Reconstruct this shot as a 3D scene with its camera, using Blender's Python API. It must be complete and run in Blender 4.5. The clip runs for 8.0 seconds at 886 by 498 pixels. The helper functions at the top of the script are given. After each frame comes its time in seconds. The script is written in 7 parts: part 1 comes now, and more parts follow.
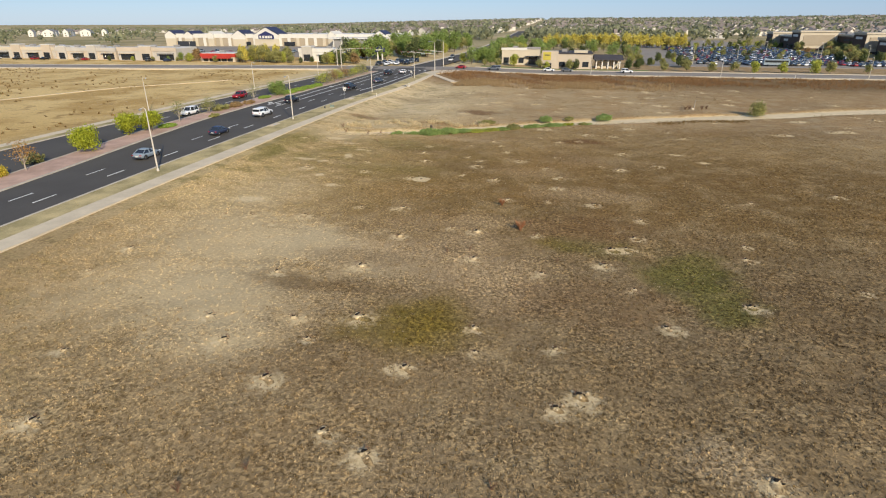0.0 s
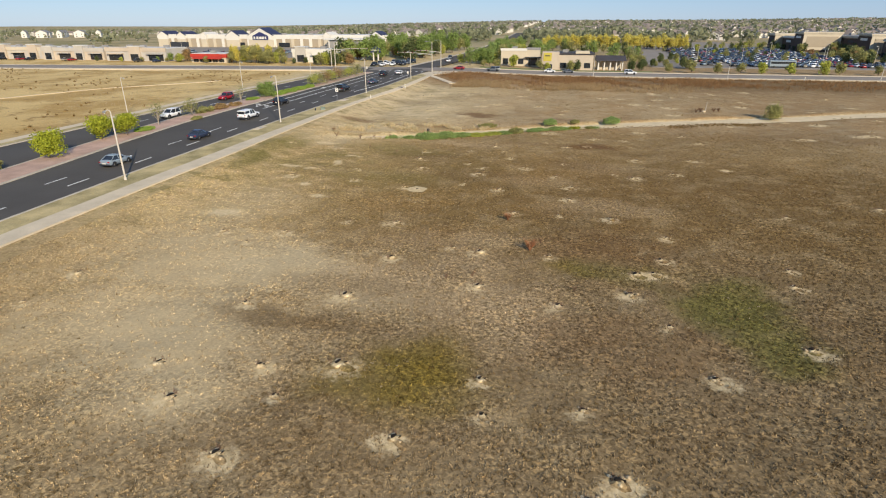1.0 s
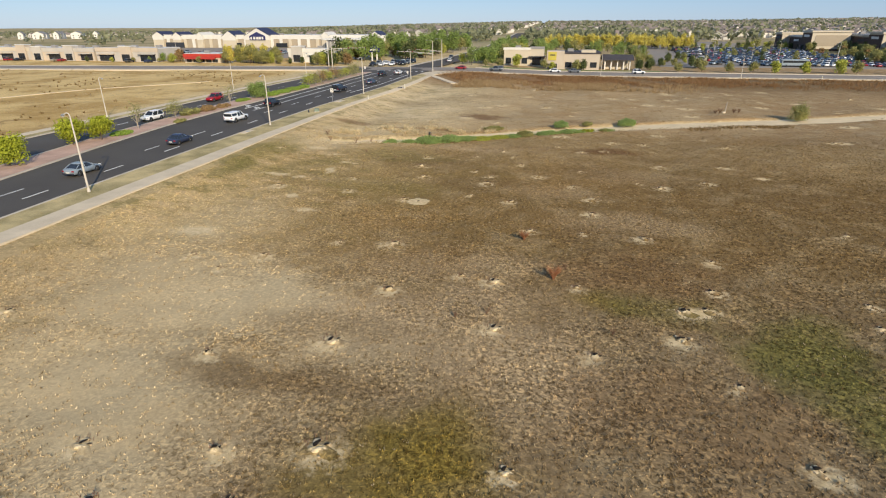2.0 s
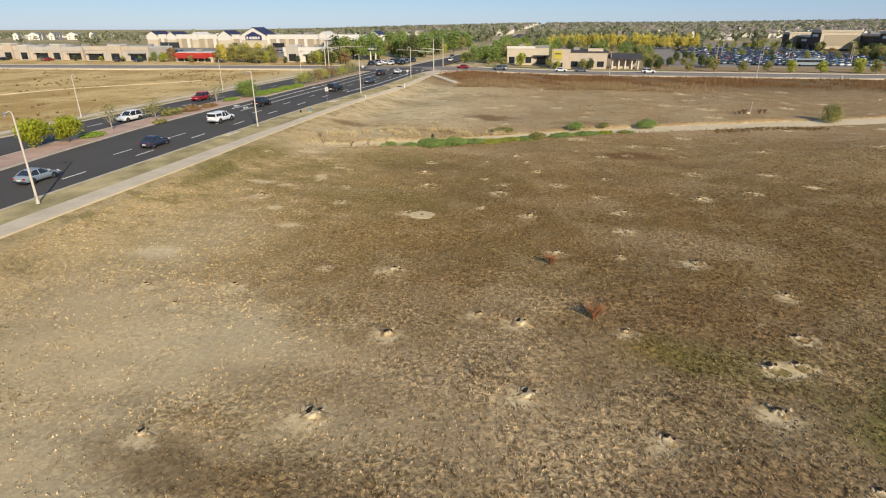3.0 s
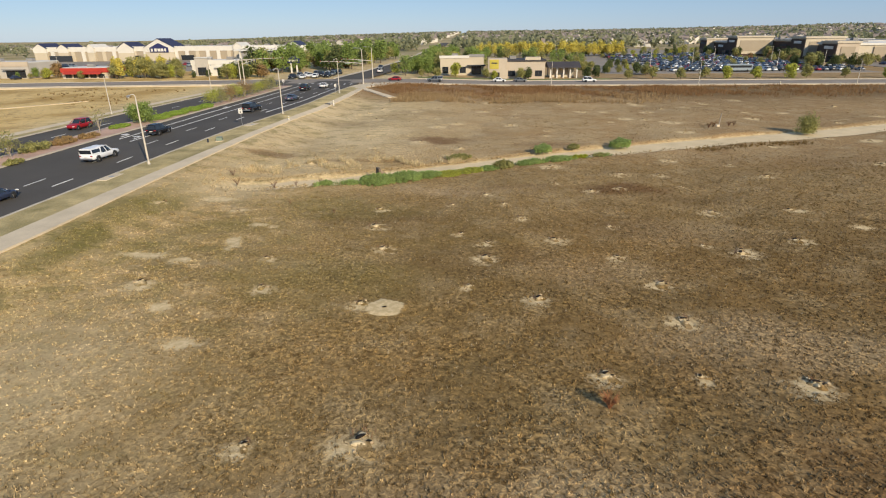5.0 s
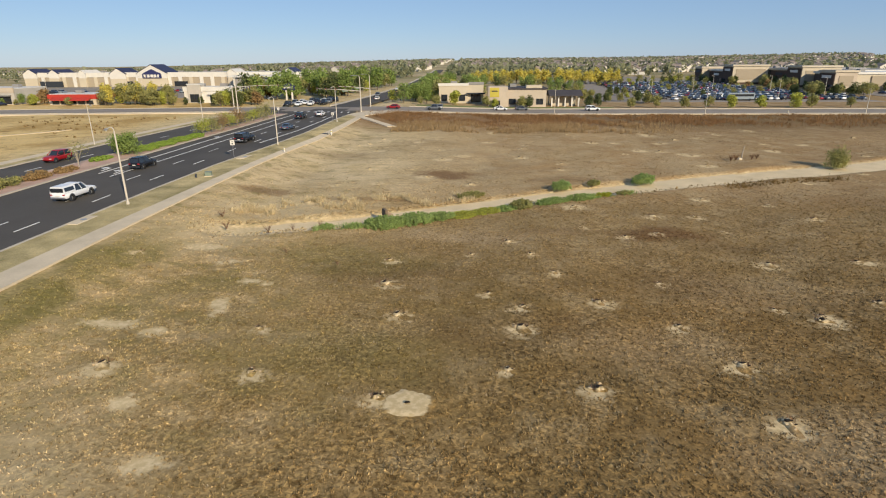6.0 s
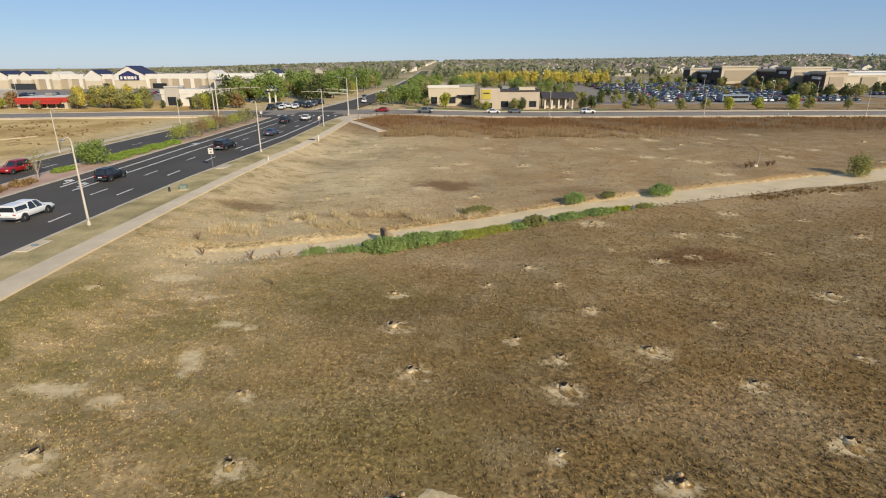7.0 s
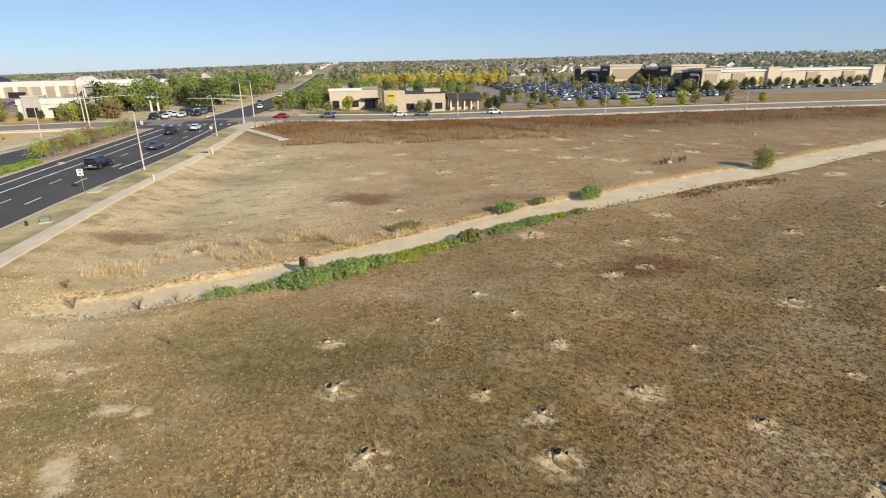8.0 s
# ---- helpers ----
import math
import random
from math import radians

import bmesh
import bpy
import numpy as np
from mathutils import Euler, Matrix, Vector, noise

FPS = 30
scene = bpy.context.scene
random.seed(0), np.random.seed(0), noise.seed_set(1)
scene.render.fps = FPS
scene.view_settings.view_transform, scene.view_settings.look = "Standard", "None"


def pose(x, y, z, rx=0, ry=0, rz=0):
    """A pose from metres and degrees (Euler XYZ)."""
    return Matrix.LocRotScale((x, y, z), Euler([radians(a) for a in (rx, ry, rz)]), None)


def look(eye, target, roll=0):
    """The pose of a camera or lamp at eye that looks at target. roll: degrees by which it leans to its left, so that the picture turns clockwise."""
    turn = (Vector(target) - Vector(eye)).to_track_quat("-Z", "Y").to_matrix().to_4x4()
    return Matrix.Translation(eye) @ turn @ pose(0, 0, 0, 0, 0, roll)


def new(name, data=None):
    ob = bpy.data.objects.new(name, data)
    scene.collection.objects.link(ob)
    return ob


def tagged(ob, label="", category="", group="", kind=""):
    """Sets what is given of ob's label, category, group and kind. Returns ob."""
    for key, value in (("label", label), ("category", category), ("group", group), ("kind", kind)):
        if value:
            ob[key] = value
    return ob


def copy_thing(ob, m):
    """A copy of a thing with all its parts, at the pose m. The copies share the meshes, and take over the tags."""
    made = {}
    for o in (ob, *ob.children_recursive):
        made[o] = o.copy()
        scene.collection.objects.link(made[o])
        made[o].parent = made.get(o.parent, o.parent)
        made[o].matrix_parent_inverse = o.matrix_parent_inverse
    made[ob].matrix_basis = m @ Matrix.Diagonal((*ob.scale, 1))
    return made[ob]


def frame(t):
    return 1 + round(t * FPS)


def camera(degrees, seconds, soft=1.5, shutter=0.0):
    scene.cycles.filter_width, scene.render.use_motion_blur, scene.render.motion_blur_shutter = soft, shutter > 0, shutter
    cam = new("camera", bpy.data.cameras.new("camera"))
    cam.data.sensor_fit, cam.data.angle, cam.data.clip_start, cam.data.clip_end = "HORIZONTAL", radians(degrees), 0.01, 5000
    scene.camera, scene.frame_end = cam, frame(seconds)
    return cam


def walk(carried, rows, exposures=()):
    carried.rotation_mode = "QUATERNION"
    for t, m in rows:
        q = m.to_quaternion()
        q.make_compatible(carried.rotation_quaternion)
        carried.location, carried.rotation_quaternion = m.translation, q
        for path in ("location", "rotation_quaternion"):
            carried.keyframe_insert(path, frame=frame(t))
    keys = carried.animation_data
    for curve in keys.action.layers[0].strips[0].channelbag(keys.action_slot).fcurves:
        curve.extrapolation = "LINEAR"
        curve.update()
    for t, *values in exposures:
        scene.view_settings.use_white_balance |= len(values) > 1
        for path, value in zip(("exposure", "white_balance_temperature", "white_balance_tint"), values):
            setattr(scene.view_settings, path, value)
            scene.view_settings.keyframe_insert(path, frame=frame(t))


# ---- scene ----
cam = camera(77.5, 8.0, soft=1.1)
PATH = [
    (0, (0.044, 0.011, 21.286), (-0.349, 2.057, 20.418), -0.1),
    (0.5, (-0.683, 3.719, 20.731), (-1.070, 5.768, 19.867), -0.1),
    (1, (-1.515, 7.608, 20.205), (-1.898, 9.660, 19.344), -0),
    (1.5, (-2.487, 11.676, 19.703), (-2.874, 13.727, 18.846), -0.1),
    (1.7, (-2.929, 13.348, 19.538), (-3.315, 15.400, 18.678), -0.1),
    (2.8, (-5.559, 22.885, 17.600), (-5.938, 24.942, 16.755), -0.2),
    (3, (-6.100, 24.648, 17.451), (-6.480, 26.702, 16.601), -0.1),
    (3.5, (-7.516, 29.169, 17.160), (-7.896, 31.226, 16.313), -0.1),
    (4, (-8.934, 33.719, 17.130), (-9.294, 35.781, 16.288), -0.2),
    (4.5, (-10.415, 38.057, 17.184), (-10.636, 40.139, 16.345), -0.4),
    (4.7, (-10.996, 39.742, 17.195), (-11.154, 41.832, 16.358), -0.6),
    (5.8, (-14.131, 48.506, 17.388), (-14.210, 50.635, 16.645), -0.5),
    (6, (-14.671, 50.046, 17.397), (-14.752, 52.179, 16.667), -0.3),
    (6.5, (-15.897, 53.834, 17.371), (-15.976, 55.968, 16.643), -0.2),
    (7, (-17.126, 57.539, 17.316), (-17.147, 59.674, 16.591), -0.3),
    (7.5, (-18.150, 61.097, 17.286), (-18.035, 63.231, 16.563), -0.5),
    (8, (-19.144, 64.539, 17.202), (-18.791, 66.647, 16.479), -1),
]
walk(cam, [(t, look(eye, target, roll)) for t, eye, target, roll in PATH], exposures=((0, 0.05, 6500, 10), (1.5, 0.05, 6500, 10), (3.5, 0.0, 6750, 10), (4.5, 0.0, 6800, 10), (6, -0.06, 6800, 10), (7, -0.08, 6700, 10), (7.5, 0.12, 6550, 10), (8, 0.16, 6550, 10)))

# ---- world, sun, exposure ----
SUN_AZ, SUN_EL = 146.2, 24.5
world = bpy.data.worlds.new("sky")
scene.world = world
world.use_nodes = True
wn = world.node_tree.nodes
sky = wn.new("ShaderNodeTexSky")
sky.sky_type, sky.sun_disc = "NISHITA", False
sky.sun_elevation, sky.sun_rotation = radians(SUN_EL), radians(SUN_AZ)
sky.altitude, sky.air_density, sky.dust_density, sky.ozone_density = 1700, 1.0, 0.4, 3.5
wn["Background"].inputs["Strength"].default_value = 0.095
# thin autumn haze over the whole sky
haze = wn.new("ShaderNodeMix")
haze.data_type = "RGBA"
haze.inputs[0].default_value = 0.52
haze.inputs[7].default_value = (3.0, 4.95, 8.6, 1)
world.node_tree.links.new(sky.outputs["Color"], haze.inputs[6])
world.node_tree.links.new(haze.outputs[2], wn["Background"].inputs["Color"])
sun_data = bpy.data.lights.new("sun", "SUN")
sun_data.energy, sun_data.angle, sun_data.color = 5.0, radians(0.5), (1.0, 0.87, 0.66)
sun = new("sun", sun_data)
sx, sy = math.sin(radians(SUN_AZ)), math.cos(radians(SUN_AZ))
sun.matrix_world = look((sx * 60, sy * 60, 60 * math.tan(radians(SUN_EL))), (0, 0, 0))
scene.view_settings.exposure = 0.0


# ---- materials ----
def material(name, colour, rough=0.9, metal=0.0, vary=0.25, scale=2.0, fine=None, bump=0.0, spread=0.0, island=False, tint=None, spec=0.3):
    """A material whose colour drifts at two scales; spread: differences from piece to piece."""
    m = bpy.data.materials.new(name)
    m.use_nodes = True
    n, l = m.node_tree.nodes, m.node_tree.links
    b = n["Principled BSDF"]
    b.inputs["Roughness"].default_value, b.inputs["Metallic"].default_value = rough, metal
    b.inputs["Specular IOR Level"].default_value = spec
    geo = n.new("ShaderNodeNewGeometry")
    tc = n.new("ShaderNodeTexCoord")
    big = n.new("ShaderNodeTexNoise")
    big.inputs["Scale"].default_value, big.inputs["Detail"].default_value = scale, 4
    l.new(tc.outputs["Object"], big.inputs["Vector"])
    small = n.new("ShaderNodeTexNoise")
    small.inputs["Scale"].default_value, small.inputs["Detail"].default_value = fine or scale * 9, 3
    l.new(tc.outputs["Object"], small.inputs["Vector"])
    add = n.new("ShaderNodeMath")
    add.operation = "MULTIPLY_ADD"
    l.new(small.outputs["Fac"], add.inputs[0])
    add.inputs[1].default_value = 0.6
    l.new(big.outputs["Fac"], add.inputs[2])
    last = add.outputs[0]
    if spread:
        more = n.new("ShaderNodeMath")
        more.operation = "MULTIPLY_ADD"
        if island:
            l.new(geo.outputs["Random Per Island"], more.inputs[0])
        else:
            info = n.new("ShaderNodeObjectInfo")
            l.new(info.outputs["Random"], more.inputs[0])
        more.inputs[1].default_value = spread
        l.new(last, more.inputs[2])
        last = more.outputs[0]
    ramp = n.new("ShaderNodeValToRGB")
    lo, hi = 0.45, 1.15 + spread
    ramp.color_ramp.elements[0].position, ramp.color_ramp.elements[1].position = 0.0, 1.0
    span = n.new("ShaderNodeMapRange")
    span.inputs["From Min"].default_value, span.inputs["From Max"].default_value = lo, hi
    l.new(last, span.inputs["Value"])
    l.new(span.outputs["Result"], ramp.inputs["Fac"])
    dark = [max(0.0, c * (1 - vary)) for c in colour]
    light = [min(1.0, c * (1 + vary)) for c in (tint or colour)]
    ramp.color_ramp.elements[0].color, ramp.color_ramp.elements[1].color = (*dark, 1), (*light, 1)
    l.new(ramp.outputs["Color"], b.inputs["Base Color"])
    if island:
        # thin leaves and blades let some light through
        thin, both = n.new("ShaderNodeBsdfTranslucent"), n.new("ShaderNodeMixShader")
        l.new(ramp.outputs["Color"], thin.inputs["Color"])
        both.inputs[0].default_value = 0.35
        l.new(b.outputs[0], both.inputs[1])
        l.new(thin.outputs[0], both.inputs[2])
        l.new(both.outputs[0], n["Material Output"].inputs["Surface"])
    if bump:
        bu = n.new("ShaderNodeBump")
        bu.inputs["Strength"].default_value, bu.inputs["Distance"].default_value = bump, 0.05
        l.new(small.outputs["Fac"], bu.inputs["Height"])
        l.new(bu.outputs["Normal"], b.inputs["Normal"])
    return m


def paint(name, colour, rough=0.35, metal=0.0):
    return material(name, colour, rough, metal, vary=0.06, scale=1.5, spec=0.5)


ASPHALT = material("asphalt", (0.086, 0.076, 0.064), 0.85, vary=0.22, scale=0.12, fine=6.0, bump=0.2)
OLD_ASPHALT = material("worn_asphalt", (0.27, 0.232, 0.19), 0.9, vary=0.2, scale=0.15, fine=5.0)
CONCRETE = material("concrete", (0.61, 0.505, 0.355), 0.9, vary=0.16, scale=0.5, fine=7.0, bump=0.2)
KERB = material("kerb_concrete", (0.50, 0.44, 0.35), 0.9, vary=0.2, scale=0.7, fine=9.0)
MARKING = material("road_paint", (0.62, 0.62, 0.60), 0.7, vary=0.22, scale=0.8, fine=14.0)
VERGE = material("verge_grass", (0.20, 0.185, 0.062), 0.95, vary=0.35, scale=0.3, fine=9.0, bump=0.6, tint=(0.50, 0.39, 0.20))
LAWN = material("lawn_grass", (0.12, 0.155, 0.04), 0.95, vary=0.35, scale=0.2, fine=5.0, bump=0.4, tint=(0.22, 0.22, 0.08))
MULCH = material("red_gravel", (0.49, 0.325, 0.245), 0.95, vary=0.3, scale=0.4, fine=16.0, bump=0.5)
SAND = material("channel_sand", (0.67, 0.53, 0.325), 0.95, vary=0.18, scale=0.35, fine=8.0, bump=0.3)
BARE = material("bare_soil", (0.52, 0.385, 0.225), 0.95, vary=0.3, scale=1.2, fine=11.0, bump=0.4)
FRESH = material("fresh_soil", (0.68, 0.535, 0.32), 0.95, vary=0.16, scale=3.0, fine=16.0, bump=0.4)
# near-black: dark soil, and the shade inside the burrow openings
HOLE = material("dark_soil_and_hole_shade", (0.03, 0.02, 0.011), 0.95, vary=0.3, scale=6.0)
BARK = material("bark", (0.13, 0.10, 0.075), 0.95, vary=0.3, scale=4.0, bump=0.4)
PALE_BARK = material("pale_bark", (0.34, 0.29, 0.23), 0.95, vary=0.25, scale=4.0)
LEAF = material("green_leaves", (0.150, 0.225, 0.052), 0.8, vary=0.45, scale=0.5, spread=0.7, island=True, tint=(0.282, 0.356, 0.099))
LIME = material("lime_leaves", (0.230, 0.288, 0.021), 0.8, vary=0.4, scale=0.6, spread=0.7, island=True, tint=(0.431, 0.445, 0.043))
GOLD = material("yellow_leaves", (0.456, 0.344, 0.028), 0.8, vary=0.35, scale=0.6, spread=0.7, island=True, tint=(0.635, 0.497, 0.068))
RUST = material("rust_leaves", (0.319, 0.160, 0.050), 0.85, vary=0.4, scale=0.6, spread=0.7, island=True, tint=(0.504, 0.286, 0.084))
OLIVE = material("olive_leaves", (0.176, 0.194, 0.070), 0.85, vary=0.45, scale=0.5, spread=0.7, island=True, tint=(0.387, 0.361, 0.132))
WEED = material("weed_leaves", (0.154, 0.251, 0.073), 0.8, vary=0.4, scale=0.8, spread=0.6, island=True, tint=(0.365, 0.454, 0.154))
LEAF_DARK = material("dark_green_leaves", (0.068, 0.096, 0.036), 0.85, vary=0.4, scale=0.5, spread=0.7, island=True, tint=(0.136, 0.160, 0.060))
GROUNDCOVER = material("groundcover_leaves", (0.162, 0.257, 0.041), 0.8, vary=0.35, scale=0.8, spread=0.6, island=True, tint=(0.338, 0.446, 0.081))
DULL_GOLD = material("dull_yellow_leaves", (0.510, 0.415, 0.075), 0.85, vary=0.4, scale=0.5, spread=0.7, island=True, tint=(0.750, 0.621, 0.151))
DULL_RUST = material("dull_rust_leaves", (0.246, 0.160, 0.072), 0.85, vary=0.4, scale=0.5, spread=0.7, island=True, tint=(0.392, 0.261, 0.116))
DULL_LIME = material("dull_lime_leaves", (0.259, 0.301, 0.052), 0.85, vary=0.4, scale=0.5, spread=0.7, island=True, tint=(0.500, 0.500, 0.103))
# greyer than the near leaves, the haze of distance put into the colour
FAR_HAZY_LEAF = material("far_hazy_leaves", (0.158, 0.180, 0.105), 0.9, vary=0.3, scale=0.02, fine=0.09, spread=0.8, island=True, tint=(0.30, 0.30, 0.175))
STRAW = material("dry_grass", (0.31, 0.240, 0.135), 0.95, vary=0.45, scale=0.25, fine=3.0, spread=0.9, island=True, tint=(0.47, 0.375, 0.235))
BUNCH = material("bunch_grass", (0.50, 0.40, 0.22), 0.95, vary=0.35, scale=0.3, fine=3.0, spread=0.9, island=True, tint=(0.72, 0.59, 0.36))
BROWN_STRAW = material("brown_grass", (0.115, 0.074, 0.025), 0.95, vary=0.4, scale=0.2, fine=3.0, spread=0.9, island=True, tint=(0.276, 0.178, 0.067))
REED = material("red_brown_reeds", (0.20, 0.100, 0.040), 0.95, vary=0.35, scale=0.08, fine=0.8, spread=0.9, island=True, tint=(0.315, 0.185, 0.085))
PALE_REED = material("pale_reeds", (0.36, 0.235, 0.10), 0.95, vary=0.35, scale=0.1, fine=0.8, spread=0.9, island=True, tint=(0.40, 0.29, 0.16))
TWIG = material("dry_twigs", (0.20, 0.12, 0.075), 0.95, vary=0.35, scale=2.0, spread=0.8, island=True, tint=(0.30, 0.17, 0.10))
RED_STALK = material("red_stalks", (0.34, 0.15, 0.07), 0.95, vary=0.3, scale=3.0)
DARK_CONCRETE = material("dark_concrete", (0.17, 0.125, 0.085), 0.9, vary=0.3, scale=1.5, fine=9.0, bump=0.3)
POLE = material("painted_steel", (0.55, 0.50, 0.42), 0.55, 0.0, vary=0.12, scale=1.5)
STEEL = material("galvanised_steel", (0.42, 0.42, 0.42), 0.45, 0.7, vary=0.15, scale=2.0)
WHITE = material("white_paint", (0.66, 0.63, 0.57), 0.6, vary=0.08, scale=0.4)
DARK_PAINT = material("dark_paint", (0.035, 0.04, 0.05), 0.6, vary=0.2, scale=1.0)
CREAM = material("cream_stucco", (0.54, 0.47, 0.36), 0.9, vary=0.1, scale=0.15, fine=2.0)
BEIGE = material("beige_stucco", (0.37, 0.31, 0.23), 0.9, vary=0.12, scale=0.12, fine=2.0)
LIGHT_TAN = material("light_tan_stucco", (0.50, 0.42, 0.33), 0.9, vary=0.1, scale=0.2, fine=2.0)
TAN = material("tan_block", (0.31, 0.24, 0.17), 0.9, vary=0.14, scale=0.2, fine=2.5)
# brown brick, darkened for the shade the store fronts stand in
BROWN_SHADE_WALL = material("brown_brick_and_shade", (0.09, 0.06, 0.045), 0.9, vary=0.18, scale=0.3, fine=3.0)
PALE_GREY = material("pale_grey_stucco", (0.47, 0.435, 0.385), 0.9, vary=0.12, scale=0.2, fine=2.0)
GREY_WALL = material("grey_stucco", (0.27, 0.26, 0.25), 0.9, vary=0.14, scale=0.2, fine=2.0)
ROOF_WHITE = material("white_membrane", (0.60, 0.59, 0.56), 0.8, vary=0.1, scale=0.08, fine=0.8)
ROOF_DARK = material("dark_shingle", (0.06, 0.055, 0.06), 0.9, vary=0.25, scale=0.3, fine=3.0)
ROOF_BLUE = material("dark_blue_roof", (0.035, 0.04, 0.085), 0.6, vary=0.2, scale=0.3)
ROOF_BROWN = material("brown_shingle", (0.25, 0.205, 0.175), 0.9, vary=0.3, scale=0.3, spread=0.6)
RED_WALL = material("red_panel", (0.42, 0.045, 0.03), 0.6, vary=0.12, scale=0.4)
YELLOW_WALL = material("yellow_panel", (0.50, 0.41, 0.07), 0.6, vary=0.1, scale=0.5)
HOUSE_WALL = material("house_siding", (0.50, 0.45, 0.39), 0.9, vary=0.2, scale=0.05, spread=0.9, tint=(0.70, 0.67, 0.61))
GLASS = material("dark_glass", (0.02, 0.024, 0.03), 0.08, vary=0.2, scale=0.5, spec=0.8)
RUBBER = material("tyre_rubber", (0.02, 0.02, 0.02), 0.85, vary=0.2, scale=5.0)
RIM = material("wheel_rim", (0.45, 0.45, 0.46), 0.35, 0.8, vary=0.1, scale=6.0)
TAIL = material("tail_lamp", (0.35, 0.012, 0.012), 0.25, vary=0.1, scale=3.0, spec=0.6)
HEAD = material("head_lamp", (0.7, 0.7, 0.68), 0.15, vary=0.05, scale=3.0, spec=0.7)
BOX_GREEN = material("utility_green", (0.20, 0.25, 0.20), 0.6, vary=0.12, scale=2.0)
SKYBLUE_SIGN = material("navy_sign", (0.03, 0.035, 0.11), 0.5, vary=0.1, scale=1.0)


def field_material(name, stalks):
    """Dry prairie: straw, brown and olive patches. The thatch on the soil is darker than the stalks that stand on it."""
    m = bpy.data.materials.new(name)
    m.use_nodes = True
    n, l = m.node_tree.nodes, m.node_tree.links
    b = n["Principled BSDF"]
    b.inputs["Roughness"].default_value, b.inputs["Specular IOR Level"].default_value = 0.95, 0.15
    geo = n.new("ShaderNodeNewGeometry")
    pos = geo.outputs["Position"]

    def noise_at(scale, detail=4, rough=0.55):
        t = n.new("ShaderNodeTexNoise")
        t.inputs["Scale"].default_value, t.inputs["Detail"].default_value, t.inputs["Roughness"].default_value = scale, detail, rough
        l.new(pos, t.inputs["Vector"])
        return t.outputs["Fac"]

    def span(value, a, c, lo=0.0, hi=1.0):
        t = n.new("ShaderNodeMapRange")
        t.interpolation_type = "SMOOTHSTEP"
        for k, v in (("From Min", a), ("From Max", c), ("To Min", lo), ("To Max", hi)):
            t.inputs[k].default_value = v
        l.new(value, t.inputs["Value"])
        return t.outputs["Result"]

    def maths(op, a, c):
        t = n.new("ShaderNodeMath")
        t.operation = op
        for k, v in enumerate((a, c)):
            if isinstance(v, (int, float)):
                t.inputs[k].default_value = v
            else:
                l.new(v, t.inputs[k])
        return t.outputs[0]

    def mix(fac, a, c, kind="MIX"):
        t = n.new("ShaderNodeMix")
        t.data_type, t.blend_type = "RGBA", kind
        if isinstance(fac, (int, float)):
            t.inputs[0].default_value = fac
        else:
            l.new(fac, t.inputs[0])
        for k, v in ((6, a), (7, c)):
            if isinstance(v, tuple):
                t.inputs[k].default_value = (*v, 1)
            else:
                l.new(v, t.inputs[k])
        return t.outputs[2]

    warp = n.new("ShaderNodeTexNoise")
    warp.inputs["Scale"].default_value, warp.inputs["Detail"].default_value = 0.09, 5
    l.new(pos, warp.inputs["Vector"])
    push = n.new("ShaderNodeVectorMath")
    push.operation = "MULTIPLY_ADD"
    l.new(warp.outputs["Color"], push.inputs[0])
    push.inputs[1].default_value = (8, 8, 0)
    l.new(pos, push.inputs[2])
    sep = n.new("ShaderNodeSeparateXYZ")
    l.new(push.outputs[0], sep.inputs[0])

    ragged = maths("MULTIPLY", maths("SUBTRACT", noise_at(0.33, 6, 0.66), 0.5), 1.9)

    def patch(x, y, rx, ry, soft):
        # the warp adds 4 m on average
        dx = maths("DIVIDE", maths("SUBTRACT", sep.outputs["X"], x + 4), rx)
        dy = maths("DIVIDE", maths("SUBTRACT", sep.outputs["Y"], y + 4), ry)
        d = maths("SQRT", maths("ADD", maths("MULTIPLY", dx, dx), maths("MULTIPLY", dy, dy)), 0)
        return span(maths("ADD", d, ragged), 1.0 + soft, 1.0 - soft)

    X, Y = sep.outputs["X"], sep.outputs["Y"]
    # grey-brown stubble to the south, brown in the middle, straw towards the road and beyond the channel
    side = span(X, -46 + 4, -12 + 4)
    south = span(Y, 72, 50)
    colour = mix(south, mix(span(noise_at(0.06, 4), 0.4, 0.62), (0.295, 0.192, 0.080), (0.255, 0.174, 0.074)), (0.325, 0.242, 0.142))
    # darker brown to the east, partly the stubble's shaded sides put into colour
    colour = mix(maths("MULTIPLY", span(X, -8, 22), span(Y, 125, 95, 0.0, 0.55)), colour, mix(south, (0.205, 0.135, 0.058), (0.21, 0.153, 0.085)))
    # straw to the west, painted paler for the sun's hot spot there
    colour = mix(maths("SUBTRACT", 1.0, side), colour, mix(south, (0.61, 0.475, 0.25), (0.51, 0.385, 0.21)))
    beyond = maths("MULTIPLY", span(Y, 116, 132), span(X, -100, -70))
    tan = mix(span(noise_at(0.10, 6, 0.65), 0.4, 0.6), (0.37, 0.243, 0.116), (0.50, 0.360, 0.19))
    straw = mix(span(noise_at(0.13, 6, 0.65), 0.4, 0.6), (0.57, 0.43, 0.23), (0.68, 0.53, 0.31))
    colour = mix(maths("MULTIPLY", beyond, 0.9), colour, mix(span(X, -34, 4), straw, tan))
    colour = mix(maths("MULTIPLY", maths("MULTIPLY", span(X, 14, 60), span(Y, 112, 128)), 0.6), colour, (0.265, 0.168, 0.078))
    olive = maths("MULTIPLY", maths("MULTIPLY", span(Y, 68, 84), span(Y, 112, 100)), maths("MULTIPLY", span(X, -44, -34), span(X, 6, -12)))
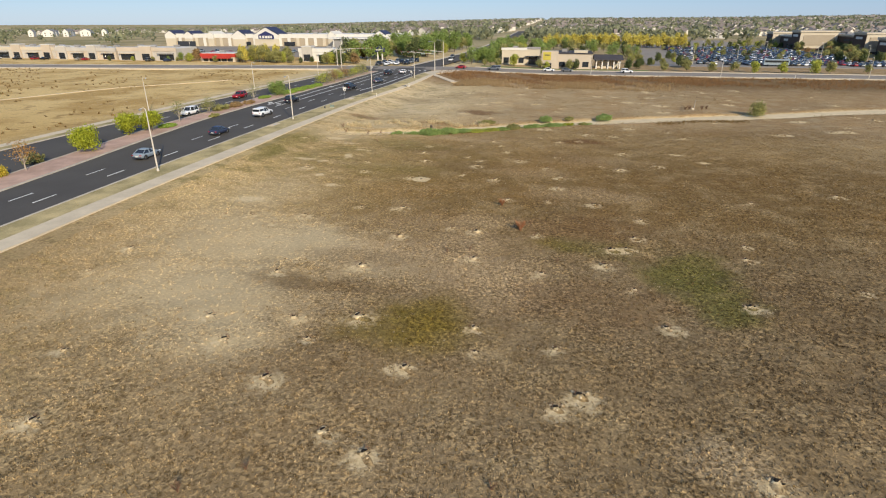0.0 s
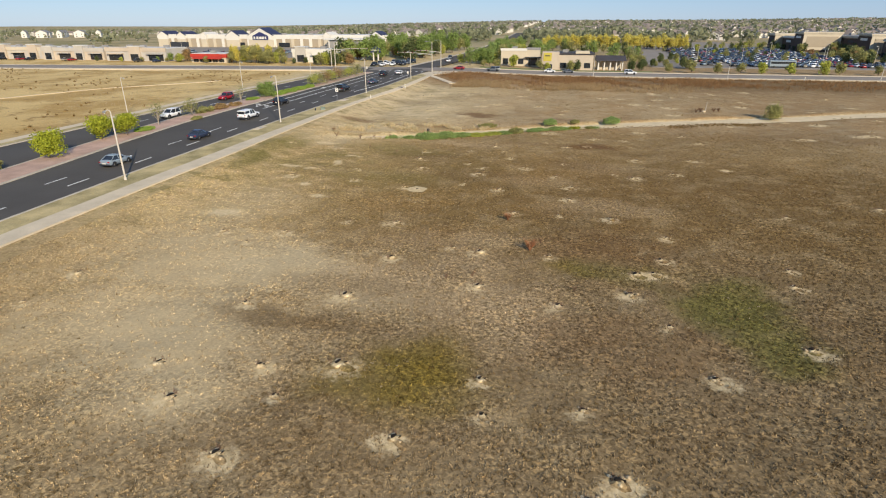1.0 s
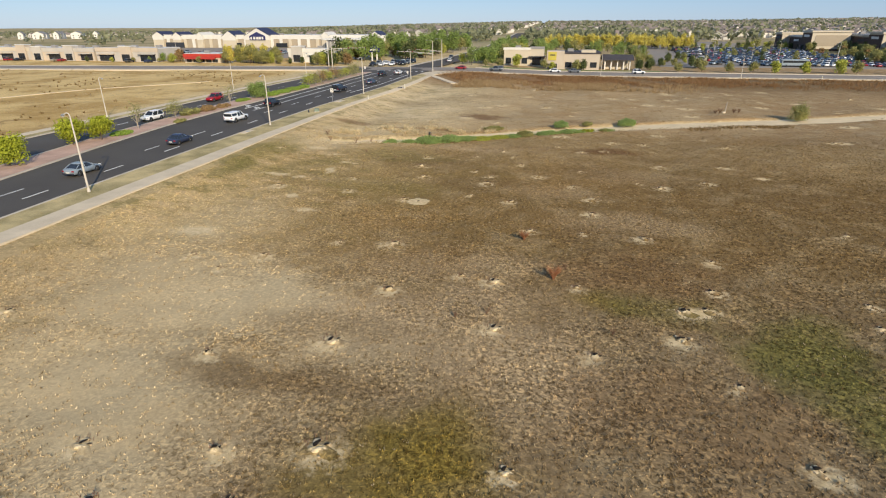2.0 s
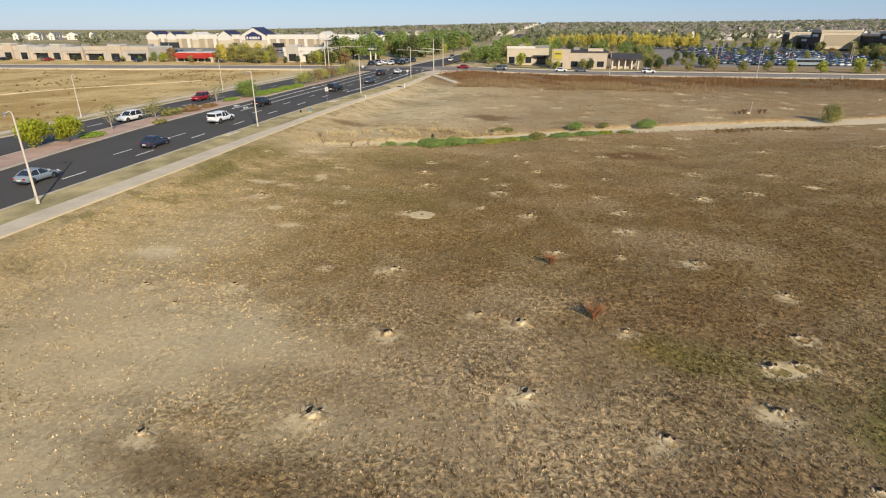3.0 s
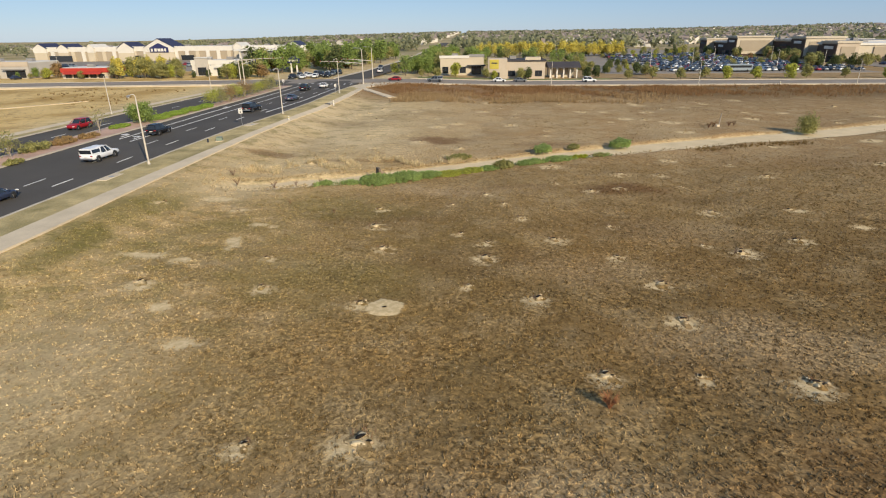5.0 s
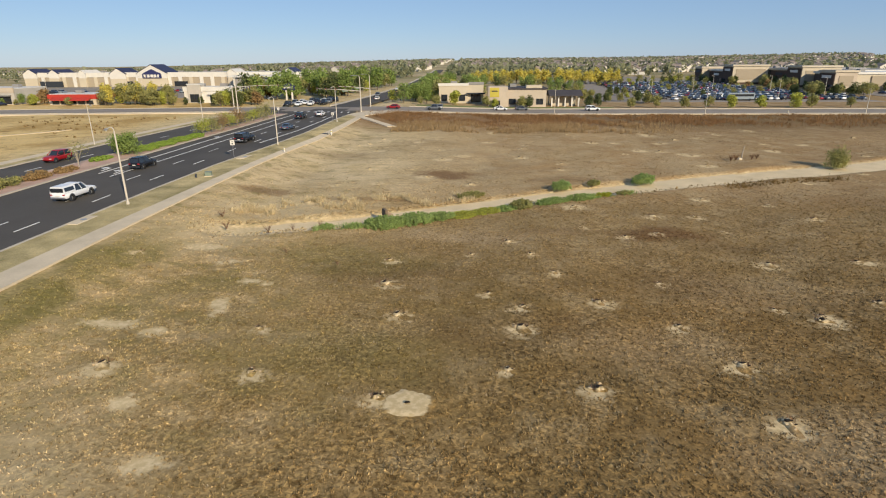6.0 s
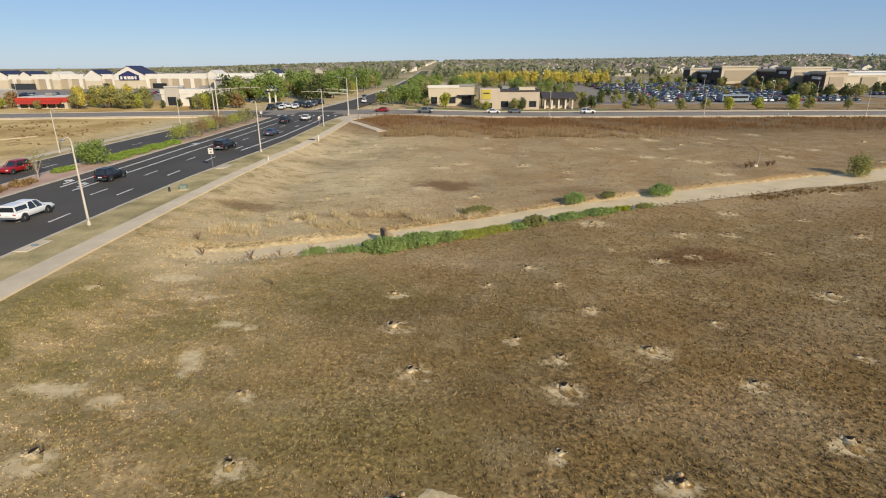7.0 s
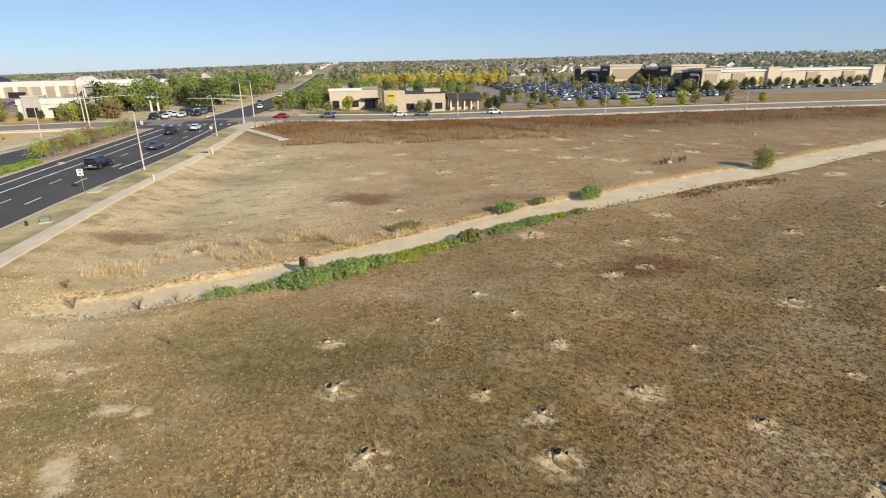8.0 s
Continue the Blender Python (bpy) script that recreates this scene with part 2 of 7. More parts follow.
    colour = mix(maths("MULTIPLY", olive, span(noise_at(0.07, 5), 0.36, 0.58, 0.05, 0.5)), colour, (0.262, 0.203, 0.088))
    colour = mix(maths("MULTIPLY", maths("MULTIPLY", span(Y, 90, 106), span(Y, 124, 114)), 0.45), colour, (0.40, 0.295, 0.155))
    large = span(noise_at(0.05, 5), 0.36, 0.66)
    colour = mix(maths("MULTIPLY", large, 0.34), colour, (0.205, 0.138, 0.062))
    mid = span(noise_at(0.21, 5, 0.62), 0.46, 0.68)
    colour = mix(maths("MULTIPLY", mid, 0.46), colour, (0.45, 0.35, 0.205))
    blotch = noise_at(0.6, 5, 0.65)
    colour = mix(span(blotch, 0.53, 0.7, 0.0, 0.42), colour, (0.42, 0.315, 0.175))
    colour = mix(span(blotch, 0.46, 0.3, 0.0, 0.5), colour, (0.175, 0.115, 0.048))
    # ragged pale streaks and olive growth towards the road
    streak = n.new("ShaderNodeMapping")
    streak.inputs["Scale"].default_value, streak.inputs["Rotation"].default_value = (0.3, 0.5, 1.0), (0, 0, 0.5)
    l.new(pos, streak.inputs["Vector"])
    rag = n.new("ShaderNodeTexNoise")
    rag.inputs["Scale"].default_value, rag.inputs["Detail"].default_value, rag.inputs["Roughness"].default_value = 1.0, 6, 0.68
    l.new(streak.outputs["Vector"], rag.inputs["Vector"])
    near_road = maths("MULTIPLY", maths("SUBTRACT", 1.0, side), span(Y, 56, 72, 0.35, 1.0))
    colour = mix(maths("MULTIPLY", span(rag.outputs["Fac"], 0.53, 0.62, 0.0, 0.8), near_road), colour, (0.60, 0.46, 0.27))
    colour = mix(maths("MULTIPLY", span(rag.outputs["Fac"], 0.48, 0.38, 0.0, 0.65), near_road), colour, (0.245, 0.205, 0.078))
    for group, soft, shade in FIELD_PATCHES:
        for x, y, rx, ry, amount in group:
            colour = mix(maths("MULTIPLY", patch(x, y, rx, ry, soft), amount), colour, shade)
    west = span(X, -85, -97)
    gold = mix(span(noise_at(0.05, 6, 0.65), 0.42, 0.62), (0.64, 0.46, 0.20), (0.44, 0.285, 0.10))
    gold = mix(span(noise_at(0.3, 6, 0.7), 0.55, 0.68, 0.0, 0.75), gold, (0.25, 0.155, 0.06))
    colour = mix(west, colour, gold)
    far = span(Y, 300, 480)
    colour = mix(maths("MULTIPLY", far, 0.8), colour, mix(span(noise_at(0.012, 4), 0.4, 0.6), (0.42, 0.335, 0.20), (0.21, 0.20, 0.095)))
    colour = mix(maths("MULTIPLY", maths("MULTIPLY", span(X, 380, 560), span(Y, 420, 620)), 0.75), colour, (0.23, 0.25, 0.11))
    rust = maths("MULTIPLY", span(Y, 188, 212), span(X, -50, -36))
    colour = mix(maths("MULTIPLY", maths("MULTIPLY", rust, span(Y, 262, 240)), 0.8), colour, mix(span(X, -10, 60), (0.20, 0.105, 0.042), (0.165, 0.105, 0.046)))
    # crumbs of stubble with bare gaps between them
    worn = n.new("ShaderNodeAttribute")
    worn.attribute_name = "bare"
    bare = span(maths("ADD", worn.outputs["Fac"], maths("MULTIPLY", maths("SUBTRACT", noise_at(1.7, 6, 0.75), 0.5), 1.4)), 0.22, 0.66)
    # dust and the painted sun glow both smooth the stubble
    dusty = 0.0
    for x, y, rx, ry, amount in DUST_GLOW_PATCHES:
        dusty = maths("MAXIMUM", dusty, maths("MULTIPLY", patch(x, y, rx, ry, 0.8), amount))
    growth = maths("SUBTRACT", 1.0, maths("MULTIPLY", bare, 0.85))
    growth = maths("MULTIPLY", growth, maths("SUBTRACT", 1.0, maths("MULTIPLY", dusty, 0.85)))
    growth = maths("MULTIPLY", growth, span(noise_at(0.16, 4, 0.6), 0.34, 0.6, 0.45, 1.0))
    growth = maths("MULTIPLY", growth, maths("MULTIPLY", span(Y, 55, 120, 1.0, 0.5), span(X, -40, -16, 0.5, 1.0)))
    warped = n.new("ShaderNodeTexNoise")
    warped.inputs["Scale"].default_value, warped.inputs["Detail"].default_value, warped.inputs["Roughness"].default_value, warped.inputs["Distortion"].default_value = 3.9, 2.0, 0.55, 0.7
    l.new(pos, warped.inputs["Vector"])
    crumb, fine = warped.outputs["Fac"], noise_at(9.0, 3, 0.6)
    if stalks:
        info = n.new("ShaderNodeNewGeometry")
        lit = span(info.outputs["Random Per Island"], 0.0, 1.0)
        colour = mix(1.0, colour, mix(lit, (0.46, 0.45, 0.42), (1.25, 1.24, 1.22)), "MULTIPLY")
    else:
        cover = maths("MULTIPLY", span(X, 72, 36), span(Y, 140, 90))
        colour = mix(cover, colour, mix(1.0, colour, (0.86, 0.82, 0.74), "MULTIPLY"))
    dark = mix(1.0, colour, (0.50, 0.46, 0.38), "MULTIPLY")
    light = mix(1.0, colour, (1.85, 1.8, 1.66), "MULTIPLY")
    colour = mix(maths("MULTIPLY", span(crumb, 0.48, 0.36, 0.0, 0.95), growth), colour, dark)
    colour = mix(maths("MULTIPLY", span(crumb, 0.52, 0.64, 0.0, 0.95), growth), colour, light)
    colour = mix(maths("MULTIPLY", span(fine, 0.54, 0.66, 0.0, 0.5), growth), colour, mix(1.0, colour, (0.5, 0.47, 0.42), "MULTIPLY"))
    colour = mix(maths("MULTIPLY", bare, 0.88), colour, mix(span(noise_at(2.6, 4), 0.4, 0.62), (0.60, 0.455, 0.245), (0.74, 0.58, 0.34)))
    l.new(colour, b.inputs["Base Color"])
    bu = n.new("ShaderNodeBump")
    bu.inputs["Strength"].default_value, bu.inputs["Distance"].default_value = 0.6, 0.12
    l.new(maths("ADD", maths("MULTIPLY", crumb, growth), maths("MULTIPLY", fine, 0.35)), bu.inputs["Height"])
    l.new(bu.outputs["Normal"], b.inputs["Normal"])
    return m


# Patches of the prairie: x, y, half-widths, strength.
# Pale dust, together with the sun's hot spot painted into the ground colour.
DUST_GLOW_PATCHES = (
    (-31, 49, 9.5, 6.5, 0.75), (-28, 38, 9.5, 5.5, 0.85), (-36, 33.5, 5, 3, 0.4), (-22, 31.5, 4.5, 3.4, 0.6), (-24.5, 50, 6.5, 4.5, 0.85), (-16, 46, 5, 3, 0.5), (-39, 57, 6, 6, 0.2), (-36, 65, 6, 8, 0.5), (-42, 104, 6, 5, 0.5), (-37, 115, 10, 3.5, 0.5),
)
GREY_PATCHES = (
    (-13, 49.5, 6, 3.5, 0.6), (-5, 45.5, 4.6, 3, 0.6), (-2, 41.3, 3.4, 2.4, 0.5), (6, 70.5, 6, 3, 0.5), (-14, 58, 5, 2.4, 0.35), (10.8, 24.5, 2.6, 1.6, 0.6), (-13.2, 104.5, 7, 2, 0.55), (-7, 52.4, 3, 1.8, 0.5), (-2, 82, 6, 3, 0.35), (8, 91, 7, 2.5, 0.3), (-6.7, 58.5, 3.5, 2.5, 0.4),
)
DUN_PATCHES = (
    (-19, 41, 6, 1.5, 0.7), (-17.5, 47.2, 5, 1.5, 0.35), (-11, 30.5, 6, 3, 0.35), (22, 43, 6, 7, 0.4), (14, 33, 8, 4, 0.3), (12, 101.5, 5, 1.8, 0.4), (-21, 93, 7, 3, 0.4), (-12, 84, 6, 3, 0.35), (2, 66, 5, 3, 0.35), (-39, 156, 5, 3, 0.35), (-22, 172, 7, 3, 0.3), (40, 122, 22, 8, 0.3), (4, 92, 5, 2, 0.35),
)
RED_PATCHES = ((6.5, 106, 4.4, 2.4, 0.8), (-17, 138.4, 5.2, 2.4, 0.85), (4.5, 40.5, 6, 4, 0.35), (4, 58.5, 7, 4, 0.4), (-41.5, 124.5, 4, 2.2, 0.6), (-4, 107, 4, 1.2, 0.3), (2, 134, 6, 2.0, 0.35), (-26, 120.5, 6, 1.2, 0.4))
OLIVE_PATCHES = ((-8.7, 36.3, 3.1, 3.4, 0.95), (-11.8, 34.2, 2.6, 1.9, 0.55), (1.6, 53.2, 1.8, 1.3, 0.6))
GREEN_PATCHES = ((13.4, 49, 3.8, 4.6, 0.9), (5, 54, 3.5, 2, 0.5), (15.2, 43.5, 3.0, 3.6, 0.8), (-46, 96.5, 2.6, 7, 0.6), (-41, 86, 4, 4, 0.35), (-46.5, 86, 2, 5, 0.7), (-24, 79, 6, 4.5, 0.3), (-28.5, 100, 5, 2.2, 0.4), (-23, 96, 6, 2.5, 0.35), (-36, 92, 4, 2, 0.35))
FIELD_PATCHES = (
    (DUST_GLOW_PATCHES, 0.8, (0.62, 0.50, 0.315)), (GREY_PATCHES, 0.7, (0.47, 0.360, 0.225)), (DUN_PATCHES, 0.6, (0.175, 0.115, 0.055)),
    (RED_PATCHES, 0.5, (0.175, 0.096, 0.042)), (OLIVE_PATCHES, 0.85, (0.20, 0.147, 0.030)), (GREEN_PATCHES, 0.6, (0.165, 0.150, 0.042)),
)
PRAIRIE, STALKS = field_material("prairie", False), field_material("prairie_stalks", True)


# ---- helpers for meshes ----
def link_mesh(name, verts, faces, mats, parent=None, label=""):
    me = bpy.data.meshes.new(name)
    me.from_pydata([tuple(v) for v in verts], [], [tuple(f) for f in faces])
    for m in mats if isinstance(mats, (list, tuple)) else (mats,):
        me.materials.append(m)
    ob = new(name, me)
    if parent:
        ob.parent = parent
    if label:
        ob["label"] = label
    return ob


def part(name, bm, mat, parent=None, label=""):
    """One mesh object under a thing or a part."""
    me = bpy.data.meshes.new(name)
    bmesh.ops.recalc_face_normals(bm, faces=bm.faces)
    bm.to_mesh(me)
    bm.free()
    me.materials.append(mat)
    ob = new(name, me)
    if parent:
        ob.parent = parent
    if label:
        ob["label"] = label
    return ob


def empty(name, label, category, m=None, group="", kind=""):
    ob = new(name)
    ob.empty_display_size = 0.3
    if m is not None:
        ob.matrix_world = m
    return tagged(ob, label, category, group, kind)


def box(bm, x0, x1, y0, y1, z0, z1, bevel=0.0):
    vs = [bm.verts.new(p) for p in ((x0, y0, z0), (x1, y0, z0), (x1, y1, z0), (x0, y1, z0), (x0, y0, z1), (x1, y0, z1), (x1, y1, z1), (x0, y1, z1))]
    fs = [bm.faces.new([vs[i] for i in f]) for f in ((3, 2, 1, 0), (4, 5, 6, 7), (0, 1, 5, 4), (1, 2, 6, 5), (2, 3, 7, 6), (3, 0, 4, 7))]
    if bevel:
        bmesh.ops.bevel(bm, geom=list({e for f in fs for e in f.edges}), offset=bevel, segments=1, affect="EDGES")
    return vs


def tube(bm, points, radii, sides=8):
    """A tapered tube along points."""
    rings = []
    for i, p in enumerate(points):
        p = Vector(p)
        a, c = Vector(points[max(i - 1, 0)]), Vector(points[min(i + 1, len(points) - 1)])
        q = (c - a).to_track_quat("Z", "Y")
        rings.append([bm.verts.new(p + q @ Vector((radii[i] * math.cos(2 * math.pi * k / sides), radii[i] * math.sin(2 * math.pi * k / sides), 0))) for k in range(sides)])
    for r, s in zip(rings, rings[1:]):
        for k in range(sides):
            bm.faces.new((r[k], r[(k + 1) % sides], s[(k + 1) % sides], s[k]))
    bm.faces.new(rings[0][::-1])
    bm.faces.new(rings[-1])


def prism(bm, outline, axis, a, c):
    """A polygon (pairs) pushed along an axis from a to c."""
    def place(u, v, w):
        return {"x": (w, u, v), "y": (u, w, v), "z": (u, v, w)}[axis]
    lo, hi = [bm.verts.new(place(u, v, a)) for u, v in outline], [bm.verts.new(place(u, v, c)) for u, v in outline]
    bm.faces.new(lo[::-1])
    bm.faces.new(hi)
    for k in range(len(outline)):
        j = (k + 1) % len(outline)
        bm.faces.new((lo[k], lo[j], hi[j], hi[k]))


def link_fast(name, v, f, mat):
    """A mesh from arrays of places and of equal-sided faces."""
    n, k = f.shape
    me = bpy.data.meshes.new(name)
    me.vertices.add(len(v))
    me.vertices.foreach_set("co", v.astype(np.float32).ravel())
    me.loops.add(n * k)
    me.loops.foreach_set("vertex_index", f.astype(np.int32).ravel())
    me.polygons.add(n)
    me.polygons.foreach_set("loop_start", np.arange(0, n * k, k, dtype=np.int32))
    me.update(calc_edges=True)
    me.materials.append(mat)
    return new(name, me)


# ---- the lie of the land ----
def ease(a, c, x):
    u = np.clip((np.asarray(x, float) - a) / (c - a), 0, 1)
    return u * u * (3 - 2 * u)


def land(x, y):
    """Height of the ground without small bumps."""
    x, y = np.asarray(x, float), np.asarray(y, float)
    bank = np.interp(y, (44, 69, 112, 158, 229), (0.55, 0.87, 1.3, 1.85, 2.05))
    east = 0.65 * ease(142, 224, y)
    near = ease(163, 229, y)
    w = ease(-39, -50, x) * (1 - near) + ease(11, -50, x) * near
    r, az = np.hypot(x, y - 60), np.degrees(np.arctan2(x, y - 60))
    rise = np.interp(az, (-180, -120, -75, -50, -32, -15, 0, 15, 32, 75, 120, 180), (0, 0, -22, -24, -25, 0, 15, 17, 28, 28, 0, 0))
    return east * (1 - w) + bank * w + rise * np.clip((r - 330) / 2300, 0, 1) ** 1.15


LUMPS = np.random.default_rng(4).uniform(0, math.pi, (16, 2))


def lumps(x, y):
    """Small unevenness of the prairie, fading out towards the roads."""
    x, y = np.asarray(x, float), np.asarray(y, float)
    bump = np.zeros(np.broadcast(x, y).shape)
    for k, (a, ph) in enumerate(LUMPS):
        wave, high = ((31, 0.12), (13, 0.05), (5.3, 0.026), (2.9, 0.02))[k // 4]
        bump = bump + high * 0.5 * np.sin((x * math.cos(a) + y * math.sin(a)) * 2 * math.pi / wave + 2 * ph)
    return bump * ease(-48, -43, x) * ease(234, 226, y) * ease(140, 80, x) * ease(-60, -10, y)


def surface(x, y):
    return land(x, y) + lumps(x, y)


def ground_z(x, y):
    return float(surface(x, y))


CHANNEL = [(-43, 107.2, 1.1), (-37.6, 107.5, 1.5), (-29.5, 110.2, 1.8), (-20.7, 114.3, 1.8), (-9, 120.6, 1.95), (3.3, 126.3, 2.3), (15, 131.6, 2.4), (28.3, 137.0, 2.5), (54.6, 146.8, 2.7), (80.2, 157.5, 2.8), (110, 170, 2.9), (140, 182, 3.0)]

# Edges of the main road, as (y, x): east kerb, median's two sides, far kerb, sidewalk.
KERB_EAST = [(-60, -58.0), (40, -57.5), (75, -57.1), (98, -56.4), (120, -55.6), (137, -54.5), (157, -51.9), (175, -50.6), (205, -50.2), (216, -49.4)]
MEDIAN_EAST = [(-60, -68.6), (56, -69.0), (68, -69.8), (90, -72.0), (108, -73.2), (128, -72.6), (150, -70.9), (180, -69.6), (221, -68.6)]
MEDIAN_WEST = [(-60, -73.0), (60, -75.0), (80, -77.0), (100, -78.6), (140, -78.2), (160, -76.0), (172, -73.8), (221, -72.2)]
KERB_WEST = [(-60, -91.5), (60, -90.5), (100, -89.0), (150, -86.0), (200, -83.4), (221, -82.6)]
WALK_IN = [(-60, -54.2), (52, -53.6), (67, -53.1), (90, -52.2), (105, -51.5), (120, -50.6), (135, -49.6), (150, -48.4), (170, -47.0), (200, -46.0), (216, -45.4)]
WALK_OUT = [(-60, -51.4), (50, -51.0), (65, -50.5), (86, -49.5), (103, -49.3), (118, -48.8), (135, -48.1), (150, -47.1), (170, -45.6), (200, -44.3), (216, -43.6)]
# Edges of the cross street, as (x, y).
CROSS_SOUTH = [(-420, 196), (-300, 205), (-188, 218), (-103, 228), (-60, 232), (-37, 233), (-4, 236.2), (30, 236.2), (110, 236.2), (200, 234), (420, 226)]
CROSS_NORTH = [(-420, 214), (-300, 223), (-188, 235), (-103, 245), (-60, 249), (-37, 250), (-4, 252.4), (30, 252.6), (110, 252), (200, 250), (420, 243)]


def edge(line, s):
    return np.interp(s, [p[0] for p in line], [p[1] for p in line])


def strip(name, one, two, a, c, lift, mat, along="y", step=4.0, skirt=0.45, crown=0.0, label="", kind="structure", category="", parent=None):
    """A slab between two edge lines, laid on the land."""
    n = max(2, int((c - a) / step) + 1)
    s = np.linspace(a, c, n)
    u, v = edge(one, s), edge(two, s)
    verts, faces = [], []
    for k in range(n):
        for j, q in enumerate((u[k], u[k], 0.5 * (u[k] + v[k]), v[k], v[k])):
            p = (q, s[k]) if along == "y" else (s[k], q)
            z = ground_z(*p) + lift + (crown if j == 2 else 0) - (skirt if j in (0, 4) else 0)
            verts.append((*p, z))
    for k in range(n - 1):
        for j in range(4):
            f = (5 * k + j, 5 * k + j + 1, 5 * k + j + 6, 5 * k + j + 5)
            faces.append(f if along == "x" else f[::-1])
    faces += [tuple(range(5)), tuple(range(5 * n - 5, 5 * n))]
    ob = link_mesh(name, verts, faces, mat, parent)
    return ob if parent else tagged(ob, label, category or name.replace("_", " "), kind=kind)


def shifted(line, d):
    return [(a, c + d) for a, c in line]


# Burrow mounds and worn soil in the prairie.
SPOTS_NEAR = ((-40.6, 39.0), (-23.5, 42.2), (-16.3, 44.9), (-32.1, 27.3), (-27.7, 20.4), (-16.0, 31.8), (-18.3, 34.5), (-13.4, 35.4), (-4.4, 35.6), (-8.2, 29.6), (-3.9, 32.3), (1.6, 27.2), (3.0, 28.6), (-11.2, 22.8), (-8.4, 21.6), (8.2, 44.5), (0.3, 46.1), (6.0, 49.1), (19.4, 52.9), (9.7, 38.3), (26.9, 47.1), (12.3, 23.4), (6.1, 67.1), (25.3, 71.4), (36.9, 76.4), (-37.0, 55.7), (-33.7, 55.9), (-14.7, 52.7), (-9.5, 56.0), (-6.8, 55.3), (0.5, 67.7), (9.6, 56.7), (7.0, 53.1), (-0.5, 55.4), (-6.1, 48.1), (-16.5, 44.8), (11.1, 62.6))
SPOTS_MORE = ((-40.3, 44.3), (-16.7, 26.8), (8.5, 53.6), (16.8, 42.6), (1.6, 33.7), (-24.9, 33.6), (-21.9, 30.5), (20.2, 56.3), (16.7, 89.0), (-29.9, 53.9), (-4.5, 67.7), (-16.8, 62.1), (-22.0, 61.7), (-27.6, 57.3), (-1.9, 108.2), (-27.1, 78.0), (7.4, 112.9), (-44.8, 97.7), (2.2, 79.8), (13.2, 107.6), (-21.4, 97.8), (-20.9, 91.9), (-8.3, 99.1), (2.2, 105.1), (-12.6, 89.9), (-19.3, 75.8))
SPOTS_FAR = ((-36.4, 78.5), (-28.6, 83.6), (-19.3, 86.0), (-11.9, 78.9), (-10.2, 87.4), (-10.6, 84.2), (-6.9, 94.4), (-4.5, 88.4), (1.3, 92.3), (0.2, 84.7), (12.7, 97.3), (5.8, 106.2), (12.4, 113.5), (8.3, 87.9), (11.0, 86.8), (1.7, 74.0), (23.8, 119.0), (-7.0, 76.9), (-13.8, 99.6), (-10.1, 103.4), (10.8, 86.1), (20.7, 97.8), (25.5, 112.4), (-36.3, 96.6))
_rng = np.random.default_rng(55)
SPOTS_BEYOND = [(x, y) for x, y in zip(_rng.uniform(-40, 75, 64), _rng.uniform(116, 192, 64)) if abs(y - np.interp(x, [p[0] for p in CHANNEL], [p[1] for p in CHANNEL])) > 5]
WORN = ((8.2, 53.2, 1.3, 0.9), (-32.4, 92.2, 1.2, 0.8), (-30.8, 91.6, 0.7, 0.5), (-32.6, 86.7, 0.7, 1.7), (-29.4, 70.1, 1.5, 0.7), (-38.5, 84.0, 1.8, 1.0), (-35.6, 82.9, 1.3, 0.8), (24.5, 92.5, 1.5, 0.8), (21.4, 97.4, 1.2, 0.7), (-37, 62, 3, 1.6), (-26, 112, 8, 1.2), (-40, 101, 2.6, 1.2), (-36.2, 96.8, 1.6, 0.8), (-33.2, 87.8, 0.9, 1.5), (-39.9, 84.2, 2.2, 0.8), (-36.2, 77.9, 1.5, 1.0), (-32.9, 74.7, 1.2, 0.9), (-29.2, 70.3, 1.5, 0.8))


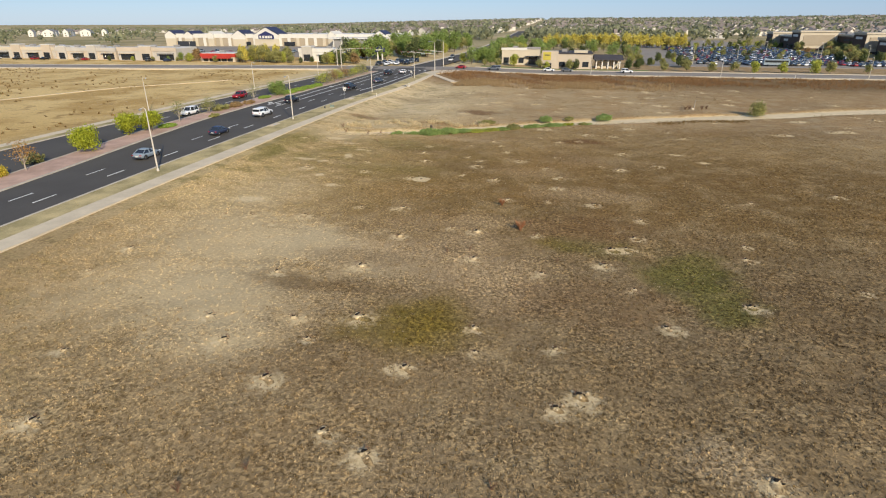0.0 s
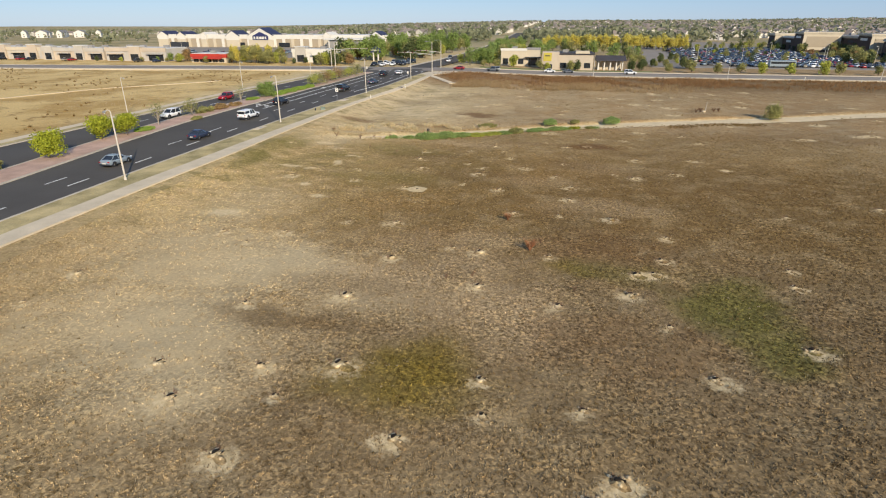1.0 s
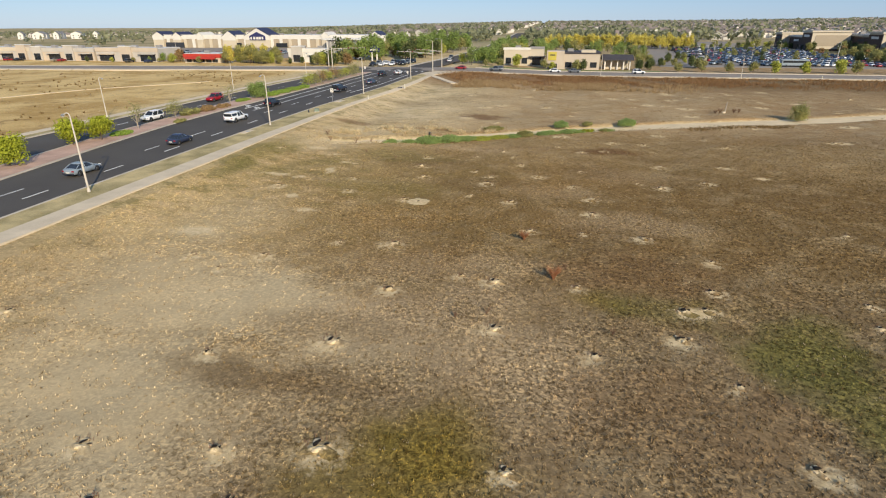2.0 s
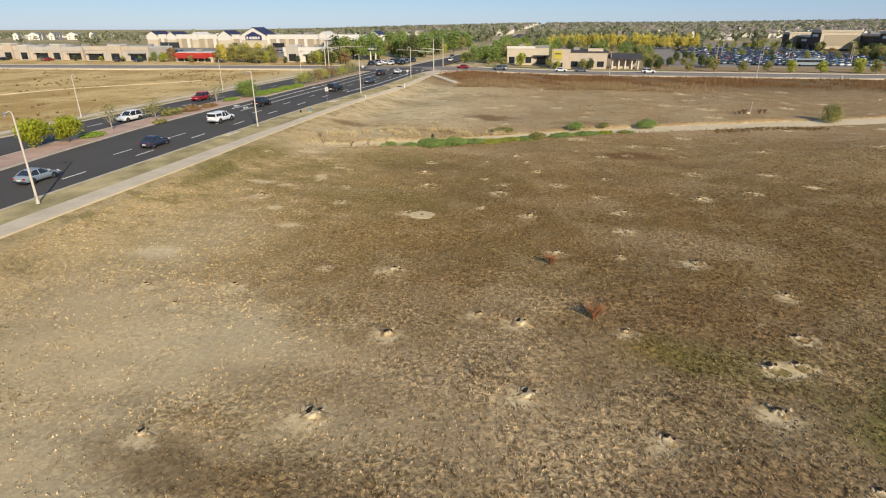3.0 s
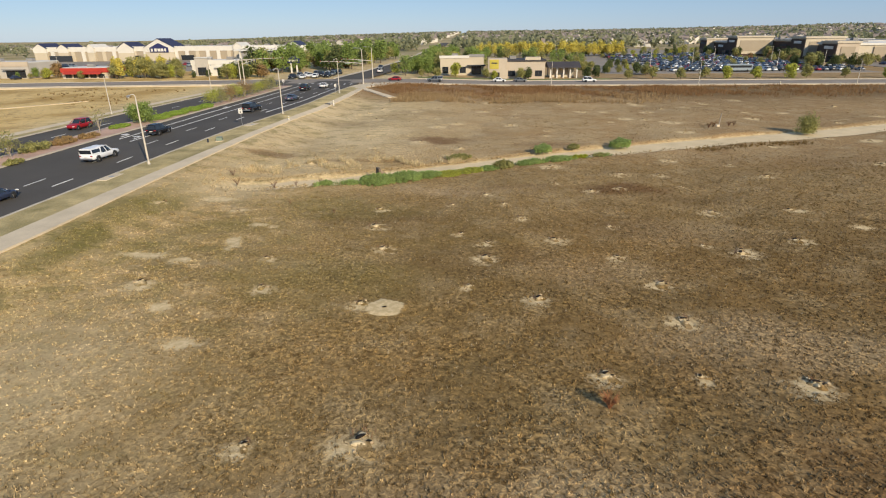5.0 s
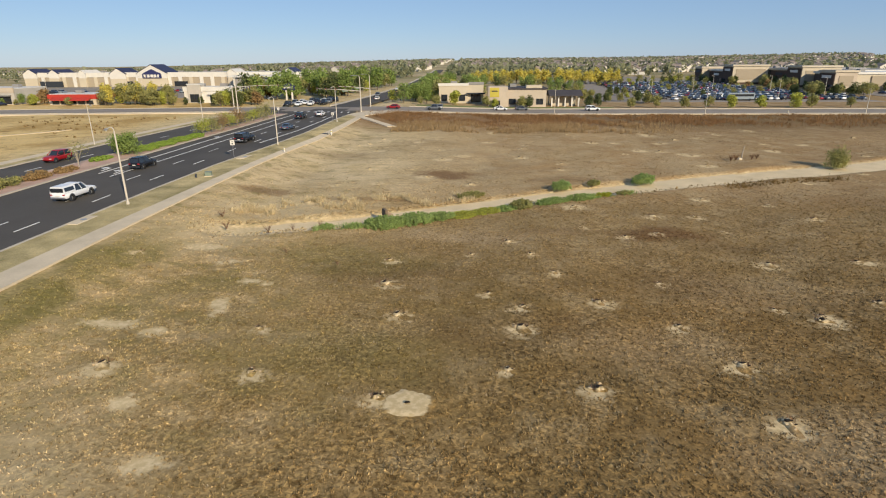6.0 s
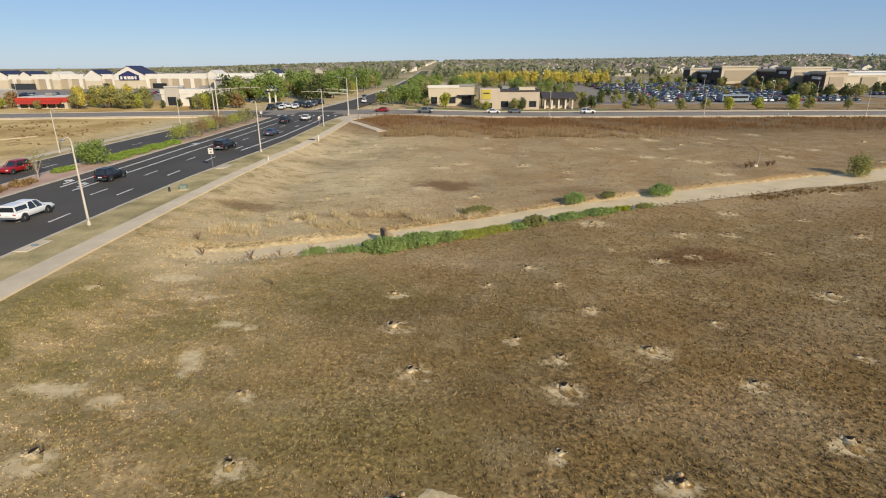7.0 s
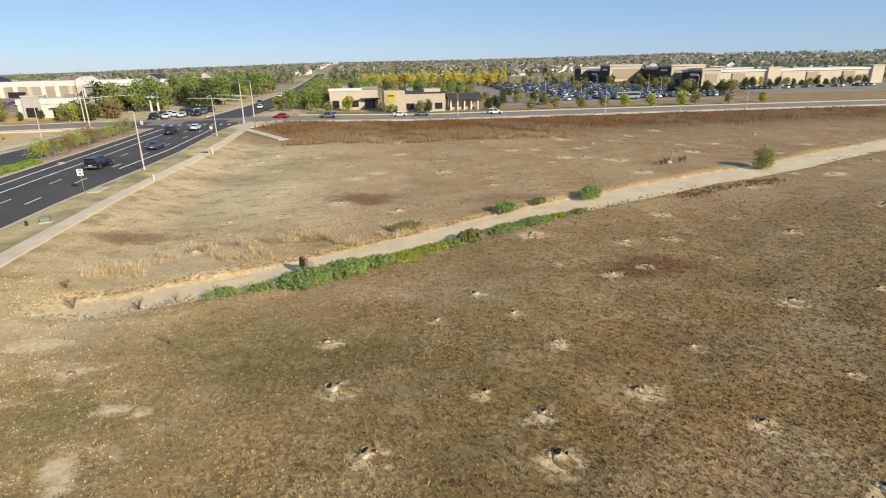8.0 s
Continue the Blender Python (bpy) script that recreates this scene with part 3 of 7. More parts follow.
# ---- ground ----
def build_ground():
    def axis(a, c, fine, ends, grow=1.07):
        mid = list(np.arange(a, c + fine / 2, fine))
        lo, hi, d = a, c, fine
        while lo > ends[0] or hi < ends[1]:
            d = min(d * (grow if d < 2.5 else 1.2), 160)
            if lo > ends[0]:
                lo -= d
                mid.insert(0, lo)
            if hi < ends[1]:
                hi += d
                mid.append(hi)
        return np.array(mid)
    xs, ys = axis(-50, 56, 0.5, (-4600, 4600)), axis(12, 150, 0.5, (-1500, 4800))
    X, Y = np.meshgrid(xs, ys)
    Z = land(X, Y)
    bump = lumps(X, Y)
    Z += bump
    # the drainage channel
    cx = np.array([p[0] for p in CHANNEL])
    cy = np.interp(X, cx, [p[1] for p in CHANNEL])
    half = np.interp(X, cx, [p[2] for p in CHANNEL])
    inside = ease(1.3, 0.2, np.abs(Y - cy) * 0.9 - half) * ease(-45, -40, X) * ease(145, 135, X)
    Z -= 0.42 * inside + bump * inside
    # hollow under the road slabs
    road = ((X > edge(KERB_WEST, Y) - 2.5) & (X < edge(WALK_OUT, Y) - 1.0) & (Y < 236)) & (Y > -60)
    cross = (Y > edge(CROSS_SOUTH, X) - 1.5) & (Y < edge(CROSS_NORTH, X) + 1.5) & (np.abs(X) < 420)
    north = (np.abs(X - edge(NORTH_ROAD, Y)) < 9) & (Y > 245) & (Y < 900)
    Z -= 0.5 * (road | cross) + 0.6 * north
    h, w = Z.shape
    verts = np.stack([X, Y, Z], -1).reshape(-1, 3)
    i = np.arange(h * w).reshape(h, w)
    faces = np.stack([i[:-1, :-1], i[:-1, 1:], i[1:, 1:], i[1:, :-1]], -1).reshape(-1, 4)
    ob = link_mesh("ground", verts.tolist(), faces.tolist(), PRAIRIE)
    for p in ob.data.polygons:
        p.use_smooth = True
    # where the soil is worn bare
    bare = np.zeros_like(Z)
    first_far = len(SPOTS_NEAR) + len(SPOTS_FAR) + len(SPOTS_MORE)
    for k, (x, y) in enumerate((*SPOTS_NEAR, *SPOTS_FAR, *SPOTS_MORE, *SPOTS_BEYOND)):
        r = 0.8 + 0.2 * ((k * 7) % 5)
        u, v = X - x - 0.35 * math.cos(k), Y - y + 0.35
        if k >= first_far:
            r *= 1.25
        bare = np.maximum(bare, (0.66 if k < first_far else 0.85) * np.exp(-((u / r) ** 2 + (v / (0.8 * r)) ** 2)))
    for x, y, rx, ry in WORN:
        bare = np.maximum(bare, 0.78 * np.exp(-(((X - x) / rx) ** 2 + ((Y - y) / ry) ** 2)))
    margin = np.abs(Y - cy) * 0.9 - half
    bare = np.maximum(bare, 0.62 * ease(1.4, 0.1, margin) * ease(-48, -40, X) * ease(145, 135, X))
    layer = ob.data.attributes.new("bare", "FLOAT", "POINT")
    layer.data.foreach_set("value", bare.reshape(-1).astype(np.float32))
    return tagged(ob, "dry tan and brown prairie ground with bare patches", "ground", kind="structure")


NORTH_ROAD = [(245, -56.0), (300, -51.0), (375, -47.5), (450, -46.0), (640, -46.5), (900, -50)]
build_ground()

strip("road", KERB_EAST, MEDIAN_EAST, -60, 240, 0.06, ASPHALT, crown=0.04, label="dark asphalt carriageway with white lane lines", category="road")
strip("road", MEDIAN_WEST, KERB_WEST, -60, 240, 0.06, ASPHALT, crown=0.04, label="dark asphalt far carriageway beyond the planted median", category="road")
strip("road", MEDIAN_EAST, MEDIAN_WEST, 221.3, 240, 0.055, ASPHALT, label="dark asphalt of the crossing between the carriageways", category="road")
strip("road", CROSS_SOUTH, CROSS_NORTH, -420, 420, 0.075, OLD_ASPHALT, along="x", label="grey worn asphalt cross street", category="road")
strip("road", shifted(NORTH_ROAD, 5.2), shifted(NORTH_ROAD, -6), 246, 900, 0.09, ASPHALT, step=12, label="dark asphalt street running on towards the houses", category="road")
strip("kerb", shifted(NORTH_ROAD, -6), shifted(NORTH_ROAD, -7.8), 254, 900, 0.2, KERB, step=12, label="pale kerb of the street running on", category="kerb")
strip("lawn", [(-36, 256.2), (44, 256.2)], [(-36, 262.5), (44, 262.5)], -32, 40, 0.1, LAWN, along="x", label="mown green lawn before the shops", category="lawn")
strip("track", [(120, -146.5), (140, -138.2), (156, -130.2), (165, -121.8), (180, -109)], [(120, -147.7), (140, -139.6), (156, -131.6), (165, -123.4), (180, -110.8)], 112, 182, 0.1, SAND, step=3, skirt=0.2, label="narrow pale dirt track across the golden field", category="track")
strip("median", shifted(MEDIAN_EAST, -0.3), shifted(MEDIAN_WEST, 0.3), -60, 221, 0.2, MULCH, label="reddish gravel median with shrubs and small trees", category="median")
strip("kerb", MEDIAN_EAST, shifted(MEDIAN_EAST, -0.3), -60, 221.3, 0.215, KERB, label="pale concrete kerb of the median", category="kerb")
strip("kerb", shifted(MEDIAN_WEST, 0.3), MEDIAN_WEST, -60, 221.3, 0.215, KERB, label="pale concrete kerb on the far side of the median", category="kerb")
strip("kerb", shifted(KERB_EAST, 0.35), KERB_EAST, -60, 216, 0.2, KERB, label="pale concrete kerb and gutter along the verge", category="kerb")
strip("kerb", KERB_WEST, shifted(KERB_WEST, -0.35), -60, 221, 0.2, KERB, label="pale concrete kerb of the far carriageway", category="kerb")
strip("verge", WALK_IN, shifted(KERB_EAST, 0.35), -60, 216, 0.17, VERGE, label="mown brown and green grass verge", category="verge")
strip("pavement", WALK_OUT, WALK_IN, -60, 216, 0.185, CONCRETE, label="pale concrete sidewalk with dusty edges", category="pavement")
strip("verge", shifted(KERB_WEST, -0.35), shifted(KERB_WEST, -2.4), -60, 221, 0.14, VERGE, label="dry grass verge of the far carriageway", category="verge")
strip("pavement", shifted(KERB_WEST, -2.4), shifted(KERB_WEST, -4.6), -60, 221, 0.16, CONCRETE, label="pale concrete sidewalk beside the golden field", category="pavement")
strip("pavement", shifted(CROSS_SOUTH, -3.2), shifted(CROSS_SOUTH, -0.9), -36, 420, 0.16, CONCRETE, along="x", label="pale concrete sidewalk along the cross street", category="pavement")
strip("kerb", shifted(CROSS_SOUTH, -0.35), CROSS_SOUTH, -40, 420, 0.2, KERB, along="x", label="pale kerb on the field side of the cross street", category="kerb")
strip("kerb", CROSS_NORTH, shifted(CROSS_NORTH, 0.35), -34, 420, 0.2, KERB, along="x", label="pale kerb on the shop side of the cross street", category="kerb")
strip("pavement", shifted(CROSS_NORTH, 1.6), shifted(CROSS_NORTH, 3.4), -34, 420, 0.16, CONCRETE, along="x", label="pale concrete sidewalk before the shops", category="pavement")
strip("kerb", shifted(CROSS_SOUTH, -0.4), CROSS_SOUTH, -420, -86, 0.2, KERB, along="x", label="pale kerb beside the golden field", category="kerb")
strip("kerb", CROSS_NORTH, shifted(CROSS_NORTH, 0.4), -420, -86, 0.2, KERB, along="x", label="pale kerb before the store trees", category="kerb")
strip("pavement", shifted(CROSS_SOUTH, -4.0), shifted(CROSS_SOUTH, -2.0), -420, -92, 0.15, CONCRETE, along="x", label="pale concrete sidewalk beside the golden field", category="pavement")


def corner_apron():
    """The rounded street corner with its pale ramp."""
    bm = bmesh.new()
    pts = [(-43.4, 216), (-45.4, 216), (-49.4, 216)]
    pts += [(-37.5 - 11.9 * math.cos(a), 216 + 17.0 * math.sin(a)) for a in np.linspace(0.1, math.pi / 2, 10)]
    pts += [(-36, 229.8)]
    lo, hi = [bm.verts.new((x, y, ground_z(x, y) - 0.3)) for x, y in pts], [bm.verts.new((x, y, ground_z(x, y) + 0.18)) for x, y in pts]
    bm.faces.new(hi)
    for k in range(len(pts)):
        bm.faces.new((lo[k], lo[(k + 1) % len(pts)], hi[(k + 1) % len(pts)], hi[k]))
    tagged(part("pavement", bm, CONCRETE), "pale concrete street corner with a kerb ramp", "pavement", kind="structure")
    # the sloping concrete strip down to the field
    strip("pavement", [(196, -31.5), (214, -44.6)], [(196, -34.0), (214, -47.5)], 197, 215, 0.24, CONCRETE, step=2, label="pale concrete swale at the field corner", category="pavement")


corner_apron()


def channel_bed():
    line = CHANNEL
    lo, hi = [(x, y - w) for x, y, w in line], [(x, y + w) for x, y, w in line]
    s = np.arange(-37, 138, 0.6)
    rng = np.random.default_rng(8)
    verts, faces, cols = [], [], 7
    u, v = edge(lo, s), edge(hi, s)
    soft = np.ones(5) / 5
    j0, j1 = np.convolve(rng.normal(0, 1.0, len(s)), soft, "same") + rng.normal(0, 0.06, len(s)), np.convolve(rng.normal(0, 1.1, len(s)), soft, "same") + rng.normal(0, 0.06, len(s))
    for k, x in enumerate(s):
        for c in range(cols):
            f = c / (cols - 1)
            y = u[k] - 0.9 + j0[k] + f * (v[k] + j1[k] - u[k] - j0[k] + 1.8)
            verts.append((x, y, float(land(x, y)) - 0.365 + 0.07 * float(ease(50, 70, x)) + rng.normal(0, 0.012)))
    for k in range(len(s) - 1):
        for c in range(cols - 1):
            a = k * cols + c
            faces.append((a, a + cols, a + cols + 1, a + 1))
    faces = [f[::-1] for f in faces]
    ob = link_mesh("channel", verts, faces, SAND)
    tagged(ob, "pale sandy bed of a shallow drainage channel", "channel", kind="structure")


channel_bed()


# ---- lane lines ----
def dash_at(x, y, length, width, parent, turn=0.0):
    bm = bmesh.new()
    a = math.atan(turn)
    vs = []
    for dx, dy in ((-width / 2, -length / 2), (width / 2, -length / 2), (width / 2, length / 2), (-width / 2, length / 2)):
        px, py = x + dx * math.cos(a) + dy * math.sin(a), y + dy * math.cos(a) - dx * math.sin(a)
        vs.append((px, py, ground_z(px, py)))
    lo, hi = [bm.verts.new((p[0], p[1], p[2] + 0.05)) for p in vs], [bm.verts.new((p[0], p[1], p[2] + 0.118)) for p in vs]
    bm.faces.new(hi)
    for k in range(4):
        bm.faces.new((lo[k], lo[(k + 1) % 4], hi[(k + 1) % 4], hi[k]))
    return part("dash", bm, MARKING, parent)


def lane_lines():
    top = empty("lane_markings", "white painted dashes and lines on dark asphalt", "road marking", kind="structure")
    for line, first, last in ((((40, -61.2), (66, -60.7), (92, -60.0), (120, -59.3), (150, -57.6), (215, -54.6)), 43.2, 212), (((40, -64.7), (66, -64.1), (92, -63.4), (120, -62.7), (150, -61.0), (215, -58.2)), 43.2, 212)):
        y = first
        while y < last:
            x = float(edge(line, y))
            dash_at(x, y, 3.4, 0.16, top, float(edge(line, y + 1) - x))
            y += 12.0
    for line, first, last in ((((20, -81.5), (100, -83.6), (150, -80.6), (215, -77.2)), 25, 212),):
        y = first
        while y < last:
            x = float(edge(line, y))
            dash_at(x, y, 3.2, 0.16, top, float(edge(line, y + 1) - x))
            y += 12.0
    for name, line, a, c in (("turn_line", ((130, -69.2), (150, -67.9), (180, -66.8), (219, -65.9)), 130, 219), ("turn_line", ((128, -66.2), (150, -64.6), (180, -63.1), (219, -62.0)), 128, 219),
                             ("edge_line", ((160, -55.4), (180, -53.4), (205, -52.9), (214, -52.8)), 160, 214)):
        line = list(line)
        strip(name, shifted(line, 0.11), shifted(line, -0.11), a, c, 0.122, MARKING, skirt=0.06, parent=top)
    for x, y in ((-70.2, 133.5), (-67.0, 131.5), (-67.2, 168.0)):
        bm = bmesh.new()
        z = ground_z(x, y) + 0.112
        # bent left-turn arrow
        prism(bm, [(x + 0.1, y - 1.6), (x + 0.3, y - 1.6), (x + 0.3, y + 0.7), (x - 0.5, y + 1.0), (x - 0.5, y + 1.5), (x - 1.3, y + 0.7), (x - 0.5, y - 0.1), (x - 0.5, y + 0.4), (x + 0.1, y + 0.4)], "z", z - 0.08, z + 0.012)
        part("turn_arrow", bm, MARKING, top, "white left-turn arrow")
    for k in range(9):
        dash_at(-50.8 - 2.2 * k, 226.5 + 0.3 * k, 2.2, 0.5, top)


lane_lines()


# ---- trees, shrubs and weeds ----
def leaf_cloud(rng, n, size, blobs, flat=0.0):
    """Leaf quads over uneven blobs: (x, y, z, radius, squash)."""
    blobs = np.array(blobs, float)
    pick = rng.choice(len(blobs), n, p=blobs[:, 3] ** 2 / np.sum(blobs[:, 3] ** 2))
    d = rng.normal(size=(n, 3))
    d /= np.linalg.norm(d, axis=1)[:, None]
    rad = blobs[pick, 3] * (0.3 + 0.95 * rng.uniform(0, 1, n) ** 0.75)
    c = blobs[pick, :3] + d * rad[:, None] * np.stack([np.ones(n), np.ones(n), blobs[pick, 4]], 1)
    nrm = d + rng.normal(0, 0.75, (n, 3)) + np.array((0, 0, flat))
    nrm /= np.linalg.norm(nrm, axis=1)[:, None]
    t = np.cross(nrm, rng.normal(size=(n, 3)))
    t /= np.linalg.norm(t, axis=1)[:, None]
    b = np.cross(nrm, t)
    s = size * rng.uniform(0.6, 1.35, n)[:, None]
    v = np.stack([c - t * s - b * s * 0.3, c + b * s * 0.55, c + t * s + b * s * 0.2, c - b * s * 0.6], 1).reshape(-1, 3)
    f = np.arange(4 * n).reshape(n, 4)
    return v, f


def tree(height, crown, leaves, size, leaf, bark, label, seed, trunk=0.32, blobs=9, tall=1.0, category="tree", name="tree", group=""):
    rng = np.random.default_rng(seed)
    top = empty(name, label, category, group=group)
    base = height * trunk
    pts = []
    for k in range(blobs):
        a, r = k * 2.4 + rng.uniform(-0.5, 0.5), crown * rng.uniform(0.2, 0.66)
        h = base + (height - base) * rng.uniform(0.18, 0.86)
        edge_in = 1.0 - 0.45 * abs((h - base) / (height - base) - 0.4)
        pts.append((r * math.cos(a) * edge_in, r * math.sin(a) * edge_in, h, crown * rng.uniform(0.28, 0.52), tall * rng.uniform(0.75, 1.1)))
    pts.append((0, 0, base + (height - base) * 0.5, crown * 0.55, tall))
    pts.append((crown * 0.08, 0, height - crown * 0.42 * tall, crown * 0.4, tall))
    bm = bmesh.new()
    lean = rng.uniform(-0.05, 0.05, 2) * height
    stem = [(0, 0, -0.15), (lean[0] * 0.3, lean[1] * 0.3, base), (lean[0], lean[1], height * 0.78)]
    r0 = 0.018 * height + 0.03
    tube(bm, stem, [r0 * 1.25, r0 * 0.8, r0 * 0.2], 6)
    for p in pts[:7]:
        s = rng.uniform(0.75, 1.15)
        tube(bm, [(lean[0] * 0.3, lean[1] * 0.3, base * s), (p[0] * 0.55, p[1] * 0.55, (base * s + p[2]) / 2 + 0.1), p[:3]], [r0 * 0.5, r0 * 0.32, r0 * 0.1], 5)
    part("trunk", bm, bark, top)
    v, f = leaf_cloud(rng, leaves, size, pts)
    link_mesh("crown", v.tolist(), f.tolist(), leaf, top)
    return top


def shrub(width, depth, height, leaves, size, leaf, label, seed, category="shrub", name="shrub", loose=False):
    rng = np.random.default_rng(seed)
    top = empty(name, label, category)
    n = int(40 + 26 * width * depth) if loose else int(10 + 3 * width * depth)
    pts = []
    for k in range(n):
        r = (0.5 * height + 0.12) * rng.uniform(0.3, 0.62) * (0.42 if loose else 1.0)
        a, d = rng.uniform(0, 6.28), 0.5 * math.sqrt(rng.uniform(0, 1))
        pts.append((d * math.cos(a) * width, d * math.sin(a) * depth, rng.uniform(0.15, 1.0) * (height - r) * (1.15 - d), r, rng.uniform(0.75, 1.2)))
    bm = bmesh.new()
    for p in pts[:8]:
        tube(bm, [(0, 0, -0.12), (p[0] * 0.6, p[1] * 0.6, 0.05), (p[0], p[1], p[2])], [0.03, 0.022, 0.012], 4)
    part("stem", bm, BARK, top)
    v, f = leaf_cloud(rng, leaves, size, pts)
    v[:, 2] = np.maximum(v[:, 2], 0.0)
    link_mesh("foliage", v.tolist(), f.tolist(), leaf, top)
    return top


def twiggy(height, n, mat, label, seed, name="dry_weed", category="weed", spread=0.6):
    """A bare or dry plant of thin stalks, forked."""
    rng = np.random.default_rng(seed)
    bm = bmesh.new()
    for k in range(n):
        a, s = rng.uniform(0, 6.28), rng.uniform(0.2, spread) * height
        h = height * rng.uniform(0.6, 1.0)
        mid = (s * 0.4 * math.cos(a), s * 0.4 * math.sin(a), h * 0.5)
        tip = (s * math.cos(a), s * math.sin(a), h)
        tube(bm, [(0, 0, -0.06), mid, tip], [0.016, 0.011, 0.004], 3)
        for j in range(2):
            b = a + rng.uniform(-1, 1)
            tube(bm, [mid, (mid[0] + 0.25 * height * math.cos(b), mid[1] + 0.25 * height * math.sin(b), h * rng.uniform(0.7, 0.95))], [0.009, 0.003], 3)
    ob = part(name, bm, mat)
    return tagged(ob, label, category)


def stand(ob, x, y, turn=0.0, size=1.0, lift=0.0):
    ob.matrix_world = Matrix.LocRotScale((x, y, ground_z(x, y) + lift), Euler((0, 0, radians(turn))), (size, size, size))
    return ob


def again(ob, x, y, turn=0.0, size=1.0, lift=0.0, label=""):
    c = copy_thing(ob, pose(0, 0, 0))
    c.matrix_basis = Matrix.LocRotScale((x, y, ground_z(x, y) + lift), Euler((0, 0, radians(turn))), (size, size, size))
    if label:
        c["label"] = label
    return c


# ---- street furniture ----
def street_lamp(label):
    top = empty("street_lamp", label, "street lamp", group="street lamps along the road")
    bm = bmesh.new()
    box(bm, -0.36, 0.36, -0.36, 0.36, -0.2, 0.12, 0.04)
    part("footing", bm, CONCRETE, top, "pale concrete footing")
    bm = bmesh.new()
    tube(bm, [(0, 0, 0.1), (0, 0, 0.5), (0, 0, 0.55), (0, 0, 8.6)], [0.2, 0.17, 0.125, 0.075], 10)
    part("pole", bm, POLE, top)
    bm = bmesh.new()
    arc = [(0, 0, 8.5)] + [(-0.32 + 0.32 * math.cos(a), 0, 8.75 + 0.36 * math.sin(a)) for a in np.linspace(0, math.pi * 0.62, 7)] + [(-0.6, 0, 9.0), (-0.72, 0, 8.92)]
    tube(bm, arc, [0.07] + [0.055] * 7 + [0.045, 0.04], 8)
    part("arm", bm, POLE, top)
    bm = bmesh.new()
    tube(bm, [(-0.62, 0, 8.98), (-0.7, 0, 8.94), (-1.0, 0, 8.82), (-1.14, 0, 8.78)], [0.06, 0.12, 0.14, 0.05], 10)
    head = part("lamp_head", bm, STEEL, top, "grey cobra-style lamp head")
    bm = bmesh.new()
    tube(bm, [(-0.9, 0, 8.74), (-0.9, 0, 8.66)], [0.11, 0.07], 10)
    part("lens", bm, HEAD, head)
    bm = bmesh.new()
    box(bm, -0.05, 0.05, -0.2, -0.13, 0.7, 1.0, 0.01)
    part("hand_hole_cover", bm, STEEL, top)
    return top


def traffic_signal(label, arm, height=7.0, lamp=True):
    top = empty("traffic_signal", label, "traffic signal", group="traffic signals at the crossing")
    bm = bmesh.new()
    tube(bm, [(0, 0, -0.2), (0, 0, 0.3), (0, 0, height)] + ([(0, 0, 10.6)] if lamp else []), [0.22, 0.19, 0.15] + ([0.09] if lamp else []), 8)
    part("pole", bm, POLE, top)
    bm = bmesh.new()
    tube(bm, [(0, 0, height - 0.8), (arm * 0.5, 0, height - 0.25), (arm, 0, height - 0.05)], [0.13, 0.1, 0.06], 8)
    part("mast_arm", bm, POLE, top)
    if lamp:
        bm = bmesh.new()
        tube(bm, [(0, 0, 10.5), (0.4 * np.sign(arm), 0, 10.9), (2.2 * np.sign(arm), 0, 11.0)], [0.06, 0.05, 0.05], 6)
        tube(bm, [(1.9 * np.sign(arm), 0, 10.98), (2.8 * np.sign(arm), 0, 10.95)], [0.16, 0.08], 6)
        part("lamp", bm, STEEL, top)
    for f in (0.55, 0.78, 0.98):
        bm = bmesh.new()
        x = arm * f
        z = height - 0.45 + 0.4 * f
        box(bm, x - 0.17, x + 0.17, -0.2, 0.12, z - 0.75, z + 0.4, 0.03)
        head = part("signal_head", bm, DARK_PAINT, top, "black three-light signal head")
        for k, m in enumerate((TAIL, YELLOW_WALL, BOX_GREEN)):
            bm = bmesh.new()
            tube(bm, [(x, -0.19, z + 0.2 - 0.36 * k), (x, -0.24, z + 0.2 - 0.36 * k)], [0.11, 0.11], 8)
            part("light", bm, m, head)
    bm = bmesh.new()
    box(bm, arm * 0.28, arm * 0.28 + 1.8 * np.sign(arm), -0.05, 0.0, height - 0.95, height - 0.4)
    part("street_sign", bm, BOX_GREEN, top, "green street sign panel")
    return top


def road_sign(label, w=0.75, h=0.9, high=2.2):
    top = empty("road_sign", label, "road sign")
    bm = bmesh.new()
    tube(bm, [(0, 0, -0.3), (0, 0, high + h)], [0.035, 0.035], 6)
    part("post", bm, STEEL, top)
    bm = bmesh.new()
    box(bm, -w / 2, w / 2, -0.065, -0.04, high, high + h, 0.01)
    plate = part("plate", bm, WHITE, top)
    for z0, z1, s in ((0.72, 0.82, 0.26), (0.2, 0.42, 0.15)):
        bm = bmesh.new()
        box(bm, -s * w, s * w, -0.072, -0.066, high + h * z0, high + h * z1)
        part("bar", bm, DARK_PAINT, plate)
    return top


# ---- vehicles ----
def wheel_mesh(r, w, sides=14):
    tyre, rim = bmesh.new(), bmesh.new()
    tube(tyre, [(0, -w / 2, 0), (0, -w / 2 + 0.03, 0), (0, w / 2 - 0.03, 0), (0, w / 2, 0)], [r * 0.88, r, r, r * 0.88], sides)
    tube(rim, [(0, -w / 2 - 0.012, 0), (0, w / 2 + 0.012, 0)], [r * 0.58, r * 0.58], 10)
    return tyre, rim


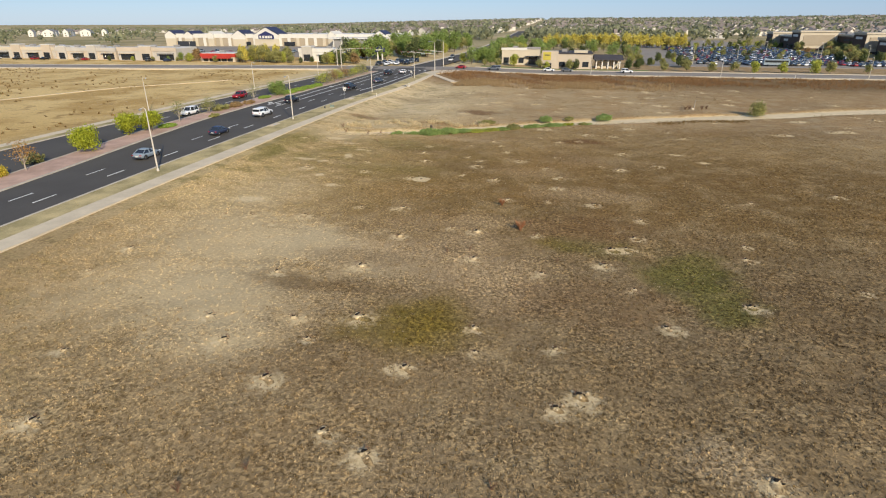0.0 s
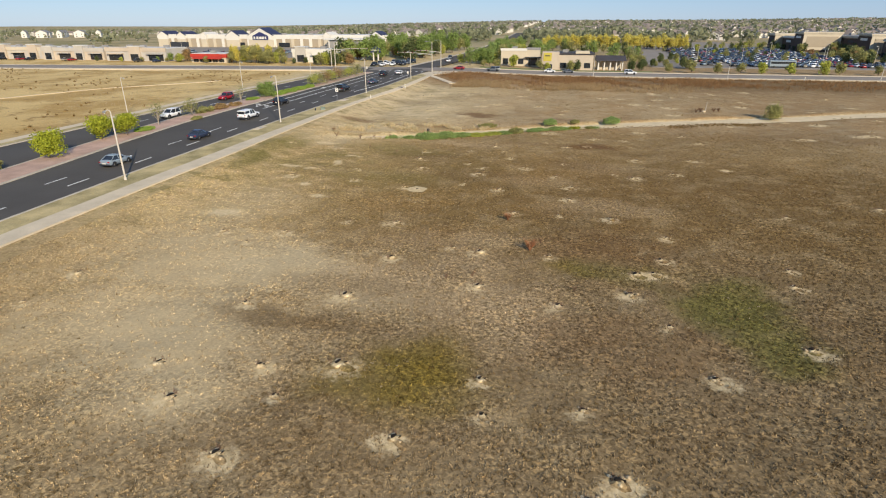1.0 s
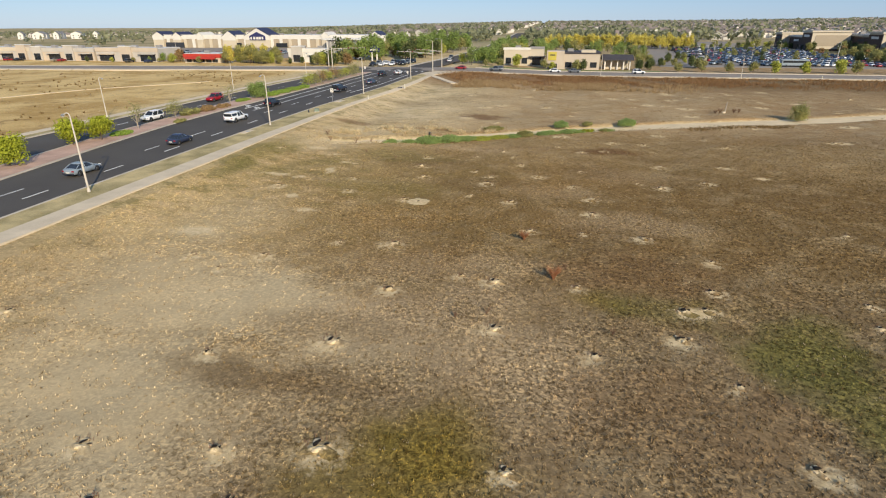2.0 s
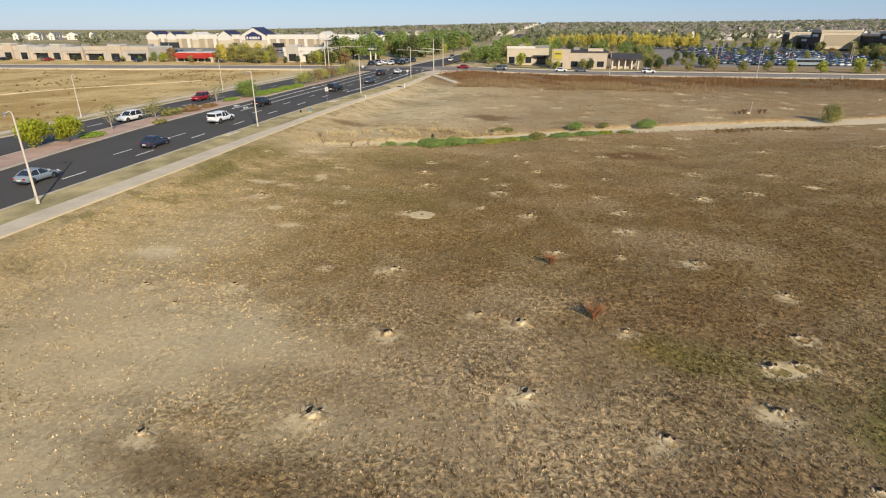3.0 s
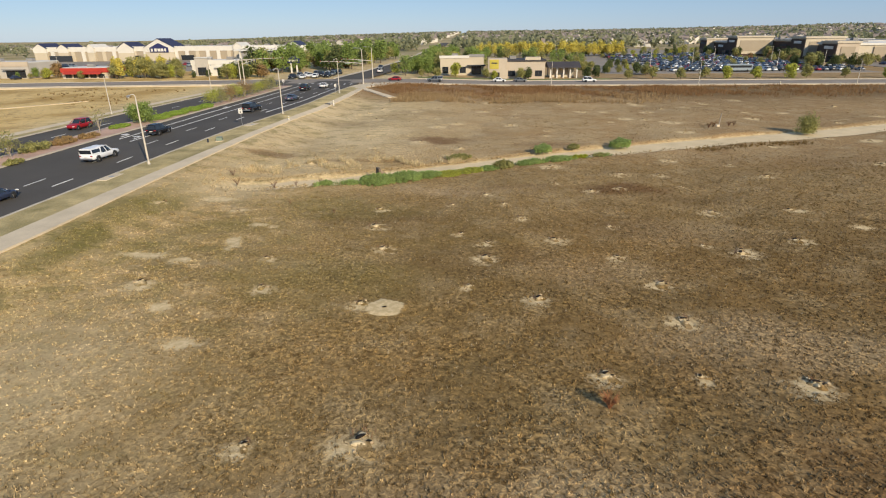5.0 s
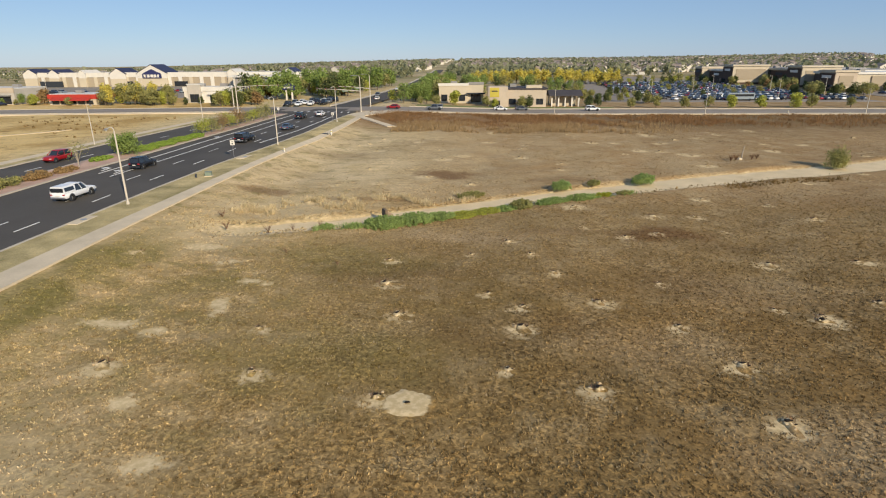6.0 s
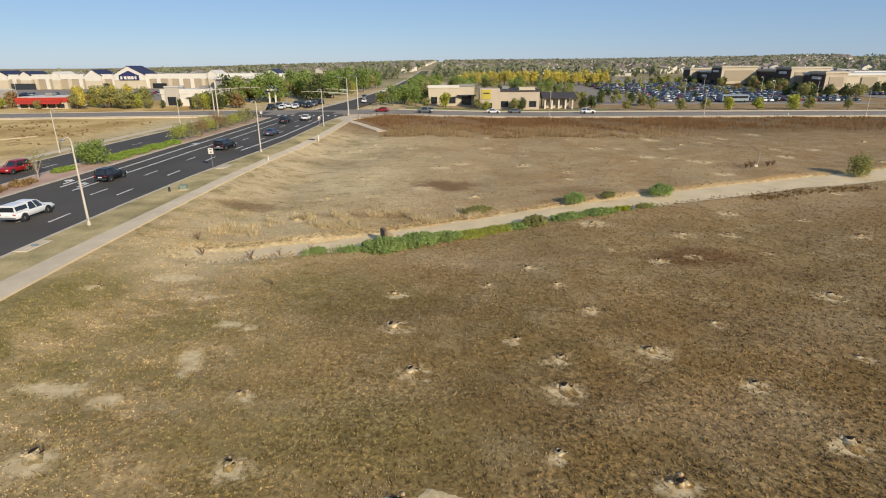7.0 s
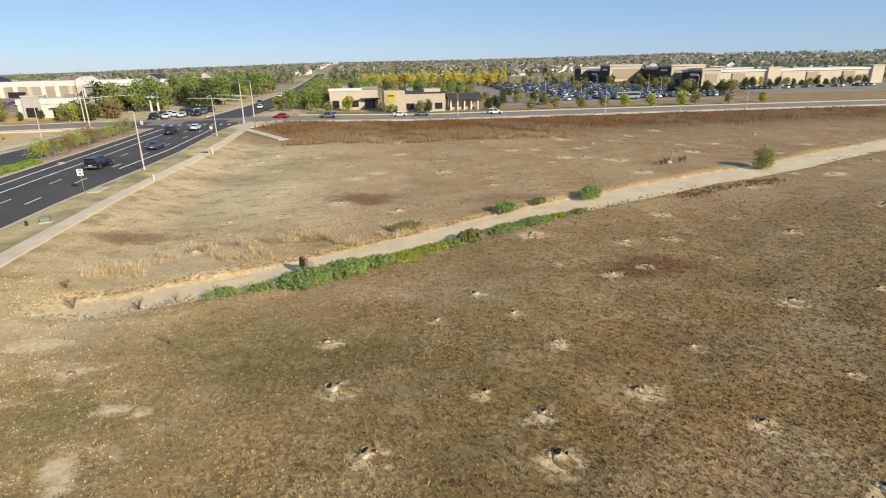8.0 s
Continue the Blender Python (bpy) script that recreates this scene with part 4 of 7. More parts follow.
def hull(bm, line):
    """A rounded shell along y through sections (y, half-width, bottom, top)."""
    rings = []
    for y, w, z0, z1 in line:
        h = z1 - z0
        half = [(0.82 * w, z0), (0.97 * w, z0 + 0.14 * h), (w, z0 + 0.5 * h), (0.97 * w, z0 + 0.82 * h), (0.86 * w, z1 - 0.03 * h), (0.4 * w, z1)]
        rings.append([bm.verts.new((x, y, z)) for x, z in half] + [bm.verts.new((-x, y, z)) for x, z in half[::-1]])
    for a, c in zip(rings, rings[1:]):
        for k in range(12):
            bm.faces.new((a[k], a[(k + 1) % 12], c[(k + 1) % 12], c[k]))
    bm.faces.new(rings[0][::-1])
    bm.faces.new(rings[-1])


def smooth(ob):
    for p in ob.data.polygons:
        p.use_smooth = True
    return ob


def vehicle(label, colour, kind="sedan", category="car", group="", simple=False):
    """A car with its nose towards +y."""
    top = empty("pickup_truck" if kind == "pickup" else "car", label, "pickup truck" if kind == "pickup" else category, group=group)
    mat = colour
    if kind == "sedan":
        L, W, belt, roof, low, r = 4.75, 1.82, 0.93, 1.45, 0.22, 0.33
        hull_line = [(-2.37, 0.66, 0.5, 0.82), (-2.26, 0.82, 0.3, 0.97), (-1.6, 0.89, 0.22, 1.0), (-0.6, 0.91, 0.22, 0.95), (0.9, 0.91, 0.22, 0.94), (1.6, 0.89, 0.22, 0.86), (2.12, 0.83, 0.26, 0.74), (2.37, 0.64, 0.42, 0.6)]
        cab = ((-1.85, 0.98), (-1.0, roof), (0.25, roof), (1.15, 0.9))
    elif kind == "suv":
        L, W, belt, roof, low, r = 4.75, 1.9, 1.08, 1.78, 0.28, 0.38
        hull_line = [(-2.38, 0.8, 0.5, 1.04), (-2.3, 0.9, 0.34, 1.1), (-1.5, 0.95, 0.28, 1.12), (0.9, 0.95, 0.28, 1.08), (1.7, 0.93, 0.28, 1.02), (2.2, 0.88, 0.34, 0.9), (2.37, 0.72, 0.5, 0.74)]
        cab = ((-2.32, belt), (-2.05, roof), (0.2, roof), (1.05, 1.06))
    else:
        L, W, belt, roof, low, r = 5.7, 1.98, 1.12, 1.86, 0.36, 0.41
        hull_line = [(-2.86, 0.88, 0.6, 1.1), (-2.8, 0.96, 0.42, 1.13), (-1.0, 0.98, 0.36, 1.13), (1.1, 0.98, 0.36, 1.12), (2.2, 0.96, 0.36, 1.08), (2.7, 0.9, 0.42, 0.98), (2.86, 0.76, 0.56, 0.82)]
        cab = ((-0.95, belt), (-0.75, roof), (0.55, roof), (1.35, 1.1))
    bm = bmesh.new()
    hull(bm, hull_line)
    smooth(part("body", bm, mat, top))
    bm = bmesh.new()
    w0, w1 = W / 2 - 0.08, W / 2 - 0.27
    base, lid = (cab[0][0], cab[0][1] - 0.05, cab[3][0], cab[3][1] - 0.07), (cab[1][0], cab[2][0])
    rings = []
    for f in (0.0, 0.55, 0.9, 1.0):
        wide, z = w0 + (w1 - w0) * f ** 1.3, roof - 0.03
        back, front = base[0] + (lid[0] - base[0]) * f ** 0.85, base[2] + (lid[1] - base[2]) * f ** 0.9
        zb, zf = base[1] + (z - base[1]) * f, base[3] + (z - base[3]) * f
        rings.append([bm.verts.new(q) for q in ((-wide * 0.86, back, zb), (wide * 0.86, back, zb), (wide, back + 0.22, zb), (wide, front - 0.3, zf), (wide * 0.8, front, zf), (-wide * 0.8, front, zf), (-wide, front - 0.3, zf), (-wide, back + 0.22, zb))])
    for a, c in zip(rings, rings[1:]):
        for k in range(8):
            bm.faces.new((a[k], a[(k + 1) % 8], c[(k + 1) % 8], c[k]))
    bm.faces.new(rings[0][::-1])
    bm.faces.new(rings[-1])
    part("window_glass", bm, GLASS, top, "dark tinted windows")
    bm = bmesh.new()
    hull(bm, [(lid[0] - 0.05, w1 * 0.8, roof - 0.06, roof - 0.02), (lid[0] + 0.2, w1 + 0.02, roof - 0.07, roof + 0.03), ((lid[0] + lid[1]) / 2, w1 + 0.04, roof - 0.07, roof + 0.05), (lid[1] - 0.15, w1 + 0.02, roof - 0.07, roof + 0.03), (lid[1] + 0.06, w1 * 0.8, roof - 0.06, roof - 0.02)])
    smooth(part("roof", bm, mat, top))
    for s in (-1, 1) if not simple else ():
        for p, q in ((cab[0], cab[1]), (((cab[0][0] + cab[3][0]) / 2, belt - 0.02), ((cab[1][0] + cab[2][0]) / 2, roof)), (cab[3], cab[2])):
            bm = bmesh.new()
            tube(bm, [(s * (w0 + 0.005), p[0], p[1] - 0.03), (s * (w1 + 0.01), q[0], roof - 0.03)], [0.05, 0.05], 4)
            part("pillar", bm, mat, top)
    if kind == "pickup":
        bm = bmesh.new()
        prism(bm, [(-w0 - 0.03, belt - 0.02), (w0 + 0.03, belt - 0.02), (w1 + 0.06, roof - 0.02), (w1 - 0.05, roof + 0.04), (-w1 + 0.05, roof + 0.04), (-w1 - 0.06, roof - 0.02)], "y", -2.8, -0.9)
        shell = part("canopy", bm, mat, top)
        bm = bmesh.new()
        box(bm, -w0 + 0.1, w0 - 0.1, -2.83, -2.79, belt + 0.1, roof - 0.14, 0.01)
        for s in (-1, 1):
            xa, xb = w0 + 0.04 - 0.2 * (w0 - w1 - 0.03), w0 + 0.04 - 0.8 * (w0 - w1 - 0.03)
            za, zb = belt + 0.2 * (roof - belt), belt + 0.8 * (roof - belt)
            prism(bm, [(s * xa, za), (s * xb, zb), (s * (xb - 0.05), zb), (s * (xa - 0.05), za)], "y", -2.62, -1.05)
        part("canopy_window", bm, GLASS, shell)
    for sx_ in (-1, 1):
        for wy in (-0.3 * L, 0.3 * L):
            tyre, rim = wheel_mesh(r, 0.24, 8 if simple else 14)
            ty = part("wheel", tyre, RUBBER, top)
            ty.location = (sx_ * (W / 2 - 0.1), wy, r)
            if not simple:
                arch = bmesh.new()
                tube(arch, [(sx_ * (W / 2 - 0.2), wy, r + 0.02), (sx_ * (W / 2 + 0.004), wy, r + 0.02)], [r * 1.2, r * 1.2], 14)
                part("wheel_arch", arch, DARK_PAINT, top)
            if not simple:
                part("rim", rim, RIM, ty)
            else:
                rim.free()
    if not simple:
        for s in (-1, 1):
            bm = bmesh.new()
            box(bm, s * (W / 2 - 0.22) - 0.16, s * (W / 2 - 0.22) + 0.16, -L / 2 - 0.02, -L / 2 + 0.1, belt - 0.26, belt - 0.1, 0.02)
            part("tail_lamp", bm, TAIL, top)
            bm = bmesh.new()
            box(bm, s * (W / 2 - 0.26) - 0.18, s * (W / 2 - 0.26) + 0.18, L / 2 - 0.12, L / 2, 0.62, 0.76, 0.02)
            part("head_lamp", bm, HEAD, top)
            bm = bmesh.new()
            box(bm, s * (W / 2 + 0.02), s * (W / 2 + 0.18), cab[3][0] - 0.35, cab[3][0] - 0.22, belt, belt + 0.14, 0.02)
            part("mirror", bm, mat, top)
        bm = bmesh.new()
        box(bm, -W / 2 + 0.08, W / 2 - 0.08, -L / 2 - 0.05, -L / 2 + 0.05, low + 0.08, low + 0.3, 0.03)
        part("bumper", bm, DARK_PAINT if kind != "pickup" else RIM, top)
        bm = bmesh.new()
        box(bm, -0.26, 0.26, -L / 2 - 0.035, -L / 2 + 0.02, belt - 0.42, belt - 0.28)
        part("number_plate", bm, WHITE, top)
    return top


# ---- buildings ----
def wall_box(name, mat, parent, x0, x1, y0, y1, z0, z1, bevel=0.0, label=""):
    bm = bmesh.new()
    box(bm, x0, x1, y0, y1, z0, z1, bevel)
    return part(name, bm, mat, parent, label)


def window_unit(parent, x, z, w, h, y, facing="y", mat=GLASS, name="window"):
    """A framed window set proud of a wall facing -y, or -x."""
    bm = bmesh.new()
    t = 0.12
    bars = [(-w / 2 - t, w / 2 + t, -t, 0), (-w / 2 - t, w / 2 + t, h, h + t), (-w / 2 - t, -w / 2, 0, h), (w / 2, w / 2 + t, 0, h), (-0.04, 0.04, 0, h)]
    for a, c, d, e in bars:
        if facing == "y":
            box(bm, x + a, x + c, y - 0.09, y + 0.05, z + d, z + e)
        else:
            box(bm, y - 0.09, y + 0.05, x + a, x + c, z + d, z + e)
    win = part(name, bm, DARK_PAINT, parent)
    bm = bmesh.new()
    if facing == "y":
        box(bm, x - w / 2, x + w / 2, y - 0.04, y + 0.05, z, z + h)
    else:
        box(bm, y - 0.04, y + 0.05, x - w / 2, x + w / 2, z, z + h)
    part("pane", bm, mat, win)
    return win


def gable(name, mat, parent, x, w, y0, y1, z0, z1, label=""):
    bm = bmesh.new()
    prism(bm, [(x - w / 2, z0), (x + w / 2, z0), (x, z1)], "y", y0, y1)
    return part(name, bm, mat, parent, label)


def gable_roof(parent, x, w, y0, y1, z0, z1, mat, over=0.4, t=0.25):
    bm = bmesh.new()
    s = (z1 - z0) / (w / 2)
    prism(bm, [(x - w / 2 - over, z0 - s * over), (x, z1), (x + w / 2 + over, z0 - s * over), (x + w / 2 + over, z0 - s * over + t), (x, z1 + t), (x - w / 2 - over, z0 - s * over + t)], "y", y0 - over, y1 + over)
    return part("gable_roof", bm, mat, parent)


def hardware_store():
    x0, x1, y0 = -318, -124, 438
    g = ground_z(-220, 440) - 0.5
    top = empty("store_building", "long white and tan store with gabled entrances and a white roof", "building", pose(0, 0, g))
    wall_box("wall", BEIGE, top, x0, x1, y0, y0 + 70, -2, 8.2, label="tan block wall")
    wall_box("roof", ROOF_WHITE, top, x0 + 0.6, x1 - 0.6, y0 + 0.6, y0 + 69, 8.1, 8.9)
    wall_box("parapet", WHITE, top, x0 - 0.3, x1 + 0.3, y0 - 0.35, y0 + 0.5, 6.6, 9.7)
    wall_box("parapet", WHITE, top, x1 - 0.5, x1 + 0.35, y0 + 0.5, y0 + 70, 7.4, 9.7)
    for k in range(26):
        x = x0 + 6 + k * 7.4
        if x < x1 - 2:
            wall_box("pilaster", WHITE if k % 3 else CREAM, top, x - 1.2, x + 1.2, y0 - 0.5, y0 - 0.02, -2, 6.6)
    for x, w, z0, z1, dark in ((-227, 20.5, 9.2, 14.6, True), (-251, 11, 8.8, 12.4, True), (-276, 5, 9.2, 11.2, False), (-296, 7, 9.2, 11.6, True), (-312.5, 9, 9.2, 12.0, True), (-172, 6, 9.4, 11.6, False), (-133, 9, 9.4, 12.2, True)):
        wall_box("bay", CREAM, top, x - w / 2, x + w / 2, y0 - 1.5, y0 + 6, -1, z0 - 3.2)
        wall_box("bay_front", WHITE, top, x - w / 2, x + w / 2, y0 - 1.6, y0 + 6, z0 - 3.2, z0)
        gable("gable", WHITE, top, x, w, y0 - 1.6, y0 + 14, z0, z1)
        gable_roof(top, x, w, y0 - 1.6, y0 + 16, z0, z1, ROOF_BLUE if dark else WHITE)
    # the sign on the main gable: a house-shaped panel with bars for its letters
    bm = bmesh.new()
    prism(bm, [(-233.6, 5.8), (-220.4, 5.8), (-220.4, 8.8), (-227, 11.8), (-233.6, 8.8)], "y", y0 - 1.95, y0 - 1.65)
    sign = part("sign_panel", bm, SKYBLUE_SIGN, top, "dark blue house-shaped sign panel")
    for k, w in enumerate((1.5, 2.0, 2.4, 2.0, 1.4)):
        wall_box("bar", WHITE, sign, -232.6 + k * 2.35, -232.6 + k * 2.35 + 0.85 * w, y0 - 2.05, y0 - 1.96, 6.4, 8.3)
    # garden centre canopy and dark loading doors
    wall_box("canopy", ROOF_WHITE, top, -168, -126, y0 - 16, y0 - 2, 6.6, 7.6)
    wall_box("garden_fence", GREY_WALL, top, -166, -128, y0 - 14, y0 - 13.6, -2, 5.6)
    for k in range(7):
        wall_box("post", WHITE, top, -166 + 6.2 * k, -165.3 + 6.2 * k, y0 - 14.8, y0 - 14.1, -2, 6.6)
    wall_box("dark_opening", DARK_PAINT, top, -306, -290, y0 - 2.2, y0 - 1.7, -1, 4.0)
    for x in (-246, -208):
        window_unit(top, x, 0.5, 9, 3.2, y0 - 0.55)
    for k in range(9):
        x = x0 + 14 + k * 20
        wall_box("roof_unit", GREY_WALL, top, x, x + 3.5, y0 + 20 + 9 * (k % 3), y0 + 23 + 9 * (k % 3), 8.9, 10.3, 0.1)
    return top


def strip_shop(x0, x1, y0, deep, h, wall, fascia, label, seed, bays=4):
    rng = np.random.default_rng(seed)
    g = min(ground_z(x0, y0), ground_z(x1, y0))
    top = empty("shop_building", label, "building", pose(0, 0, g), group="shops along the cross street")
    wall_box("wall", wall, top, x0, x1, y0, y0 + deep, -1, h)
    wall_box("parapet", fascia, top, x0 - 0.2, x1 + 0.2, y0 - 0.25, y0 + 0.3, h - 1.3, h + 0.5)
    wall_box("roof", ROOF_WHITE, top, x0 + 0.3, x1 - 0.3, y0 + 0.3, y0 + deep - 0.2, h - 0.1, h + 0.25)
    w = (x1 - x0) / bays
    for k in range(bays):
        x = x0 + (k + 0.5) * w
        if k % 2 == seed % 2:
            up = rng.uniform(0.7, 1.6)
            wall_box("tower", PALE_GREY if wall != PALE_GREY else LIGHT_TAN, top, x - w * 0.28, x + w * 0.28, y0 - 0.9, y0 + 3, -0.5, h + up)
            wall_box("cap", ROOF_WHITE, top, x - w * 0.3, x + w * 0.3, y0 - 1.1, y0 + 3.2, h + up, h + up + 0.35)
            window_unit(top, x, 0.4, w * 0.36, 2.8, y0 - 0.95)
        else:
            window_unit(top, x, 0.4, w * 0.7, 2.6, y0 - 0.02)
            wall_box("awning", fascia if rng.uniform() < 0.5 else GREY_WALL, top, x - w * 0.4, x + w * 0.4, y0 - 1.5, y0 - 0.05, 3.2, 3.6)
    for k in range(bays):
        x = x0 + w * (k + rng.uniform(0.2, 0.8))
        wall_box("roof_unit", GREY_WALL, top, x - 1.2, x + 1.2, y0 + deep * 0.5, y0 + deep * 0.5 + 2.2, h + 0.25, h + 1.4, 0.08)
    return top


def restaurant():
    g = ground_z(-162, 259)
    top = empty("restaurant", "low cream restaurant with a red band and awning", "building", pose(0, 0, g), group="shops along the cross street")
    x0, x1, y0 = -170.5, -152.5, 259
    wall_box("wall", CREAM, top, x0, x1, y0, y0 + 13, -1, 3.4)
    wall_box("red_band", RED_WALL, top, x0 - 0.3, x1 + 0.3, y0 - 0.3, y0 + 13.3, 2.3, 3.9)
    wall_box("roof", ROOF_WHITE, top, x0 + 0.3, x1 - 0.3, y0 + 0.3, y0 + 12.7, 3.4, 4.1)
    bm = bmesh.new()
    prism(bm, [(y0 - 2.2, 1.75), (y0 - 2.2, 2.0), (y0 - 0.3, 2.9), (y0 - 0.3, 2.65)], "x", x0 + 1.5, x1 - 1.5)
    part("awning", bm, RED_WALL, top)
    for k in range(5):
        window_unit(top, x0 + 2.4 + 3.3 * k, 0.4, 2.3, 1.2, y0 - 0.02)
    wall_box("roof_unit", GREY_WALL, top, -164, -161.5, y0 + 6, y0 + 8, 4.1, 5.2, 0.08)
    return top


def corner_shops():
    """The two cream buildings and the pillared one across the cross street."""
    g = ground_z(0, 262)
    top = empty("shop_building", "cream stucco shop with a yellow corner panel and dark roofline", "building", pose(0, 0, g), group="shops along the cross street")
    y0 = 264
    wall_box("wall", LIGHT_TAN, top, -5, 16, y0, y0 + 18, -1, 6.2)
    wall_box("roof_edge", ROOF_DARK, top, -0.6, 16.4, y0 - 0.35, y0 + 18.3, 6.2, 6.75)
    wall_box("corner_tower", LIGHT_TAN, top, -5.6, 1.6, y0 - 0.8, y0 + 6, -1, 7.3)
    wall_box("yellow_panel", YELLOW_WALL, top, -5.0, -1.6, y0 - 1.0, y0 - 0.82, 3.6, 6.9)
    wall_box("sign_bar", DARK_PAINT, top, -4.4, -2.2, y0 - 1.08, y0 - 1.01, 5.5, 5.9)
    wall_box("raised_parapet", CREAM, top, 8.4, 14.2, y0 - 0.5, y0 + 4, 6.7, 7.7)
    for x in (3.4, 8.6, 13.6):
        window_unit(top, x, 0.9, 2.4, 1.9, y0 - 0.02)
    window_unit(top, -2.6, 0.3, 2.6, 1.9, y0 - 0.84)
    wall_box("roof_unit", GREY_WALL, top, 3, 5.5, y0 + 8, y0 + 10, 6.7, 7.9, 0.08)
    g = ground_z(-16, 275)
    other = empty("shop_building", "cream and grey stucco shop with a flat parapet", "building", pose(0, 0, g), group="shops along the cross street")
    y1 = 276
    wall_box("wall", CREAM, other, -24.5, -13, y1, y1 + 16, -1, 7.0)
    wall_box("wall", CREAM, other, -13, -7, y1 + 0.5, y1 + 15, -1, 7.3)
    wall_box("parapet", WHITE, other, -24.8, -12.8, y1 - 0.25, y1 + 0.4, 6.6, 7.6)
    wall_box("parapet", GREY_WALL, other, -13.0, -6.8, y1 + 0.25, y1 + 1, 7.0, 8.0)
    for x in (-22.4, -18.6, -15.4):
        window_unit(other, x, 1.0, 2.2, 2.2, y1 - 0.02)
    window_unit(other, -10, 0.4, 3.6, 3.0, y1 + 0.48)
    wall_box("canopy", DARK_PAINT, other, -13.5, -6.4, y1 - 1.6, y1 + 0.4, 3.6, 4.0)
    wall_box("roof_unit", GREY_WALL, other, -20, -17.5, y1 + 7, y1 + 9, 7, 8.1, 0.08)
    g = ground_z(24, 268)
    pav = empty("pavilion", "white pillared pavilion with a low dark roof", "building", pose(0, 0, g))
    for k in range(5):
        wall_box("pillar", WHITE, pav, 18.2 + 2.5 * k, 18.7 + 2.5 * k, 266.0, 266.5, -0.5, 3.8)
        wall_box("pillar", WHITE, pav, 18.2 + 2.5 * k, 18.7 + 2.5 * k, 274.0, 274.5, -0.5, 3.8)
    bm = bmesh.new()
    prism(bm, [(264.8, 3.8), (275.8, 3.8), (275.8, 4.1), (270.3, 5.9), (264.8, 4.1)], "x", 17.2, 29.8)
    part("roof", bm, ROOF_DARK, pav)
    wall_box("back_wall", CREAM, pav, 19, 28, 270, 273, -0.5, 3.7)


def mall():
    """Big stores round the car park: lit south walls, west fronts painted dark for shade."""
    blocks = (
        (190.2, 297, 360, 396, 9.2, BROWN_SHADE_WALL, CREAM, "long cream store wall with stone bays"),
        (178.7, 190, 358.5, 372, 10.6, BROWN_SHADE_WALL, LIGHT_TAN, "square tan corner pier of the long store"),
        (208, 250, 397, 440, 9.6, BROWN_SHADE_WALL, TAN, "brown store wing behind the entrance tower"),
        (185, 207.5, 400, 416, 12.2, BROWN_SHADE_WALL, CREAM, "tall cream entrance tower with a wide cornice"),
        (187, 207.5, 416.4, 439.6, 10.2, BROWN_SHADE_WALL, TAN, "brown store front with a sign, darkened for shade"),
        (163, 186, 440, 455, 12.4, BROWN_SHADE_WALL, CREAM, "cream entrance tower with a flat cornice"),
        (187, 250, 440.4, 480, 9.8, BROWN_SHADE_WALL, TAN, "low brown store wing"),
        (164.5, 186, 455.4, 479.6, 9.0, BROWN_SHADE_WALL, TAN, "tan store front beyond the tower"),
        (159, 176, 480, 492, 10.6, BROWN_SHADE_WALL, CREAM, "small cream tower at the end of the row"),
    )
    for k, (x0, x1, y0, y1, h, west, south, label) in enumerate(blocks):
        g = ground_z((x0 + x1) / 2, y0) - 0.3
        top = empty("store_building", label, "building", pose(0, 0, g), group="stores of the shopping centre")
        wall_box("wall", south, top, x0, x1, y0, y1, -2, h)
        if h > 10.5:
            wall_box("base_course", BROWN_SHADE_WALL, top, x0 - 0.1, x1 + 0.1, y0 - 0.3, y0 - 0.01, -2, 1.6)
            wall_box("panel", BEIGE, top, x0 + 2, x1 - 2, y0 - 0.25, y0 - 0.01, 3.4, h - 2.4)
        # brown west front, its shade put into the dark wall colour
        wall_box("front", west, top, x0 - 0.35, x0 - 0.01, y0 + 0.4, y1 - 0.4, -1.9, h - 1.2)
        wall_box("cornice", CREAM if h > 10 else WHITE, top, x0 - 0.8, x1 + 0.5, y0 - 0.6, y1 + 0.5, h - 0.6, h + 0.35)
        wall_box("roof", ROOF_WHITE if k == 0 else GREY_WALL, top, x0 + 0.5, x1 - 0.5, y0 + 0.5, y1 - 0.5, h + 0.35, h + 0.5)
        n = max(2, int((y1 - y0) / 12))
        for j in range(n):
            window_unit(top, y0 + (j + 0.5) * (y1 - y0) / n, 0.4, 5, 3.2, x0 - 0.37, facing="x")
        wall_box("sign_bar", WHITE if k % 2 else DARK_PAINT, top, x0 - 0.5, x0 - 0.36, (y0 + y1) / 2 - 4, (y0 + y1) / 2 + 4, h - 3.6, h - 2.2)
        for j in range(int((x1 - x0) / 24)):
            x = x0 + 12 + 24 * j
            if k == 0:
                wall_box("bay", BEIGE, top, x - 4, x + 4, y0 - 0.7, y0 - 0.01, -2, h - 1.4)
            wall_box("roof_unit", GREY_WALL, top, x - 1.5, x + 1.5, y0 + 14, y0 + 17, h + 0.5, h + 1.8, 0.1)
        if k == 0:
            for x in (224, 293):
                wall_box("stone_pier", CREAM, top, x - 4, x + 4, y0 - 1.6, y0 + 5, -2, h + 1.3)
                wall_box("pier_cap", WHITE, top, x - 4.4, x + 4.4, y0 - 2.0, y0 + 5.4, h + 1.3, h + 1.7)


